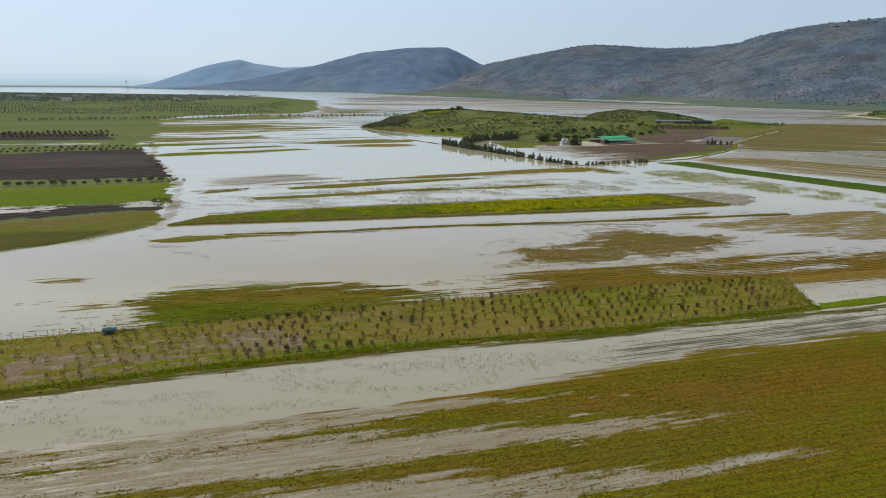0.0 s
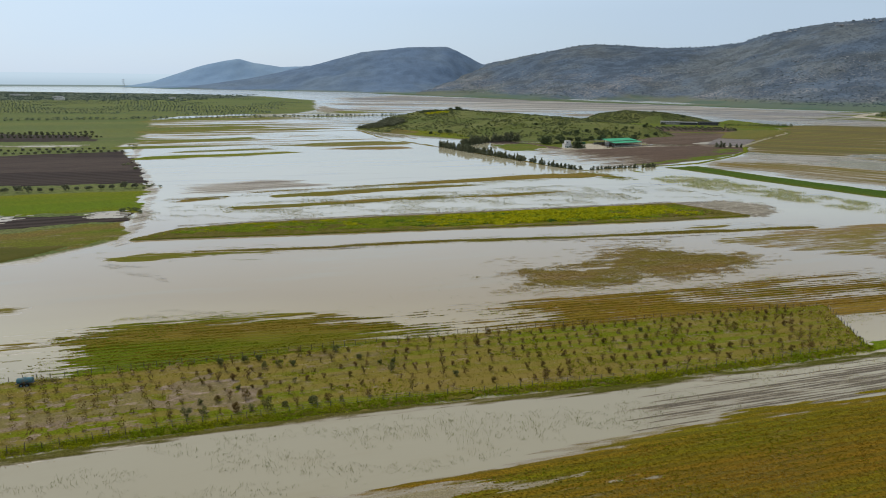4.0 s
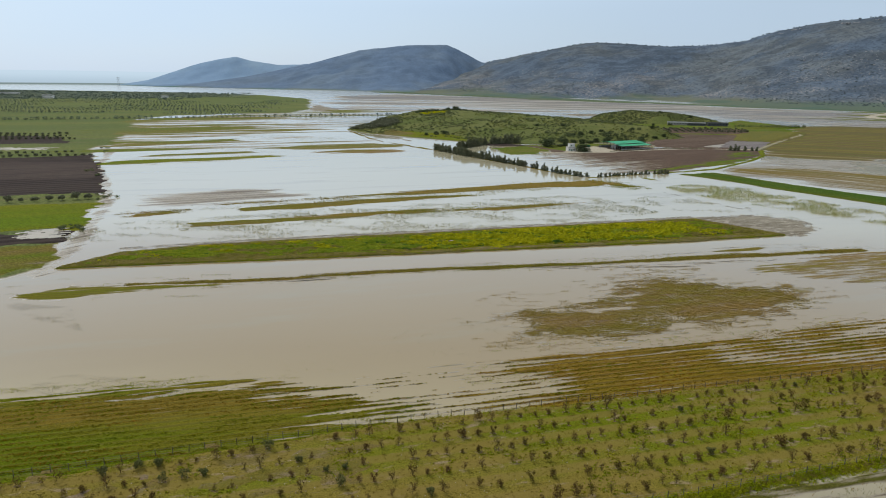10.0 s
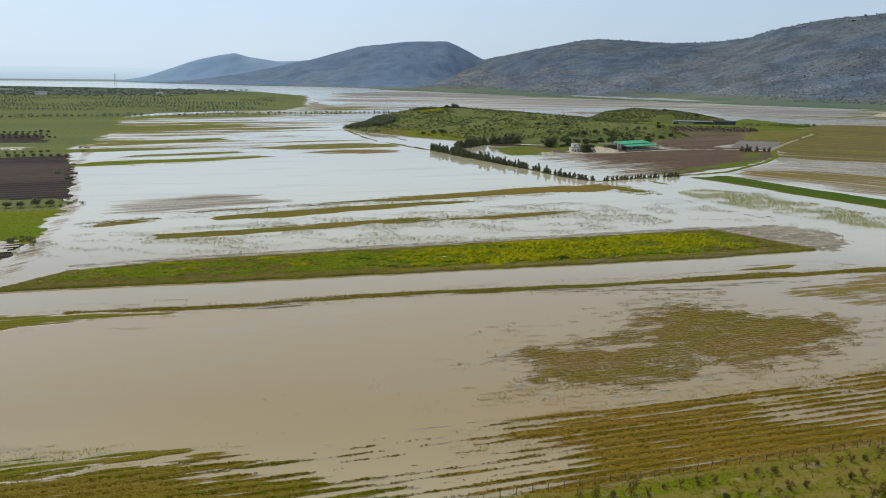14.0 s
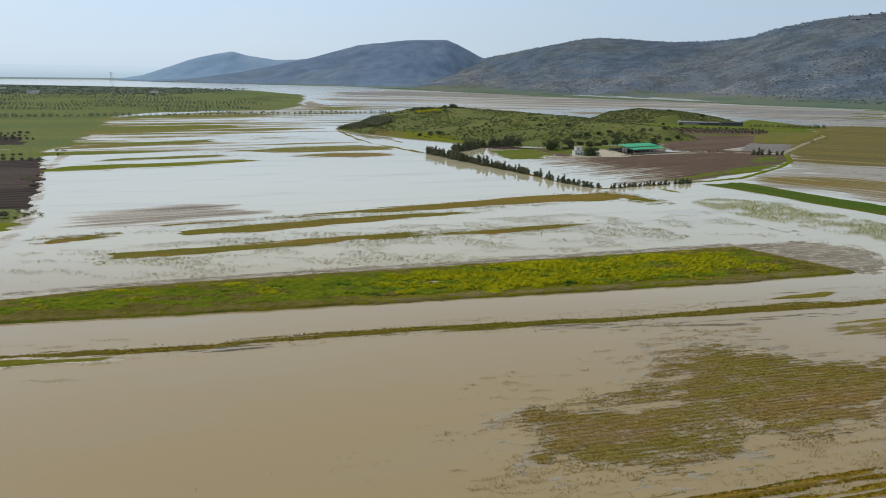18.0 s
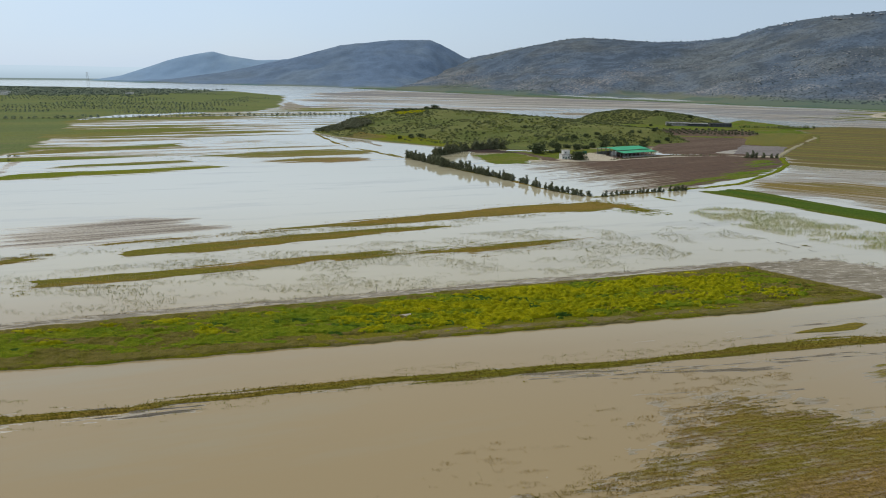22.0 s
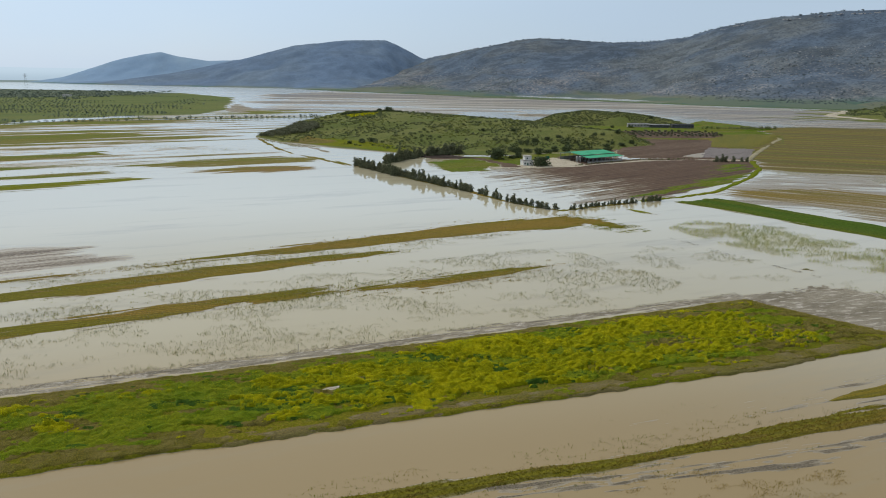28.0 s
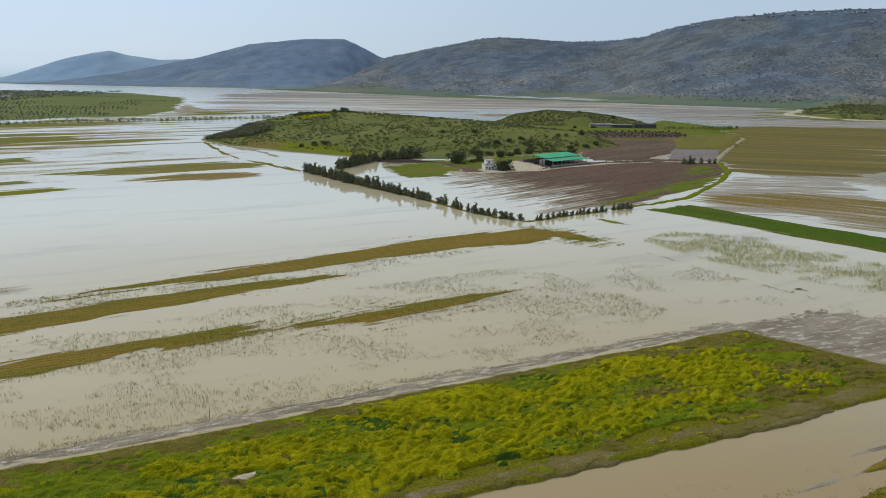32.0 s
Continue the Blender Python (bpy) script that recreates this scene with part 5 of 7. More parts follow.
def spray_tank(m):
    """A tractor-drawn tank: barrel on a frame with wheels."""
    blue = worn_material("faded_teal_paint", (0.06, 0.16, 0.20), (0.12, 0.17, 0.18), 2, 0.5)
    black = worn_material("tyre_rubber", (0.02, 0.02, 0.02), (0.04, 0.035, 0.03), 3, 0.9)
    ob = thing("tank_trailer", "faded teal tank trailer parked by the orchard fence", "trailer", m)
    bm = bmesh.new()
    bmesh.ops.create_cone(bm, cap_ends=True, segments=20, radius1=0.62, radius2=0.62, depth=3.2, matrix=pose(0, 0, 1.22, 0, 90, 0))
    bmesh.ops.bevel(bm, geom=[ed for ed in bm.edges if len(ed.link_faces) == 2 and ed.calc_face_angle() > 1], offset=0.15, segments=2, affect="EDGES")
    part("tank", bm, blue, ob)
    part("hatch", rod(bmesh.new(), (0, 0, 1.75), (0, 0, 1.95), 0.25, 0.23, 12), blue, ob)
    part("frame", boxed(-1.9, 1.7, -0.6, 0.6, 0.62, 0.78, bevel=0.03), POST_WOOD, ob)
    part("drawbar", rod(bmesh.new(), (1.7, 0, 0.7), (3.0, 0, 0.45), 0.07, 0.06), POST_WOOD, ob)
    for sx in (-0.6, 0.5):
        for sy in (-0.95, 0.95):
            wheel = part("wheel", rod(bmesh.new(), (sx, sy - 0.14, 0.42), (sx, sy + 0.14, 0.42), 0.45, 0.45, 16), black, ob)
            part("rim", rod(bmesh.new(), (sx, sy - 0.15, 0.42), (sx, sy + 0.15, 0.42), 0.2, 0.2, 10), blue, wheel)
    return ob


spray_tank(pose(-87.3, 165.6, 0.45, 0, 0, 15))

def brush_pile(m):
    """Cut branches thrown on a heap."""
    ob = thing("brush_pile", "heap of cut grey branches by the orchard fence", "brush pile", m)
    r = np.random.default_rng(611)
    for _ in range(34):
        w, x, y = r.uniform(0, 6.28), r.normal() * 1.3, r.normal() * 0.5
        reach, up = r.uniform(0.5, 1.1), r.uniform(0.05, 0.65)
        part("branch", rod(bmesh.new(), (x - reach * math.cos(w), y - reach * math.sin(w) * 0.5, up * 0.4), (x + reach * math.cos(w), y + reach * math.sin(w) * 0.5, up + 0.2), 0.035, 0.015, 4), TWIG, ob)
    return ob


brush_pile(pose(-83.2, 167.6, 0.55, 0, 0, 15))


def pallet(m):
    """Wooden pallet: boards over three bearers."""
    ob = thing("pallet", "grey weathered wooden pallet lying on the bank", "pallet", m, "pallets on the bank")
    for y in (-0.5, 0.0, 0.5):
        part("bearer", boxed(-0.6, 0.6, y - 0.05, y + 0.05, 0, 0.1), POST_WOOD, ob)
    for k in range(6):
        part("board", boxed(-0.6 + 0.21 * k, -0.47 + 0.21 * k, -0.55, 0.55, 0.1, 0.125), POST_WOOD, ob)
    return ob


first_pallet = pallet(pose(-79.0, 138.3, 0.66, 0, 0, 20))
copy_thing(first_pallet, pose(-77.5, 138.9, 0.66, 4, 0, 12))
copy_thing(first_pallet, pose(-78.2, 138.6, 0.80, 0, 3, 40))

# weeds and grass of the orchard, the banks and the near pasture
q = scatter(ORCHARD, 17000, 41)
q = q[(q[:, 0] > -135)]
clumped = fbm(q[:, 0] / 9, q[:, 1] / 5, 71, 3)
edge = edge_distance(q[:, 0], q[:, 1], ORCHARD)
keep = (clumped > 0.40 - 0.22 * step((q[:, 0] + 70) / 70)) | (edge < np.where(q[:, 0] > 92, 7.0, 3.0))
q, edge = q[keep], edge[keep]
z = orchard_z(q[:, 0], q[:, 1])
c, s = puffs(np.column_stack([q, z]), np.where(edge < 3.0, 1.1, 0.7), np.where(edge < 3.0, 0.5, 0.25), 14, 0.10, 42)
LEAF_LOW = plant_material("low_orchard_weeds", (0.180, 0.225, 0.006), (0.260, 0.245, 0.010), 0.12, light=0.3)
stuff("orchard_weeds", leaf_mesh("orchard_weeds", c, s, LEAF_LOW, faces=FACING), "bright green weeds between the young trees", "weeds")
q = scatter(ORCHARD, 11000, 43)
q = q[(q[:, 0] > -135)]
z = orchard_z(q[:, 0], q[:, 1])
c, s = puffs(np.column_stack([q, z]), 0.6, 0.16, 8, 0.085, 44)
GRASS_DRY = plant_material("dry_orchard_grass", (0.185, 0.160, 0.016), (0.235, 0.165, 0.040), 0.12, light=0.3)
stuff("orchard_grass", leaf_mesh("orchard_grass", c, s, GRASS_DRY, faces=FACING), "short yellow-green grass on the orchard floor", "grass")
q = scatter(ORCHARD, 1500, 45)
z = orchard_z(q[:, 0], q[:, 1])
PALE_STONE = worn_material("pale_limestone", (0.46, 0.43, 0.38), (0.34, 0.31, 0.27), 2, 0.9)
stuff("orchard_stones", leaf_mesh("orchard_stones", np.column_stack([q, z + 0.06]), 0.12, PALE_STONE), "pale stones lying in the orchard", "stones")


q = scatter(ribbon([(-135, 118), (-93, 131), (-56, 144.6), (-11, 158.6), (49, 172.6), (112, 192), (116, 200)], 3.4), 5200, 47)
z = orchard_z(q[:, 0], q[:, 1])
c, s = puffs(np.column_stack([q, z - 0.05]), 1.1, 0.55, 20, 0.11, 48, 0.6)
stuff("bank_weeds", leaf_mesh("bank_weeds", c, s, LEAF_WEED, faces=FACING), "lush bright weeds along the orchard bank", "weeds")


def carpet(name, outline, height, n, material, label, category, seed, tall=0.2, width=0.6, leaves=8, size=0.10, least=0.03, patch=None, squash=0.45, angle=15.0, row=0.0, fade=0.05):
    """A cover of tufts over a plot, in its rows, thinning out where it dips under the water."""
    q = scatter(outline, n, seed)
    r = np.random.default_rng(seed + 9)
    if patch:
        v = fbm(q[:, 0] / patch[0], q[:, 1] / patch[1], seed + 1, 3)
        q = q[(v > patch[2]) & (v < patch[3])]
    if row:
        ca, sa = math.cos(radians(angle)), math.sin(radians(angle))
        u, v = q[:, 0] * ca + q[:, 1] * sa, -q[:, 0] * sa + q[:, 1] * ca
        v = (np.round(v / row - 0.25) + 0.25) * row + r.normal(size=len(v)) * (0.15 if row > 1.5 else 0.25) * row
        q = np.column_stack([u * ca - v * sa, u * sa + v * ca])
    z = height(q[:, 0], q[:, 1])
    keep = step((z - least + fade) / (2 * fade)) > r.random(len(z))
    q, z = q[keep], np.maximum(z[keep], -0.04)
    c, s = puffs(np.column_stack([q, z - 0.03]), width, tall, leaves, size, seed + 2, squash)
    return stuff(name, leaf_mesh(name, c, s, material, faces=FACING), label, category)


def fringe(name, outline, n, material, label, seed, out=8.0, tall=0.35, tuft=5, streak=(9.0, 1.0), angle=15.0, inner=1.0, width=0.10):
    """Blades standing in the water off a plot's edge, in streaks along the rows, fewer the farther out."""
    r = np.random.default_rng(seed)
    p = np.array(outline, float)
    q = r.uniform(p.min(0) - out, p.max(0) + out, (n * 4, 2))
    d = edge_distance(q[:, 0], q[:, 1], outline)
    ca, sa = math.cos(radians(angle)), math.sin(radians(angle))
    u, v = q[:, 0] * ca + q[:, 1] * sa, -q[:, 0] * sa + q[:, 1] * ca
    lines = fbm(u / streak[0], v / streak[1], seed + 1, 3) + 0.8 * fbm(u / 40, v / 9, seed + 2, 2)
    keep = (d < inner) & (d > -out) & (lines > 0.45 * (-d / out) + 0.05)
    q = q[keep][:n]
    m = np.repeat(q, tuft, axis=0) + r.normal(size=(len(q) * tuft, 2)) * (0.5, 0.18)
    roots = np.column_stack([m, np.full(len(m), -0.05)])
    return stuff(name, blade_mesh(name, roots, tall * r.uniform(0.4, 1.3, len(m)), width, 0.3, material, r), label, "stalks")


NEAR_PASTURE = [(-110, 92), (-79, 106), (-31, 120), (14, 134), (73, 156), (119, 168), (150, 178), (120, 95), (-70, 80)]
carpet("pasture_grass", NEAR_PASTURE, meadow_z, 27000, GRASS_RUST, "russet grass of the half-drowned pasture", "grass", 51, row=1.1, angle=16, width=0.55, leaves=6, size=0.11, least=0.0, fade=0.10)
carpet("pasture_grass", NEAR_PASTURE, meadow_z, 11500, GRASS, "greener patches in the half-drowned pasture", "grass", 53, patch=(30, 8, 0.0, 9), least=0.02, fade=0.08)
WET_ZONE = [(-115, 88), (-60, 105), (0, 121), (60, 139), (78, 150), (60, 118), (20, 94), (-60, 80)]
STUBBLE_BROWN = plant_material("sodden_stubble", (0.270, 0.215, 0.115), (0.245, 0.215, 0.085), 0.08, light=0.35)
carpet("sodden_stubble", WET_ZONE, meadow_z, 42000, STUBBLE_BROWN, "sodden stubble tufts just above the water", "stubble", 54, row=1.1, angle=16, width=0.5, tall=0.09, leaves=4, size=0.062, least=-0.3, patch=(14, 3, -0.45, 9))
FURROW_EAST = [(0, 196), (75, 214), (120, 226), (190, 245), (185, 270), (116, 256), (61, 238), (20, 227)]
FURROW_WEST = [(-125, 158), (-71, 174), (4, 197), (10, 222), (-26, 213), (-90, 203)]
carpet("stubble", FURROW_EAST, furrow_z, 20000, GRASS_RUST, "russet stubble standing on the furrow crests", "stubble", 55, tall=0.18, width=0.7, leaves=6, size=0.115, least=0.02, row=2.0)
carpet("stubble", FURROW_WEST, furrow_z, 9000, GRASS_RUST, "russet stubble standing on the furrow crests", "stubble", 56, tall=0.18, width=0.7, leaves=6, size=0.115, least=0.02, patch=(25, 7, -0.05, 9), row=2.0)
carpet("stubble", FURROW_WEST, furrow_z, 12500, GRASS, "green shoots standing on the furrow crests", "stubble", 57, tall=0.2, width=0.7, leaves=6, size=0.115, least=0.02, patch=(25, 7, -0.3, 9), row=2.0)
carpet("stubble", FURROW_EAST, furrow_z, 9000, GRASS, "green shoots standing on the furrow crests", "stubble", 58, tall=0.2, width=0.7, leaves=6, size=0.115, least=0.02, patch=(25, 7, 0.1, 9), row=2.0)
carpet("drowned_crop", BROWN_E, brown_z, 24000, LEAF_BROWN, "yellow-brown beaten-down crop", "crop", 59, tall=0.13, width=1.15, leaves=6, size=0.115, squash=0.25, least=-0.01, row=1.3, angle=14, fade=0.1)
carpet("bund_grass", ribbon(BAND, 6), band_z, 9000, GRASS_DRY, "grass on the narrow bund", "grass", 61, tall=0.35, leaves=7, least=0.04)
fringe("crop_fringe", BROWN_E, 11000, LEAF_BROWN, "thin stalks of the drowned crop in open water", 110, 15, 0.35, 4, (5, 1.2), 14, 6, 0.09)
fringe("stubble_fringe", D1, 3600, LEAF_WEED, "green and russet shoots standing in the water", 113, 8, 0.35, 5, (14, 0.9), 15, 5)
fringe("stubble_fringe", D2, 4200, LEAF_WEED, "green and russet shoots standing in the water", 116, 10, 0.35, 5, (14, 0.9), 15, 5)
fringe("stubble_fringe", D2, 3000, GRASS_RUST, "russet stubble standing in the water", 119, 10, 0.35, 5, (14, 0.9), 15, 5)
fringe("bund_fringe", ribbon(BAND, 5), 2600, GRASS, "sparse grass in the water beside the bund", 122, 5, 0.4, 5, (12, 0.9), 13, 2)
fringe("islet_fringe", [(-124, 271), (-111, 283), (-79, 285), (-60, 287), (-91, 276), (-112, 268)], 1600, GRASS, "sparse grass in the water round the islet", 125, 11, 0.4, 5, (12, 1.2), 13, 2)
fringe("sedge_fringe", ribbon(BANK_FOOT, 3), 3500, GRASS_RUST, "sedge blades in the water below the bank", 128, 4, 0.4, 5, (10, 0.7), 15, 1)
for k, (name, outline, seed) in enumerate(RIDGES):
    fringe("ridge_fringe", outline, 800, GRASS_RUST if k % 2 else GRASS, "thin grass in the water round the low ridge", 131 + 4 * k, 7, 0.5, 5, (20, 1.2), 24, 4, 0.14)

# the weed island: a lumpy canopy of rank weeds with loose leaves and flowers over it
def weed_lumps(x, y):
    """Rounded tussocks with creases between them, 0 to about 1."""
    ca, sa = math.cos(radians(13)), math.sin(radians(13))
    u, v = x * ca + y * sa, -x * sa + y * ca
    u, v = u + 0.9 * value_noise(u / 3.1, v / 2.3, 614), v + 0.6 * value_noise(u / 2.7, v / 2.1, 615)
    return np.abs(value_noise(u / 1.6, v / 0.95, 611)) + 0.45 * np.abs(value_noise(u / 0.8, v / 0.55, 612))


def weed_flower(x, y):
    return 0.75 * fbm(x / 13, y / 4.5, 65, 4) + 0.60 * step((x + 22) / 34) * step((150 - x) / 50) - 0.20 * step((x - 45) / 30) - 0.36


def weed_zones(x, y):
    """0 bare, 1 olive-brown, 2 green, 3 deep green, 4 mustard in flower."""
    edge = edge_distance(x, y, MUSTARD)
    south = edge_distance(x, y, SHORE)
    lump, flower = weed_lumps(x, y), weed_flower(x, y)
    bare = (fbm(x / 5, y / 2.6, 66, 3) > np.where(south > -2.5, -0.10 + 0.16 * np.clip(-south, 0, 2.5), 0.58)) | (np.hypot((x - 10.5) / 2.2, (y - 347.5) / 1.3) < 1) | (edge < 0.7 + 0.8 * fbm(x / 2, y / 2, 67, 2))
    deep = fbm(x / 8, y / 3, 68, 3) + 0.5 * (0.3 - lump) > np.where(np.abs(x - 25) < 50, 0.42, 0.62)
    dull = 0.8 * fbm(x / 9, y / 3, 73, 3) + 0.24 * step((-x - 10) / 40) + 0.45 * step((x - 75) / 40) + 0.75 * step((9 - edge) / 8) + 0.4 * (0.3 - lump) > 0.26
    zone = np.where(dull, 1, 2)
    zone = np.where((flower + 0.55 * (lump - 0.42) - 0.25 * step((8 - edge) / 6) > 0.14) & (edge > 2.5), 4, zone)
    # creases between flowering lumps are darkened with the deep green as well
    zone = np.where((flower > 0.0) & (lump < 0.17) & (edge > 3), 3, zone)
    zone = np.where(deep & (edge > 3), 3, zone)
    return np.where(bare, 0, zone)


def canopy_height(x, y, zone):
    rim = step((edge_distance(x, y, MUSTARD) - 1.5) / 7)
    tall = 0.16 + rim * (0.40 + 0.42 * step((weed_flower(x, y) + 0.18) / 0.4))
    return np.where(zone == 0, 0.0, tall * (0.15 + 1.15 * weed_lumps(x, y)))


def cover_material(name, dark, light, scale):
    """A closed cover of small leaves seen from above."""
    m, n, l, p = shader(name, 0.85)
    at, _ = place(n, l)
    col = mix(n, l, ranged(n, l, noise_of(n, l, at, scale, 4, 0.65), 0.36, 0.64), dark, light)
    fine = noise_of(n, l, at, 7.0, 3, 0.7)
    col = mix(n, l, 1.0, col, mix(n, l, ranged(n, l, fine, 0.34, 0.66), (0.42, 0.42, 0.42), (1.22, 1.22, 1.22)), "MULTIPLY")
    l.new(col, p.inputs["Base Color"])
    bumped(n, l, p, fine, 1.0, 0.2)
    return m


COVERS = {1: ("island_cover_dull", cover_material("olive_brown_cover", (0.135, 0.122, 0.022), (0.200, 0.165, 0.050), 0.25), LEAF_DULL, "olive-brown weeds going to seed on the island"),
          2: ("island_cover_green", cover_material("rank_green_cover", (0.116, 0.172, 0.010), (0.186, 0.220, 0.014), 0.2), LEAF_WEED, "bright green rank weeds on the island"),
          3: ("island_cover_deep", cover_material("deep_green_cover", (0.042, 0.090, 0.014), (0.068, 0.125, 0.014), 0.4), LEAF_DEEP, "deep green weeds in patches and creases on the island"),
          4: ("mustard_cover", cover_material("mustard_cover", (0.195, 0.210, 0.005), (0.330, 0.310, 0.005), 0.35), FLOWER, "yellow mustard in full flower")}
ca, sa = math.cos(radians(13)), math.sin(radians(13))
p = np.array(MUSTARD, float)
us = np.arange((p[:, 0] * ca + p[:, 1] * sa).min(), (p[:, 0] * ca + p[:, 1] * sa).max(), 0.42)
vs = np.arange((-p[:, 0] * sa + p[:, 1] * ca).min(), (-p[:, 0] * sa + p[:, 1] * ca).max(), 0.30)
gu, gv = np.meshgrid(us, vs)
gx, gy = gu * ca - gv * sa, gu * sa + gv * ca
zone = np.where(edge_distance(gx, gy, MUSTARD) > 0.5, weed_zones(gx, gy), 0)
gz = mustard_z(gx, gy) + canopy_height(gx, gy, zone) - np.where(zone == 0, 0.12, 0.0)
nu = len(us)
j, k = np.meshgrid(np.arange(len(vs) - 1), np.arange(nu - 1), indexing="ij")
quads = np.stack([j * nu + k, j * nu + k + 1, (j + 1) * nu + k + 1, (j + 1) * nu + k], -1).reshape(-1, 4)
kind = zone.ravel()[quads].max(1)
verts = np.stack([gx.ravel(), gy.ravel(), gz.ravel()], 1)
for which, (name, mat, leaf, label) in COVERS.items():
    used, f = np.unique(quads[kind == which], return_inverse=True)
    stuff(name, mesh_from(name, verts[used], f.reshape(-1, 4), mat, True), label, "flowers" if which == 4 else "weeds")
r6 = np.random.default_rng(64)
q = scatter(MUSTARD, 250000, 63)
zone = weed_zones(q[:, 0], q[:, 1])
z = mustard_z(q[:, 0], q[:, 1]) + canopy_height(q[:, 0], q[:, 1], zone) + r6.uniform(-0.06, 0.12, len(q))
ways = np.column_stack([r6.normal(size=(len(q), 2)) * 0.5, np.ones(len(q))])
for which, (name, mat, leaf, label) in COVERS.items():
    sel = zone == which
    if which == 4:
        green = sel & (r6.random(len(q)) < 0.35)
        stuff("mustard_leaves", leaf_mesh("mustard_leaves", np.column_stack([q, z - 0.08])[green], 0.10 * r6.uniform(0.7, 1.3, green.sum()), LEAF_WEED, r6, faces=ways[green]), "green leaves among the mustard flowers", "weeds")
        sel = sel & ~green
    name = name.replace("cover", "leaves") if which < 4 else "mustard_flowers"
    stuff(name, leaf_mesh(name, np.column_stack([q, z])[sel], 0.10 * r6.uniform(0.7, 1.3, sel.sum()), leaf, r6, faces=ways[sel]), label, "flowers" if which == 4 else "weeds")
sel = (zone == 0) & (r6.random(len(q)) < 0.45)
stuff("island_dry_weeds", leaf_mesh("island_dry_weeds", np.column_stack([q, z + 0.05])[sel], 0.09, LEAF_BROWN, r6, faces=ways[sel]), "dry brown weeds on bare ground", "weeds")

# drowned stalks standing in the water
def stalks(name, outline, n, tall, material, label, seed, patch=(14, 5, 0.05), tuft=4, spread=0.35):
    q = scatter(outline, n, seed)
    v = fbm(q[:, 0] / patch[0], q[:, 1] / patch[1], seed + 1, 3)
    r = np.random.default_rng(seed + 2)
    q = q[step((v - patch[2] + 0.25) / 0.55) > r.random(len(q))]
    m = np.repeat(q, tuft, axis=0) + r.normal(size=(len(q) * tuft, 2)) * spread
    roots = np.column_stack([m, np.full(len(m), -0.06)])
    return stuff(name, blade_mesh(name, roots, tall * r.uniform(0.5, 1.4, len(m)), 0.075, 0.22, material, r), label, "stalks")


CHANNEL = [(-110, 98), (-79, 109), (-31, 124), (14, 138), (73, 160), (160, 186), (150, 200), (113, 187), (49, 169), (-11, 154), (-56, 140), (-110, 122)]
stalks("drowned_stalks", CHANNEL, 6500, 0.42, REED, "thin stalks of a drowned crop standing in the channel", 81, (11, 4, 0.08))
stalks("channel_clods", [(40, 150), (119, 173), (200, 197), (200, 207), (110, 183), (50, 166)], 500, 0.22, STUBBLE_BROWN, "dark clods and tufts along the drowned furrows", 82, (10, 3, 0.2), 5, 0.2)
INNER = [(-150, 340), (-85, 344), (-56, 352), (0, 369), (39, 381), (95, 398), (120, 420), (90, 470), (20, 445), (-60, 410), (-150, 372)]
stalks("drowned_stalks", INNER, 17000, 0.65, REED, "rows of drowned stalks in shallow water", 84, (16, 6, 0.0))
stalks("drowned_stalks", [(-150, 395), (-60, 425), (30, 465), (80, 492), (30, 492), (-50, 455), (-150, 410)], 5000, 0.65, REED, "rows of drowned stalks in shallow water", 87, (18, 5, -0.05))
stalks("green_reeds", [(148, 502), (167, 516), (201, 501), (208, 485), (224, 450), (262, 388), (300, 332), (282, 312), (205, 412), (181, 440), (158, 471)], 11000, 1.0, REED_GREEN, "pale green reeds in flood water", 90, (16, 8, -0.12), 5, 0.8)
stalks("drowned_stalks", [(95, 430), (135, 480), (165, 440), (190, 400), (150, 420)], 2500, 0.6, REED, "sparse stalks in open water", 93, (12, 8, 0.12))
stalks("drowned_stalks", [(-60, 214), (-20, 218), (20, 232), (30, 262), (70, 296), (40, 300), (0, 260), (-40, 230)], 260, 0.3, REED, "sparse stalks around the drowned crop", 96, (12, 5, 0.22))
stalks("drowned_stalks", [(140, 175), (118, 200), (122, 224), (170, 232), (220, 240), (220, 215)], 2500, 0.6, REED, "drowned stalks beside the orchard", 99, (12, 5, 0.05))
stalks("drowned_stalks", [(60, 318), (120, 330), (190, 346), (190, 362), (120, 346), (60, 332)], 900, 0.35, REED, "sparse stalks between the bund and the island", 100, (14, 3, 0.1))
stalks("far_stalks", [(-230, 650), (-60, 690), (-30, 745), (-80, 820), (-200, 870), (-260, 760)], 3500, 1.0, REED, "drowned crop stalks far out in the flood", 102, (30, 8, 0.1), 4, 0.8)
WRACK_STRAW = plant_material("sodden_grey_straw", (0.125, 0.105, 0.075), (0.185, 0.160, 0.120), 0.3)
WRACK = [(130, 403), (143, 409), (163, 414), (178, 408), (186, 396), (178, 380), (162, 366), (150, 372)]
stalks("wrack_straw", WRACK, 7500, 0.28, WRACK_STRAW, "sodden straw washed up on the grey flat", 105, (5, 2, -0.25), 3, 0.4)
stalks("wrack_straw", ribbon([(-118, 330), (-85, 343), (-56, 352), (0, 368.5), (39, 380.5), (88, 395), (132, 408)], 2.2), 3800, 0.30, WRACK_STRAW, "dark straw along the outer edge of the wrack line", 106, (9, 2, -0.2), 4, 0.3)

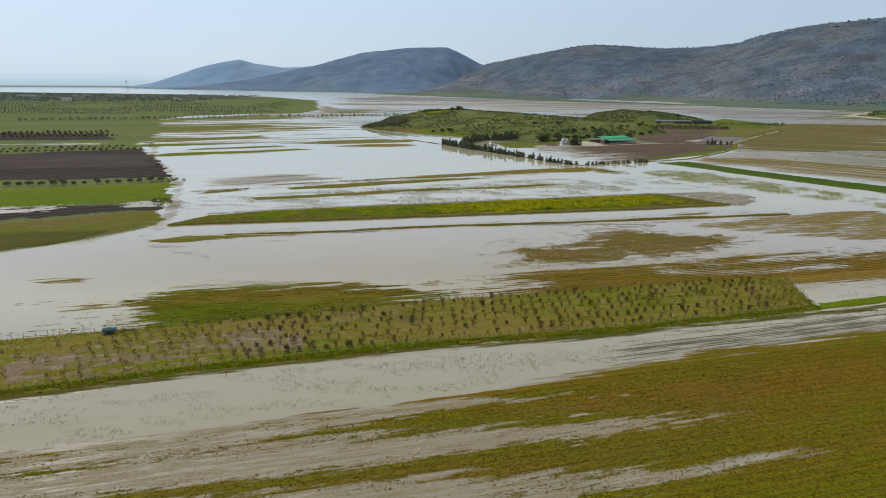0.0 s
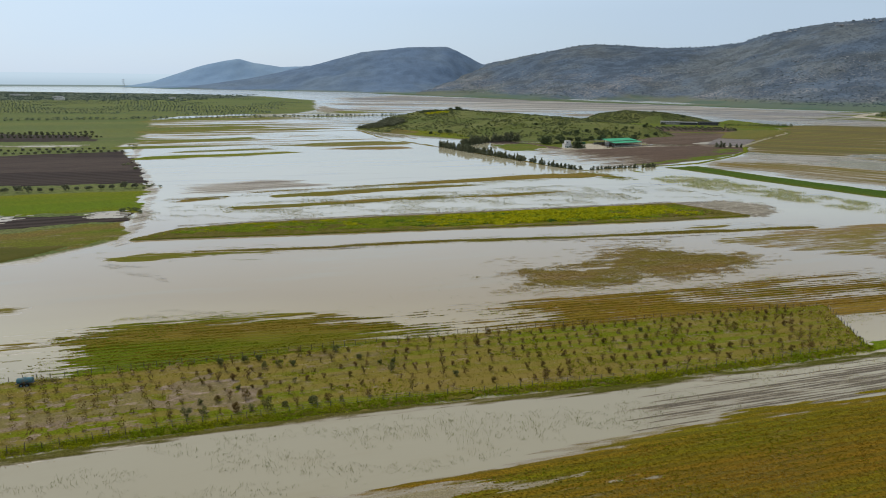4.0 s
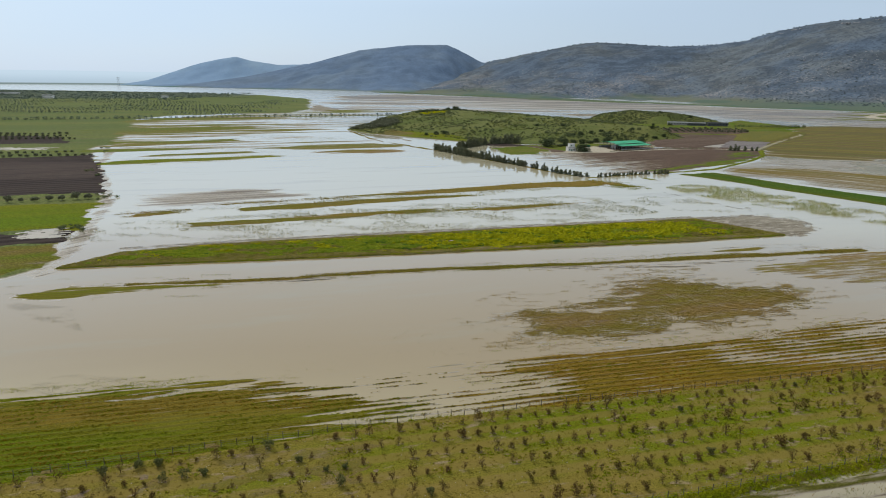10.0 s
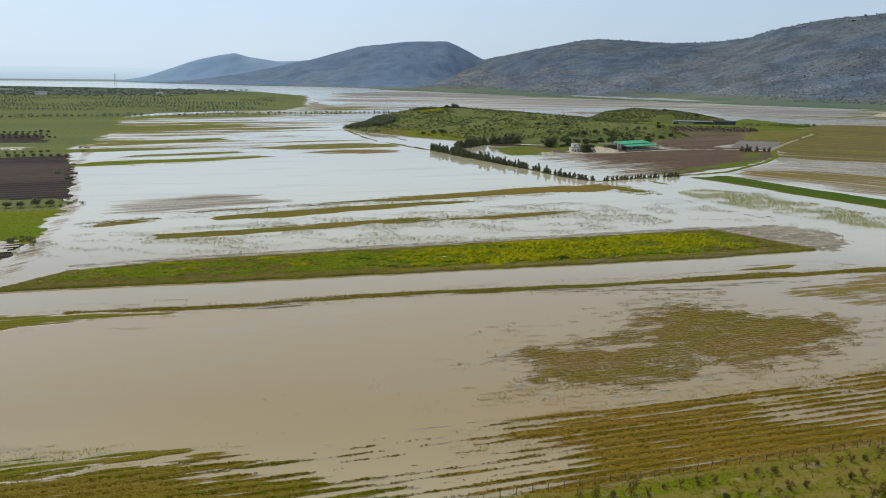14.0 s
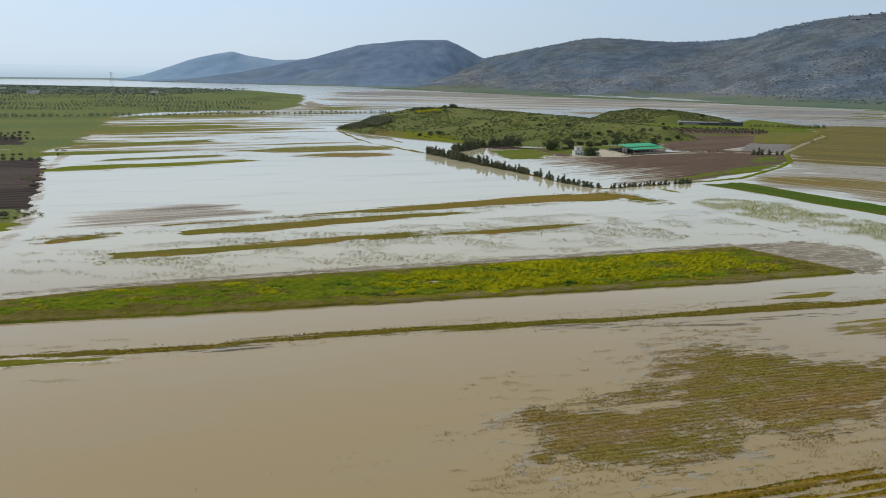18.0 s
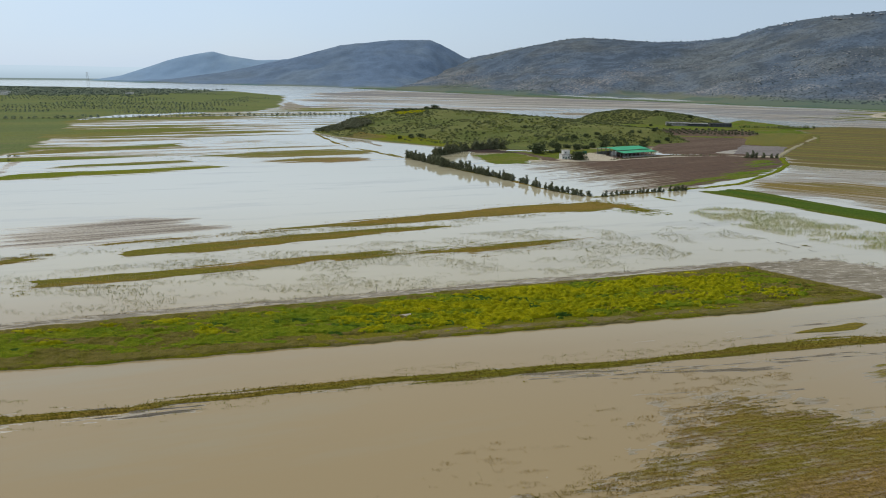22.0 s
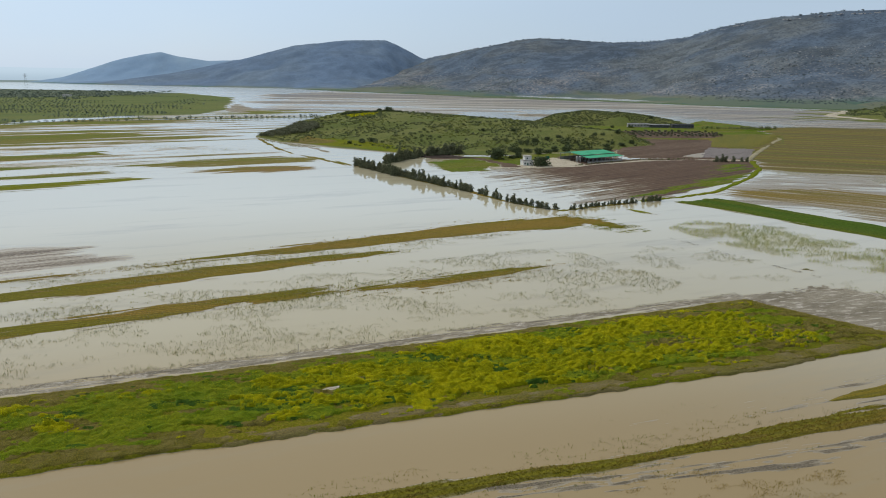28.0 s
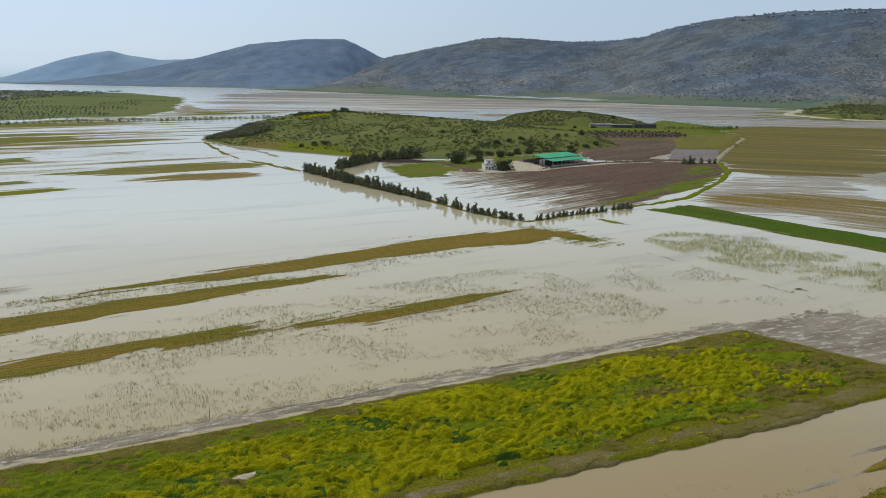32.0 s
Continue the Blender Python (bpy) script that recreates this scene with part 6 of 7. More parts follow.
# drowned patches where short growth just breaks the surface
DROWNED = plant_material("drowned_growth", (0.150, 0.165, 0.130), (0.190, 0.195, 0.150), 0.1)
for outline, seed in (([(-122, 266), (-100, 262), (-92, 250), (-86, 243), (-98, 248), (-112, 256)], 621), ([(-88, 211), (-76, 217), (-60, 215), (-44, 215), (-52, 209), (-70, 206), (-82, 207)], 625)):
    stalks("drowned_growth", outline, 1500, 0.16, DROWNED, "short drowned growth just breaking the water", seed, (6, 2, -0.05), 5, 0.35)

# drowned field ditch: clods and tufts in a broken line
DITCH = [(139, 486), (145, 475), (154, 453), (164, 435), (170, 424)]
stalks("ditch_tufts", ribbon(DITCH, 2.0), 420, 0.35, WRACK_STRAW, "dark tufts along a drowned ditch", 107, (4, 4, 0.05), 5, 0.3)
for outline, seed in (([(111, 527), (116, 521), (128, 503), (126, 501), (113, 517)], 171), ([(143, 546), (148, 545), (155, 532), (152, 530), (146, 538)], 172), ([(167, 434), (172, 436), (177, 431), (171, 430)], 173), ([(59, 380.5), (66, 383), (67, 382), (61, 379)], 174)):
    field("tuft_islet", outline, M_GREEN if seed < 173 else M_SEDGE, "low tuft of grass in the flood", "grass islet", angle=-55 if seed < 173 else 14, cells=(0.8, 0.35), rise=0.16, soft=1.6, rough=0.08, grain=(5, 1.5), seed=seed, speck=0.05)
lone = thing("marker_post", "lone wooden stake in the wrack line", "post", pose(1, 369.2, 0, 2, 3, 0))
part("stake", rod(bmesh.new(), (0, 0, -0.5), (0, 0, 1.9), 0.07, 0.055, 7), POST_WOOD, lone)
part("point", rod(bmesh.new(), (0, 0, 1.9), (0, 0, 2.0), 0.055, 0.01, 7), POST_WOOD, lone)

# ---------------------------------------------------------------- trees round the farm
def ground_at(x, y):
    return float(surface(np.array([x]), np.array([y]))[0])


ROW_TREES = [tree("row_tree", label, "tree", tall, wide, 0.03, n, 0.40, LEAF_EUCALYPT, 300 + k, 8, "trees of the field row", column=True)
             for k, (label, tall, wide, n) in enumerate((
                 ("slender dark tree of the row along the flooded field", 5.8, 4.2, 520), ("ragged dark-leaved tree on the narrow bank", 5.2, 4.8, 540),
                 ("dense bushy tree leaning over the flood water", 4.6, 5.4, 580), ("narrow upright tree on the field bank", 6.4, 3.4, 460)))]
places = []
LINE = [(0, 713), (35, 654), (65, 608), (86, 568), (97, 553), (110, 542)]
for k, (x, y, w) in enumerate(along(LINE, 2.3)):
    far = (y - 540) / 175
    if far < 0.62 and r3.random() < 0.24:
        continue
    places.append((x + r3.normal() * 0.6, y + r3.normal() * 0.6, max(ground_at(x, y), 0.0), (0.62 + 0.50 * far) * r3.uniform(0.8, 1.2)))
for x, y, w in along([(113, 543), (131, 553), (152, 562), (172, 570)], 2.2):
    if r3.random() < 0.85:
        places.append((x + r3.normal() * 0.4, y + r3.normal() * 0.4, max(ground_at(x, y), 0.0), r3.uniform(0.32, 0.6)))
for x, y, w in along([(20, 728), (30, 742), (46, 770), (74, 790)], 2.6):
    places.append((x + r3.normal() * 1.5, y + r3.normal() * 1.5, max(ground_at(x, y), 0.0), r3.uniform(0.9, 1.5)))
places += [(135, 711, 0.3, 1.1), (139, 713, 0.3, 1.25), (72, 786, 0.2, 1.8), (78, 792, 0.3, 1.9), (84, 792, 0.3, 1.5), (288, 741, 0.2, 0.95), (292, 741, 0.2, 1.1), (296, 742, 0.2, 0.9), (302, 741, 0.2, 0.8), (309, 741, 0.2, 0.75), (314, 742, 0.2, 0.7)]
plant_out(ROW_TREES, places, r3, 0.9, 1.1)

BROAD = [tree("broad_tree", label, "tree", tall, wide, 0.02, n, 0.5, LEAF_DARK, 320 + k, 9, "broad evergreen trees")
         for k, (label, tall, wide, n) in enumerate((
             ("broad dark evergreen tree with a dense crown", 7.2, 10.5, 1000), ("low spreading evergreen tree on the knoll's foot", 4.4, 9.5, 850), ("tall dark carob tree with an uneven crown", 6.0, 8.5, 800)))]
FARM_TREES = [(138, 713, 0.3, 1.25), (111, 754, 0.5, 1.2), (123, 758, 0.6, 0.7), (130, 764, 0.8, 0.75), (152, 790, None, 0.9), (163, 800, None, 0.8), (172, 812, None, 0.9), (183, 815, None, 0.7), (146, 806, None, 0.9), (136, 800, None, 0.7), (208, 800, None, 0.8), (218, 806, None, 0.7), (228, 838, None, 0.75)]
KNOLL_TREES = [(-2, 873, None, 0.8), (8, 876, None, 0.95), (-14, 868, None, 0.65), (-8, 1090, None, 0.5), (12, 1098, None, 0.6), (24, 1098, None, 0.9), (-20, 1085, None, 0.45), (246, 848, None, 0.7), (260, 860, None, 0.6), (252, 880, None, 0.6), (300, 1050, None, 0.6), (318, 1095, None, 0.6), (395, 1160, None, 0.8), (345, 1100, None, 0.7), (405, 1120, None, 0.9), (418, 1125, None, 0.8), (356, 1190, None, 0.5), (150, 900, None, 0.6), (120, 905, None, 0.6), (190, 870, None, 0.7), (176, 860, None, 0.65), (162, 850, None, 0.6)]
places = FARM_TREES + KNOLL_TREES
plant_out(BROAD, [(x, y, max(ground_at(x, y) - 0.1, 0.0), s) for x, y, z, s in places], r3, 0.85, 1.1)

OLIVES = [tree("olive_tree", label, "tree", tall, wide, 0.25, n, 0.40, LEAF_OLIVE, 340 + k, 7, "olive trees in rows")
          for k, (label, tall, wide, n) in enumerate((("round grey-green olive tree in a field row", 4.2, 4.4, 360), ("low olive tree with a spreading crown", 3.6, 4.6, 340), ("small grey olive tree beside ploughed ground", 3.4, 3.6, 260)))]
places = []
for line, gap, size in (([(-470, 322), (-272, 408), (-231, 415), (-180, 436)], 6.3, 0.85), ([(-600, 490), (-384, 592), (-282, 630)], 5.6, 0.7), ([(-640, 650), (-477, 740), (-366, 772)], 5.6, 0.8),
                        ([(-600, 520), (-400, 614), (-305, 655)], 5.8, 0.65), ([(-640, 690), (-470, 775), (-390, 800)], 5.6, 0.8), ([(-640, 722), (-470, 806), (-410, 828)], 5.6, 0.75)):
    for x, y, w in along(line, gap):
        if True:
            places.append((x + r3.normal() * 0.35, y + r3.normal() * 0.35, ground_at(x, y), size * r3.uniform(0.85, 1.15)))
field("olive_terrace", [(262, 1030), (330, 1040), (425, 1020), (400, 950), (350, 935), (292, 945)], M_CLAY, "grey-brown soil of a terraced olive plot", angle=-18, cells=(2.4, 1.2), rise=0.6, base=0.9, soft=5, seed=150, floor=0.5)
for k in range(5):
    for x, y, w in along([(272 + 5 * k, 1030 - 18 * k), (418 - 5 * k, 1012 - 15 * k)], 8):
        places.append((x, y, max(ground_at(x, y), 0), 0.8))
plant_out(OLIVES, [p for p in places if p[2] > -0.3], r3, 0.9, 1.1)

joined_trees("track_bushes", [(x + r3.normal() * 2.0, y + r3.normal() * 2.5, max(ground_at(x, y), 0.0)) for x, y in ((-180, 446), (-176, 440), (-186, 450), (-154, 366), (-158, 362), (-150, 360), (-236, 540), (-222, 520), (-290, 668), (-300, 690)) for _ in range(4)], 1.0, 2.4, 40, 0.3, LEAF_SCRUB, "dark bushes at the plot corners by the flooded track", "bushes", 435)

# scrub over the knolls
LEAF_HERB = plant_material("olive_green_herbs", (0.155, 0.185, 0.046), (0.205, 0.210, 0.070), 0.05)

def bushes(shore, height, n, seed, tall, wide, mat, label, patch=40.0, level=0.0, leaves=20, size=0.47):
    q = scatter(shore, n, seed)
    v = fbm(q[:, 0] / patch, q[:, 1] / patch, seed + 1, 4)
    q = q[step((v - level + 0.2) / 0.4) > np.random.default_rng(seed + 3).random(len(q))]
    z = height(q[:, 0], q[:, 1])
    q, z = q[z > 0.4], z[z > 0.4]
    return joined_trees("scrub", np.column_stack([q, z - 0.25]), tall, wide, leaves, size, mat, label, "scrub", seed + 2)


bushes(KNOLL_SHORE, knoll_z, 8000, 401, 1.1, 2.2, LEAF_SCRUB, "dark green scrub scattered over the knoll", 42, 0.05)
bushes(KNOLL_SHORE, knoll_z, 9000, 405, 0.8, 2.2, LEAF_HERB, "pale green herbs and low bushes over the knoll", 30, 0.1, 15, 0.46)
bushes(KNOLL_SHORE, knoll_z, 700, 409, 2.2, 4.0, LEAF_SCRUB, "larger dark bushes on the knoll", 60, 0.1, 60, 0.5)
bushes(KNOLL_2_SHORE, knoll2_z, 4500, 413, 1.4, 3.0, LEAF_SCRUB, "grey-green scrub covering the far knoll", 50, -0.15)
FOOT_SCRUB = [(98, 774), (128, 772), (158, 796), (206, 812), (236, 846), (250, 872), (206, 880), (150, 848), (112, 806)]
bushes(FOOT_SCRUB, knoll_z, 420, 425, 2.6, 3.8, LEAF_DARK, "dark bushes crowding the knoll's foot by the farm", 25, 0.0, 46, 0.42)
SUMMIT = [(-36, 1062), (-10, 1078), (26, 1086), (44, 1100), (20, 1112), (-30, 1092)]
bushes(SUMMIT, knoll_z, 150, 429, 2.2, 4.2, LEAF_DARK, "dark grove on the knoll's summit", 30, -0.3, 46, 0.5)
GROVE = [(-118, 957), (-90, 930), (-66, 930), (-52, 965), (-62, 1005), (-92, 1000)]
bushes(GROVE, knoll_z, 420, 417, 3.2, 4.6, LEAF_OLIVE, "grey olive grove on the knoll's low end", 60, -0.9, 60, 0.5)
q = scatter([(-30, 1060), (-5, 1078), (12, 1072), (6, 1050), (-20, 1040)], 420, 421)
z = knoll_z(q[:, 0], q[:, 1])
c, s = puffs(np.column_stack([q, z]), 2.2, 0.8, 18, 0.35, 422)
stuff("mustard_patch", leaf_mesh("mustard_patch", c, s, FLOWER, faces=FACING), "yellow mustard patch below the summit trees", "flowers")
def knoll_cover(x, y):
    return np.maximum(knoll_z(x, y), 0.35)


field("knoll_foot_crop", [(-62, 888), (-36, 908), (2, 880), (44, 838), (58, 806), (30, 806), (-6, 836), (-42, 864)], M_GREEN, "green crop strip at the knoll's foot", angle=-40, cells=(2.4, 1.4), rise=0.30, base=-0.1, soft=5, rough=0.05, seed=141, tilt=knoll_cover, floor=0.2)
field("knoll_foot_fallow", [(-74, 896), (-58, 912), (-32, 896), (-20, 872), (-46, 872)], M_STRIP, "fallow brown strip at the knoll's foot", angle=-40, cells=(2.4, 1.4), rise=0.35, base=-0.05, soft=5, rough=0.05, seed=140, tilt=knoll_cover, floor=0.2)
field("causeway", ribbon([(-115, 940), (-81, 847), (-56, 788), (-35, 763), (-21, 740), (-4, 716)], [5, 5, 6, 7, 5, 4]), M_BAND, "half-drowned green causeway from the knoll to the tree row", "causeway", angle=-64, cells=(1.6, 0.8), rise=0.22, base=0.02, soft=2.2, rough=0.14, grain=(12, 2), seed=89, speck=0.06)
field("causeway", ribbon([(-98, 930), (-72, 880), (-42, 831), (-27, 802)], [4, 4, 5, 4]), M_WRACK, "pale drowned track beside the knoll", "track", angle=-62, cells=(1.6, 0.8), rise=0.10, base=0.02, soft=2.2, rough=0.08, grain=(12, 2), seed=90)
field("rubble_islet", [(232, 1392), (268, 1420), (318, 1400), (300, 1374), (258, 1372)], M_WRACK, "grey rubble heap standing in the flood", "rubble", angle=5, cells=(3, 1.6), rise=1.6, base=0.1, soft=12, rough=0.5, grain=(10, 5), seed=159)
field("knoll_foot_clay", [(30, 780), (62, 758), (96, 760), (60, 790), (36, 800)], M_PLOUGH, "dark bare soil at the knoll's foot", angle=-30, cells=(2, 1), rise=0.4, base=0.2, soft=5, seed=142)
field("farm_yard", [(118, 716), (124, 704), (160, 712), (176, 722), (170, 752), (160, 768), (146, 756), (132, 742)], M_TRACK, "pale gravel yard beside the cattle shed", "yard", angle=30, cells=(1.5, 0.9), rise=0.35, base=0.25, soft=2.5, seed=143)
field("farm_road", ribbon([(96, 706), (118, 702), (164, 711), (191, 727), (229, 745), (279, 754), (318, 750)], [3, 4, 5, 4, 4, 4, 4]), M_TRACK, "pale dirt road past the cattle shed", "dirt road", angle=20, cells=(1.4, 0.7), rise=0.35, base=0.3, soft=1.5, seed=144)
field("farm_pad", [(168, 722), (178, 721), (220, 744), (214, 764), (198, 790), (160, 770)], M_CLAY, "bare trampled ground under the cattle shed", "yard", angle=30, cells=(2, 1), rise=0.3, base=0.25, soft=3, seed=145)
field("farm_green", [(420, 1060), (470, 1050), (540, 1090), (520, 1120), (440, 1100)], M_PADDOCK, "green field beside the far farm", angle=10, cells=(3, 1.6), rise=1.0, base=0.9, soft=6, seed=146, floor=0.3)
field("farm_green", [(450, 1125), (470, 1190), (512, 1250), (528, 1146), (490, 1072)], M_PADDOCK, "green field sloping up behind the far sheds", angle=40, cells=(3, 1.6), rise=1.0, base=0.9, soft=6, seed=155, floor=0.3)

# ---------------------------------------------------------------- farm buildings
ROOF_GREEN = worn_material("green_sheet_roofing", (0.040, 0.290, 0.155), (0.060, 0.330, 0.190), 0.4, 0.45, 0.1)
STEEL = worn_material("galvanised_steel", (0.33, 0.34, 0.34), (0.22, 0.22, 0.21), 1.0, 0.5, 0.6)
WHITEWASH = worn_material("whitewashed_wall", (0.72, 0.71, 0.68), (0.55, 0.53, 0.49), 0.8, 0.85)
CONCRETE = worn_material("grey_concrete", (0.36, 0.35, 0.33), (0.27, 0.26, 0.24), 0.8, 0.9)
GLASS_DARK = worn_material("dark_window_glass", (0.02, 0.025, 0.03), (0.03, 0.035, 0.04), 1, 0.1)
GREEN_PAINT = worn_material("green_painted_metal", (0.02, 0.12, 0.07), (0.03, 0.10, 0.06), 1, 0.5)
DARK_SHED = worn_material("dark_corrugated_wall", (0.10, 0.105, 0.11), (0.07, 0.07, 0.075), 1, 0.6)
PALE_ROOF = worn_material("weathered_pale_roof", (0.42, 0.43, 0.44), (0.30, 0.30, 0.30), 0.6, 0.6)


def cattle_shed(m):
    """Open shed, 39 m by 31 m: steel posts, a low front roof and a higher back roof of green sheets."""
    ob = thing("cattle_shed", "open-sided cattle shed with a bright green sheet roof", "shed", m)
    wide, deep, seam = 39.0, 31.0, 8.0
    panels = 13
    step_x = wide / panels

    def sheet(y0, z0, y1, z1):
        bm = bmesh.new()
        ridges = 6
        top, low = [], []
        for k in range(ridges * 2 + 1):
            x = step_x * k / (ridges * 2)
            up = 0.05 if k % 2 else 0.0
            top.append((bm.verts.new((x, y0, z0 + up)), bm.verts.new((x, y1, z1 + up))))
            low.append((bm.verts.new((x, y0, z0 + up - 0.08)), bm.verts.new((x, y1, z1 + up - 0.08))))
        for a, b in zip(top, top[1:]):
            bm.faces.new((a[0], b[0], b[1], a[1]))
        for a, b in zip(low, low[1:]):
            bm.faces.new((a[0], a[1], b[1], b[0]))
        for a, b in ((top[0], low[0]), (top[-1], low[-1])):
            bm.faces.new((a[0], a[1], b[1], b[0]))
        return bm
    for name, args in (("roof_front", (-1.0, 4.0, seam, 4.9)), ("roof_back", (seam - 0.6, 5.5, 20.0, 6.8)), ("roof_rear", (19.8, 6.8, deep, 5.4))):
        holder = part(name, boxed(0, wide, args[0] + 0.3, args[0] + 0.5, args[1] - 0.35, args[1] - 0.1), STEEL, ob)
        me = None
        for k in range(panels):
            piece = part("roof_panel", me or sheet(*args), ROOF_GREEN, holder)
            me = me or piece.data
            piece.location = (k * step_x, 0, 0)
    post_me = None
    for x in np.linspace(0.4, wide - 0.4, 9):
        for y, z in ((0.2, 3.9), (seam, 5.4), (20.0, 6.6), (deep - 0.4, 5.3)):
            p = part("post", post_me or boxed(-0.13, 0.13, -0.13, 0.13, 0, 1), STEEL, ob)
            post_me = post_me or p.data
            p.location, p.scale = (x, y, -0.3), (1, 1, z + 0.3)
    for y, z in ((0.2, 3.8), (seam, 4.7), (20.0, 6.5), (deep - 0.4, 5.2)):
        part("beam", boxed(0.1, wide - 0.1, y - 0.1, y + 0.1, z - 0.3, z), STEEL, ob)
    part("feed_wall", boxed(0.0, wide, -0.5, -0.25, -0.3, 1.05, bevel=0.03), CONCRETE, ob, "low grey concrete feed wall")
    for x in np.linspace(1, wide - 1, 14):
        part("rail_post", boxed(x - 0.06, x + 0.06, 1.4, 1.52, -0.3, 1.5), STEEL, ob)
    for z in (0.6, 1.0, 1.4):
        part("rail", boxed(0.5, wide - 0.5, 1.43, 1.49, z - 0.04, z + 0.04), STEEL, ob)
    part("back_wall", boxed(0, wide, deep - 0.3, deep, -0.3, 2.2), CONCRETE, ob)
    return ob


cattle_shed(pose(177.5, 727.5, 0.45, 0, 0, 30))


def silo(m):
    ob = thing("feed_silo", "grey steel feed silo on legs beside the shed", "silo", m, "feed silos")
    part("drum", rod(bmesh.new(), (0, 0, 1.9), (0, 0, 4.6), 0.95, 0.95, 20), STEEL, ob)
    part("hopper", rod(bmesh.new(), (0, 0, 0.7), (0, 0, 1.9), 0.15, 0.95, 20), STEEL, ob)
    part("cap", rod(bmesh.new(), (0, 0, 4.6), (0, 0, 5.2), 0.98, 0.2, 20), STEEL, ob)
    for k in range(4):
        w = math.pi / 4 + k * math.pi / 2
        part("leg", rod(bmesh.new(), (math.cos(w), math.sin(w), -0.3), (0.92 * math.cos(w), 0.92 * math.sin(w), 2.4), 0.07), STEEL, ob)
    return ob


first_silo = silo(pose(169.3, 729.5, 0.5))
copy_thing(first_silo, pose(172.0, 730.9, 0.5))


def farmhouse(m):
    """Small whitewashed house with a flat roof and an upper room."""
    ob = thing("farmhouse", "small whitewashed flat-roofed house with an upper room", "house", m)
    part("wall", boxed(0, 7.5, 0, 7.0, -0.4, 3.6, bevel=0.04), WHITEWASH, ob)
    part("parapet", boxed(-0.15, 7.65, -0.15, 7.15, 3.6, 3.95, bevel=0.04), CONCRETE, ob)
    part("upper_wall", boxed(1.6, 6.9, 1.8, 6.6, 3.95, 6.7, bevel=0.04), WHITEWASH, ob)
    part("roof", boxed(1.3, 7.2, 1.5, 6.9, 6.7, 6.95, bevel=0.03), CONCRETE, ob)
    for x, z, y in ((1.4, 1.6, 0.0), (5.6, 1.6, 0.0), (3.6, 5.2, 1.8)):
        w = part("window", boxed(x - 0.55, x + 0.55, y - 0.06, y + 0.04, z - 0.55, z + 0.55), GREEN_PAINT, ob, "green framed window")
        part("pane", boxed(x - 0.45, x + 0.45, y - 0.075, y - 0.05, z - 0.45, z + 0.45), GLASS_DARK, w)
        part("sill", boxed(x - 0.65, x + 0.65, y - 0.16, y - 0.0, z - 0.66, z - 0.56), CONCRETE, w)
    d = part("door", boxed(3.0, 4.0, -0.06, 0.03, -0.3, 2.05), GREEN_PAINT, ob, "green metal door")
    part("handle", boxed(3.86, 3.92, -0.11, -0.06, 0.9, 1.05), STEEL, d)
    return ob


farmhouse(pose(124.0, 713.5, 0.4, 0, 0, 8))


def skip(m):
    ob = thing("feed_container", "green painted metal container in the farm yard", "container", m)
    part("body", boxed(0, 3.2, 0, 2.0, 0.25, 2.3, bevel=0.05), GREEN_PAINT, ob)
    part("lid", boxed(-0.05, 3.25, -0.05, 2.05, 2.3, 2.42, bevel=0.03), GREEN_PAINT, ob)
    for x in (0.2, 2.8):
        part("skid", boxed(x, x + 0.2, 0, 2.0, 0.0, 0.25), STEEL, ob)
    return ob


skip(pose(150.5, 752.0, 0.5, 0, 0, 30))


def long_shed(m, length, deep, eave, label, roof, wall):
    ob = thing("farm_shed", label, "shed", m, "far farm sheds")
    part("wall", boxed(0, length, 0, deep, -1.5, eave), wall, ob)
    bm = bmesh.new()
    ridge = eave + deep * 0.14
    v = [bm.verts.new(c) for c in ((-0.6, -0.6, eave), (length + 0.6, -0.6, eave), (length + 0.6, deep / 2, ridge), (-0.6, deep / 2, ridge), (length + 0.6, deep + 0.6, eave), (-0.6, deep + 0.6, eave))]
    bm.faces.new((v[0], v[1], v[2], v[3]))
    bm.faces.new((v[3], v[2], v[4], v[5]))
    bmesh.ops.solidify(bm, geom=bm.faces[:], thickness=0.15)
    part("roof", bm, roof, ob)
    n = int(length // 4)
    me = None
    for k in range(n):
        w = part("window", me or boxed(-0.8, 0.8, -0.08, 0.04, -0.5, 0.5), GLASS_DARK, ob)
        me = me or w.data
        w.location = (2 + k * length / n, 0, eave - 1.3)
    return ob


for (x, y), length, deep, eave, turn, label, roof, wall in (
        ((345, 1112), 28, 9, 3.4, -12, "long low farm shed with a pale weathered roof", PALE_ROOF, CONCRETE),
        ((372, 1104), 26, 8, 3.2, -10, "long low farm shed with a pale roof and dark wall", PALE_ROOF, DARK_SHED),
        ((400, 1096), 28, 9, 3.8, -8, "dark-walled farm shed beside the green field", DARK_SHED, DARK_SHED)):
    long_shed(pose(x, y, ground_at(x, y) + 0.4, 0, 0, turn), length, deep, eave, label, roof, wall)

joined_trees("hedge", [(x + r3.normal() * 0.8, y + r3.normal() * 0.8, max(ground_at(x, y), 0.0)) for x, y, w in along([(430, 1072), (480, 1068), (545, 1094)], 2.6)], 3.6, 3.2, 46, 0.45, LEAF_SCRUB, "dark hedge running out from the far farm", "hedge", 431)
verge = [(x + r3.normal() * 0.6, y + 1.5 + r3.normal() * 0.6) for x, y, w in along([(164, 711), (191, 727), (229, 745), (275, 754)], 2.4)]
joined_trees("roadside_bushes", [(x, y + 2, max(ground_at(x, y), 0.2)) for x, y in verge], 1.0, 1.4, 24, 0.3, LEAF_SCRUB, "low bushes lining the farm road", "bushes", 433)

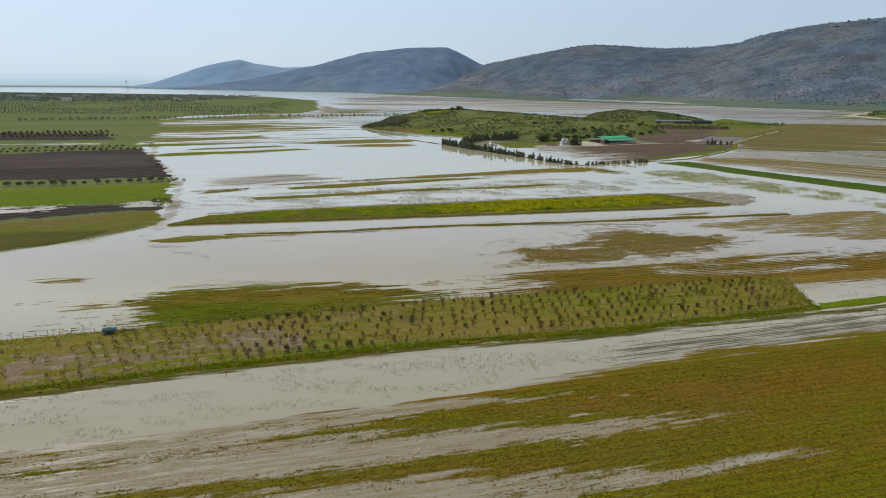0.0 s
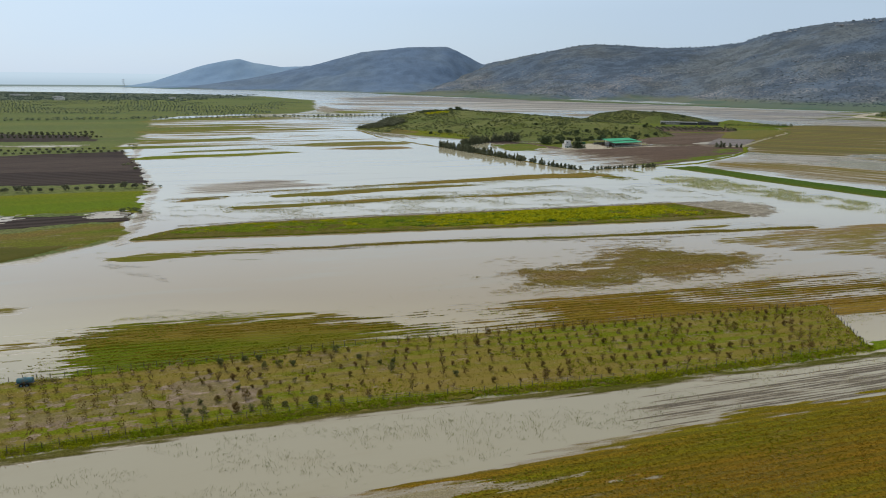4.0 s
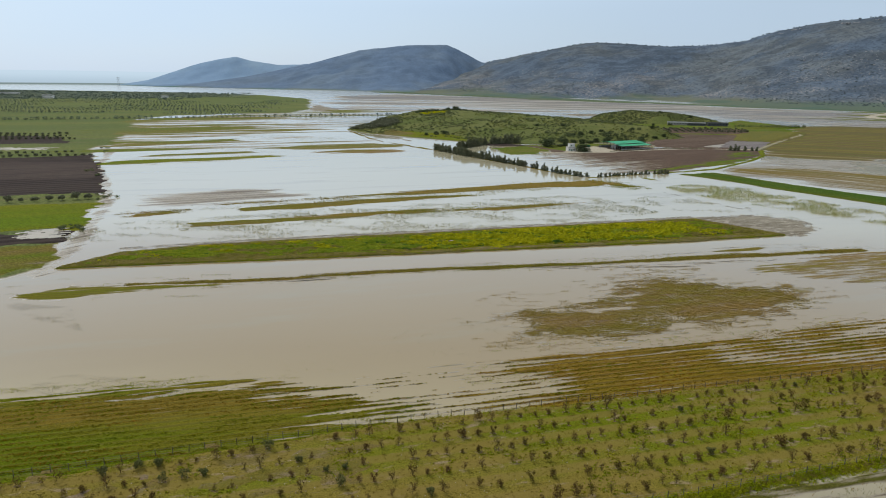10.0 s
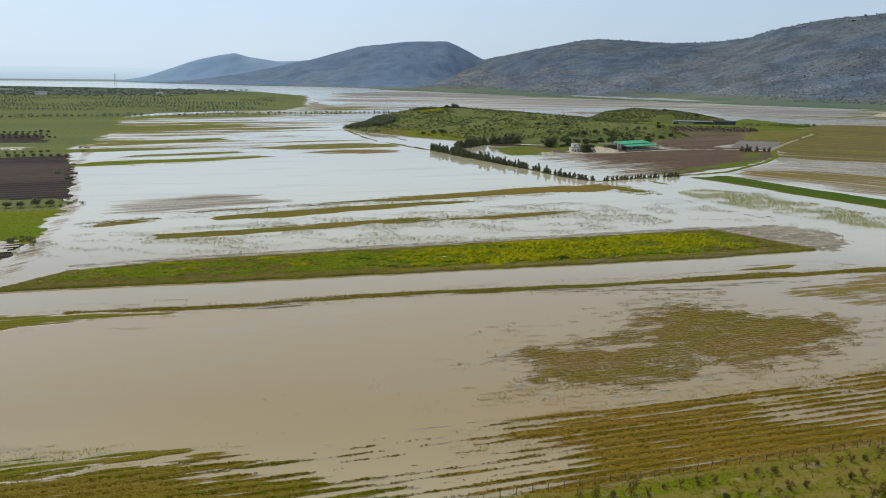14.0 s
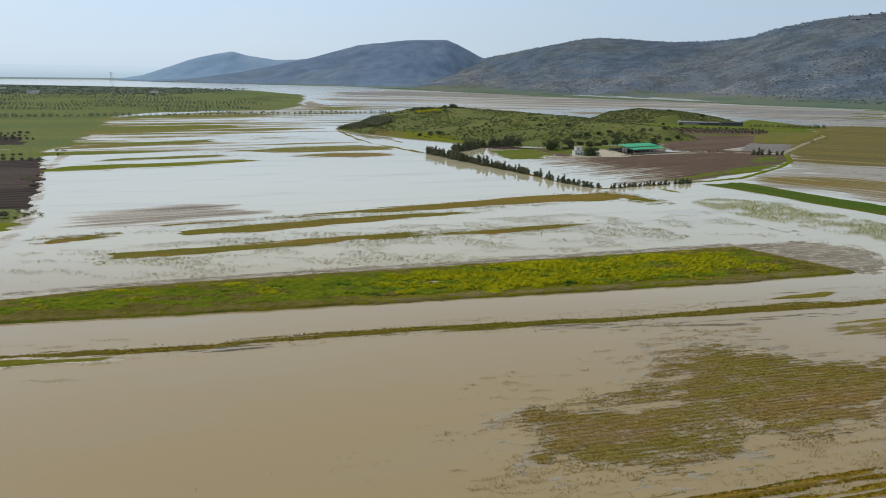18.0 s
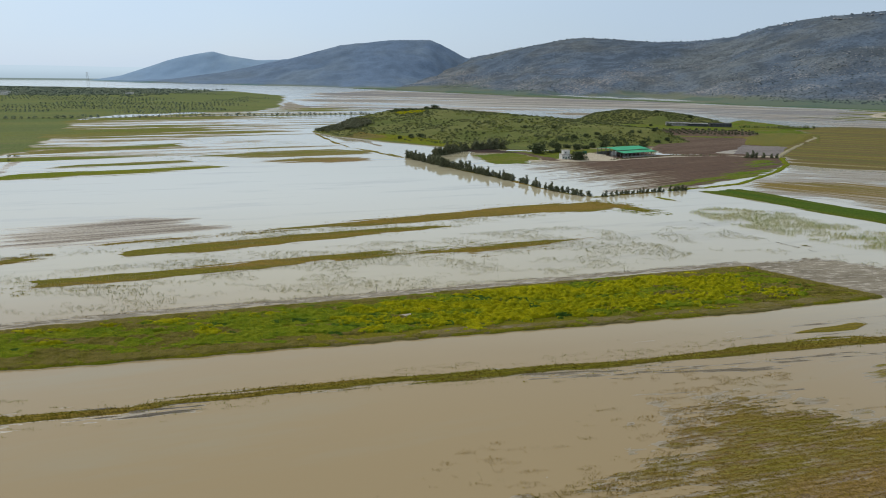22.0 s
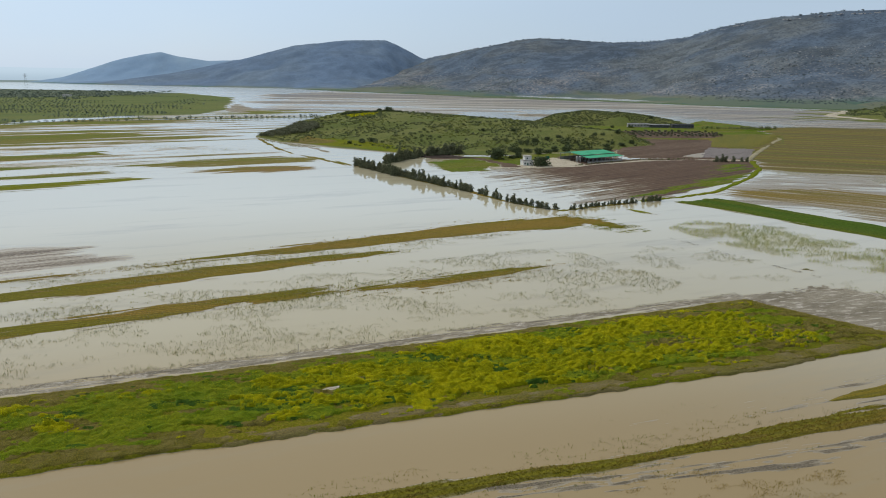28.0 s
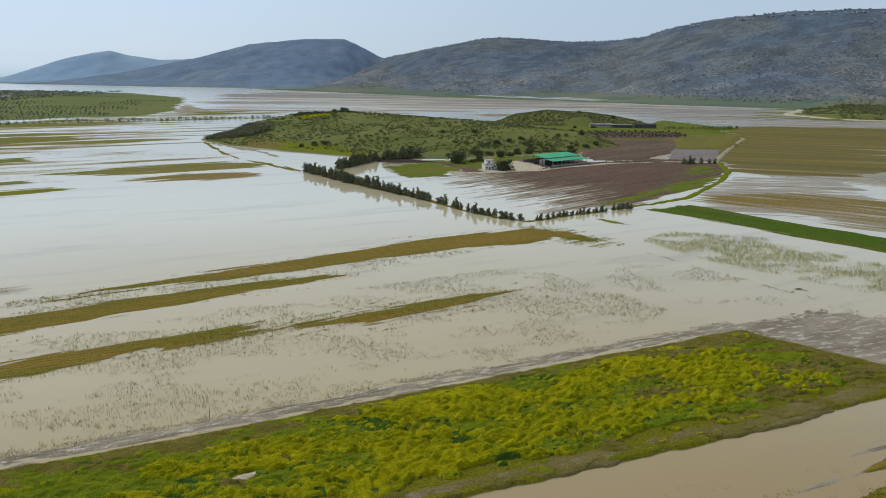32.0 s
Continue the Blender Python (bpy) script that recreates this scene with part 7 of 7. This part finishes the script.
# ---------------------------------------------------------------- far country
far = [(x + r3.normal() * 0.8, y + r3.normal() * 1.0, 0.0) for x, y, w in along([(-640, 1030), (-462, 1113), (-300, 1195), (-104, 1290), (20, 1345)], 8.5)]
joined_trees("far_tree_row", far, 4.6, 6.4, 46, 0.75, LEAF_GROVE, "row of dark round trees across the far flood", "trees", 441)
field("far_row_bank", ribbon([(-640, 1030), (-462, 1113), (-300, 1195), (-104, 1290), (20, 1345)], 7), M_PASTURE, "thin bank carrying the far tree row", "bank", angle=25, cells=(4, 1.5), rise=0.6, base=0.2, soft=3, seed=147)
groves = []
y0, k = 1215.0, 0
while y0 < 2500:
    k += 1
    y0 += 34 + 0.05 * (y0 - 1215) + (26 if k % 3 == 0 else 0)
    x_right = -310 - 0.10 * (y0 - 1225) - 0.55 * max(0.0, y0 - 1880) - 22 * (k % 3)
    for x in np.arange(-1700 + r3.uniform(0, 6), x_right, 6.8 + 0.002 * (y0 - 1215)):
        if value_noise(np.array([x / 260.0]), np.array([(k // 3) * 1.7]), 5)[0] > -0.5:
            groves.append((x + r3.normal() * 0.5, y0 + 0.03 * (x - x_right) + r3.normal() * 0.6, 0.2))
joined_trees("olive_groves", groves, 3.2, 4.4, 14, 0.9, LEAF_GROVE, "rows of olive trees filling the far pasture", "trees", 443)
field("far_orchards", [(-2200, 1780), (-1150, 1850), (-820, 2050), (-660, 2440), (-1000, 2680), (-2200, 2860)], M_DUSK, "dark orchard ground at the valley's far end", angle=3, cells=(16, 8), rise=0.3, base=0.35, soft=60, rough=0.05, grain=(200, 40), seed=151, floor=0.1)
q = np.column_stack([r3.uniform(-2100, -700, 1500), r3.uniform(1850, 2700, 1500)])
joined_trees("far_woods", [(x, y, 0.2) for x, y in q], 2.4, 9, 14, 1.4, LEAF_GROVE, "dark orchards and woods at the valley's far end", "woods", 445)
for x, y, length, turn in ((-1060, 1900, 26, 10), (-1150, 2050, 34, -8), (-820, 2080, 20, 20), (-1400, 2250, 60, 4)):
    long_shed(pose(x, y, 0.6, 0, 0, turn), length, 9, 4, "pale far-off farm shed among the groves", PALE_ROOF, WHITEWASH)


def pylon(m, tall):
    """Lattice power pylon with three arms."""
    ob = thing("power_pylon", "grey lattice power pylon on the far plain", "pylon", m)
    foot, top = tall * 0.1, tall * 0.02
    corners = [(sx, sy) for sx in (-1, 1) for sy in (-1, 1)]
    for sx, sy in corners:
        part("leg", rod(bmesh.new(), (sx * foot, sy * foot, -0.5), (sx * top, sy * top, tall), 0.35, 0.25, 4), STEEL, ob)
    for j in range(6):
        a, b = j / 6, (j + 1) / 6
        wa, wb = foot + (top - foot) * a, foot + (top - foot) * b
        bm = bmesh.new()
        for sx, sy, ex, ey in ((-1, -1, 1, -1), (1, -1, 1, 1), (1, 1, -1, 1), (-1, 1, -1, -1)):
            rod(bm, (sx * wa, sy * wa, tall * a), (ex * wb, ey * wb, tall * b), 0.15, 0.15, 3)
        part("brace", bm, STEEL, ob)
    for z, reach in ((0.74, 0.15), (0.84, 0.18), (0.94, 0.13)):
        part("arm", rod(bmesh.new(), (-tall * reach, 0, tall * z), (tall * reach, 0, tall * z), 0.28, 0.28, 4), STEEL, ob)
    return ob


pylon(pose(-1545, 3360, 0.0, 0, 0, 20), 52)

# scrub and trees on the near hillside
# leaf tone paled and blued for haze, like the slope beneath
LEAF_HILL = plant_material("haze_grey_hill_scrub", (0.098, 0.124, 0.136), (0.124, 0.148, 0.156), 0.004)
r9 = np.random.default_rng(99)
nv, nu = MAIN_ROWS.shape[:2]
i, j = r9.uniform(3, nv - 4, 26000), r9.uniform(0, nu - 2, 26000)
i0, j0 = i.astype(int), j.astype(int)
fi, fj = (i - i0)[:, None], (j - j0)[:, None]
q = (MAIN_ROWS[i0, j0] * (1 - fi) * (1 - fj) + MAIN_ROWS[i0 + 1, j0] * fi * (1 - fj) + MAIN_ROWS[i0, j0 + 1] * (1 - fi) * fj + MAIN_ROWS[i0 + 1, j0 + 1] * fi * fj)
v = fbm(q[:, 0] / 220, q[:, 1] / 220, 501, 4)
q = q[(step((v + 0.3) / 0.7) > r9.random(len(q))) & (q[:, 2] > 8)]
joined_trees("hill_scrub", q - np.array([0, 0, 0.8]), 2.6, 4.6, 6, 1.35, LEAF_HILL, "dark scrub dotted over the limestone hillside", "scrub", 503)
k = r9.uniform(0, nu - 2, 420)
k0 = k.astype(int)
crest = MAIN_ROWS[nv - 4, k0] * (1 - (k - k0)[:, None]) + MAIN_ROWS[nv - 4, k0 + 1] * (k - k0)[:, None]
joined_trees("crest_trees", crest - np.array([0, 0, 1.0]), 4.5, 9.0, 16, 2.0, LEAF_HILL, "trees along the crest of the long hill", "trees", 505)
RISE = [(870, 1310), (905, 1470), (1010, 1630), (1180, 1790), (1400, 1680), (1250, 1350), (1030, 1210)]


HILL_STONE = worn_material("grey_limestone", (0.34, 0.34, 0.345), (0.26, 0.26, 0.27), 0.3, 0.9)


def boulders(name, places, low, high, label, seed):
    """Weathered limestone blocks, each a tapered six-sided lump."""
    r = np.random.default_rng(seed)
    n = len(places)
    corner = np.array([(-1, -1, -0.6), (1, -1, -0.6), (1, 1, -0.6), (-1, 1, -0.6), (-0.7, -0.7, 0.5), (0.7, -0.7, 0.5), (0.7, 0.7, 0.6), (-0.7, 0.7, 0.6)])
    size = r.uniform(low, high, n)[:, None, None] * np.stack([r.uniform(0.7, 1.6, n), r.uniform(0.6, 1.2, n), r.uniform(0.4, 0.9, n)], 1)[:, None, :]
    v = corner[None] * (1 + 0.25 * r.normal(size=(n, 8, 3))) * size
    turn = r.uniform(0, 6.28, n)
    ct, st = np.cos(turn)[:, None], np.sin(turn)[:, None]
    v = np.stack([v[..., 0] * ct - v[..., 1] * st, v[..., 0] * st + v[..., 1] * ct, v[..., 2]], -1) + places[:, None, :]
    faces = np.array([(0, 1, 5, 4), (1, 2, 6, 5), (2, 3, 7, 6), (3, 0, 4, 7), (4, 5, 6, 7)])
    f = (faces[None] + 8 * np.arange(n)[:, None, None]).reshape(-1, 4)
    return stuff(name, mesh_from(name, v.reshape(-1, 3), f, HILL_STONE), label, "rocks")


k = r9.uniform(0, nu - 2, 900).astype(int)
rock = MAIN_ROWS[nv - 7, k] * 0.5 + MAIN_ROWS[nv - 6, k] * 0.5 + r9.normal(size=(900, 3)) * (8, 8, 1.0)
rock = rock[(rock[:, 0] > 1480) & (rock[:, 0] < 2150) & (fbm(rock[:, 0] / 60, rock[:, 1] / 60, 511, 3) > -0.05)]
boulders("crest_rocks", rock, 2.0, 5.5, "pale limestone outcrops along the crest of the long hill", 512)
i, j = r9.uniform(2, nv * 0.62, 17000), r9.uniform(0, nu - 2, 17000)
i0, j0 = i.astype(int), j.astype(int)
rock = MAIN_ROWS[i0, j0] + (MAIN_ROWS[i0 + 1, j0] - MAIN_ROWS[i0, j0]) * (i - i0)[:, None] + (MAIN_ROWS[i0, j0 + 1] - MAIN_ROWS[i0, j0]) * (j - j0)[:, None]
rock = rock[(fbm(rock[:, 0] / 190, rock[:, 1] / 190, 513, 4) > 0.16) & (rock[:, 2] > 14) & (rock[:, 2] < 190)]
boulders("slope_rocks", rock, 0.8, 2.3, "pale limestone blocks strewn over the lower hillside", 514)
q = scatter(RISE, 1500, 507)
field("far_slope_scrub_ground", RISE, M_KNOLL, "low scrubby rise beside the far road", "rise", angle=-40, cells=(8, 5), rise=7.0, base=0.5, soft=70, rough=0.6, grain=(60, 30), seed=148)
joined_trees("far_scrub", np.column_stack([q, np.maximum(surface(q[:, 0], q[:, 1]), 0)]), 3.0, 6.0, 16, 1.2, LEAF_SCRUB, "dark scrub on the rise beside the far road", "scrub", 509)
field("far_road", ribbon([(1010, 1625), (985, 1590), (925, 1530), (872, 1469), (846, 1420), (850, 1290), (1000, 1170), (1300, 960), (1700, 700)], 13), M_TRACK, "pale dirt road winding below the hills", "dirt road", angle=-40, cells=(6, 3), rise=0.7, base=1.3, soft=4, rough=0.1, seed=149)
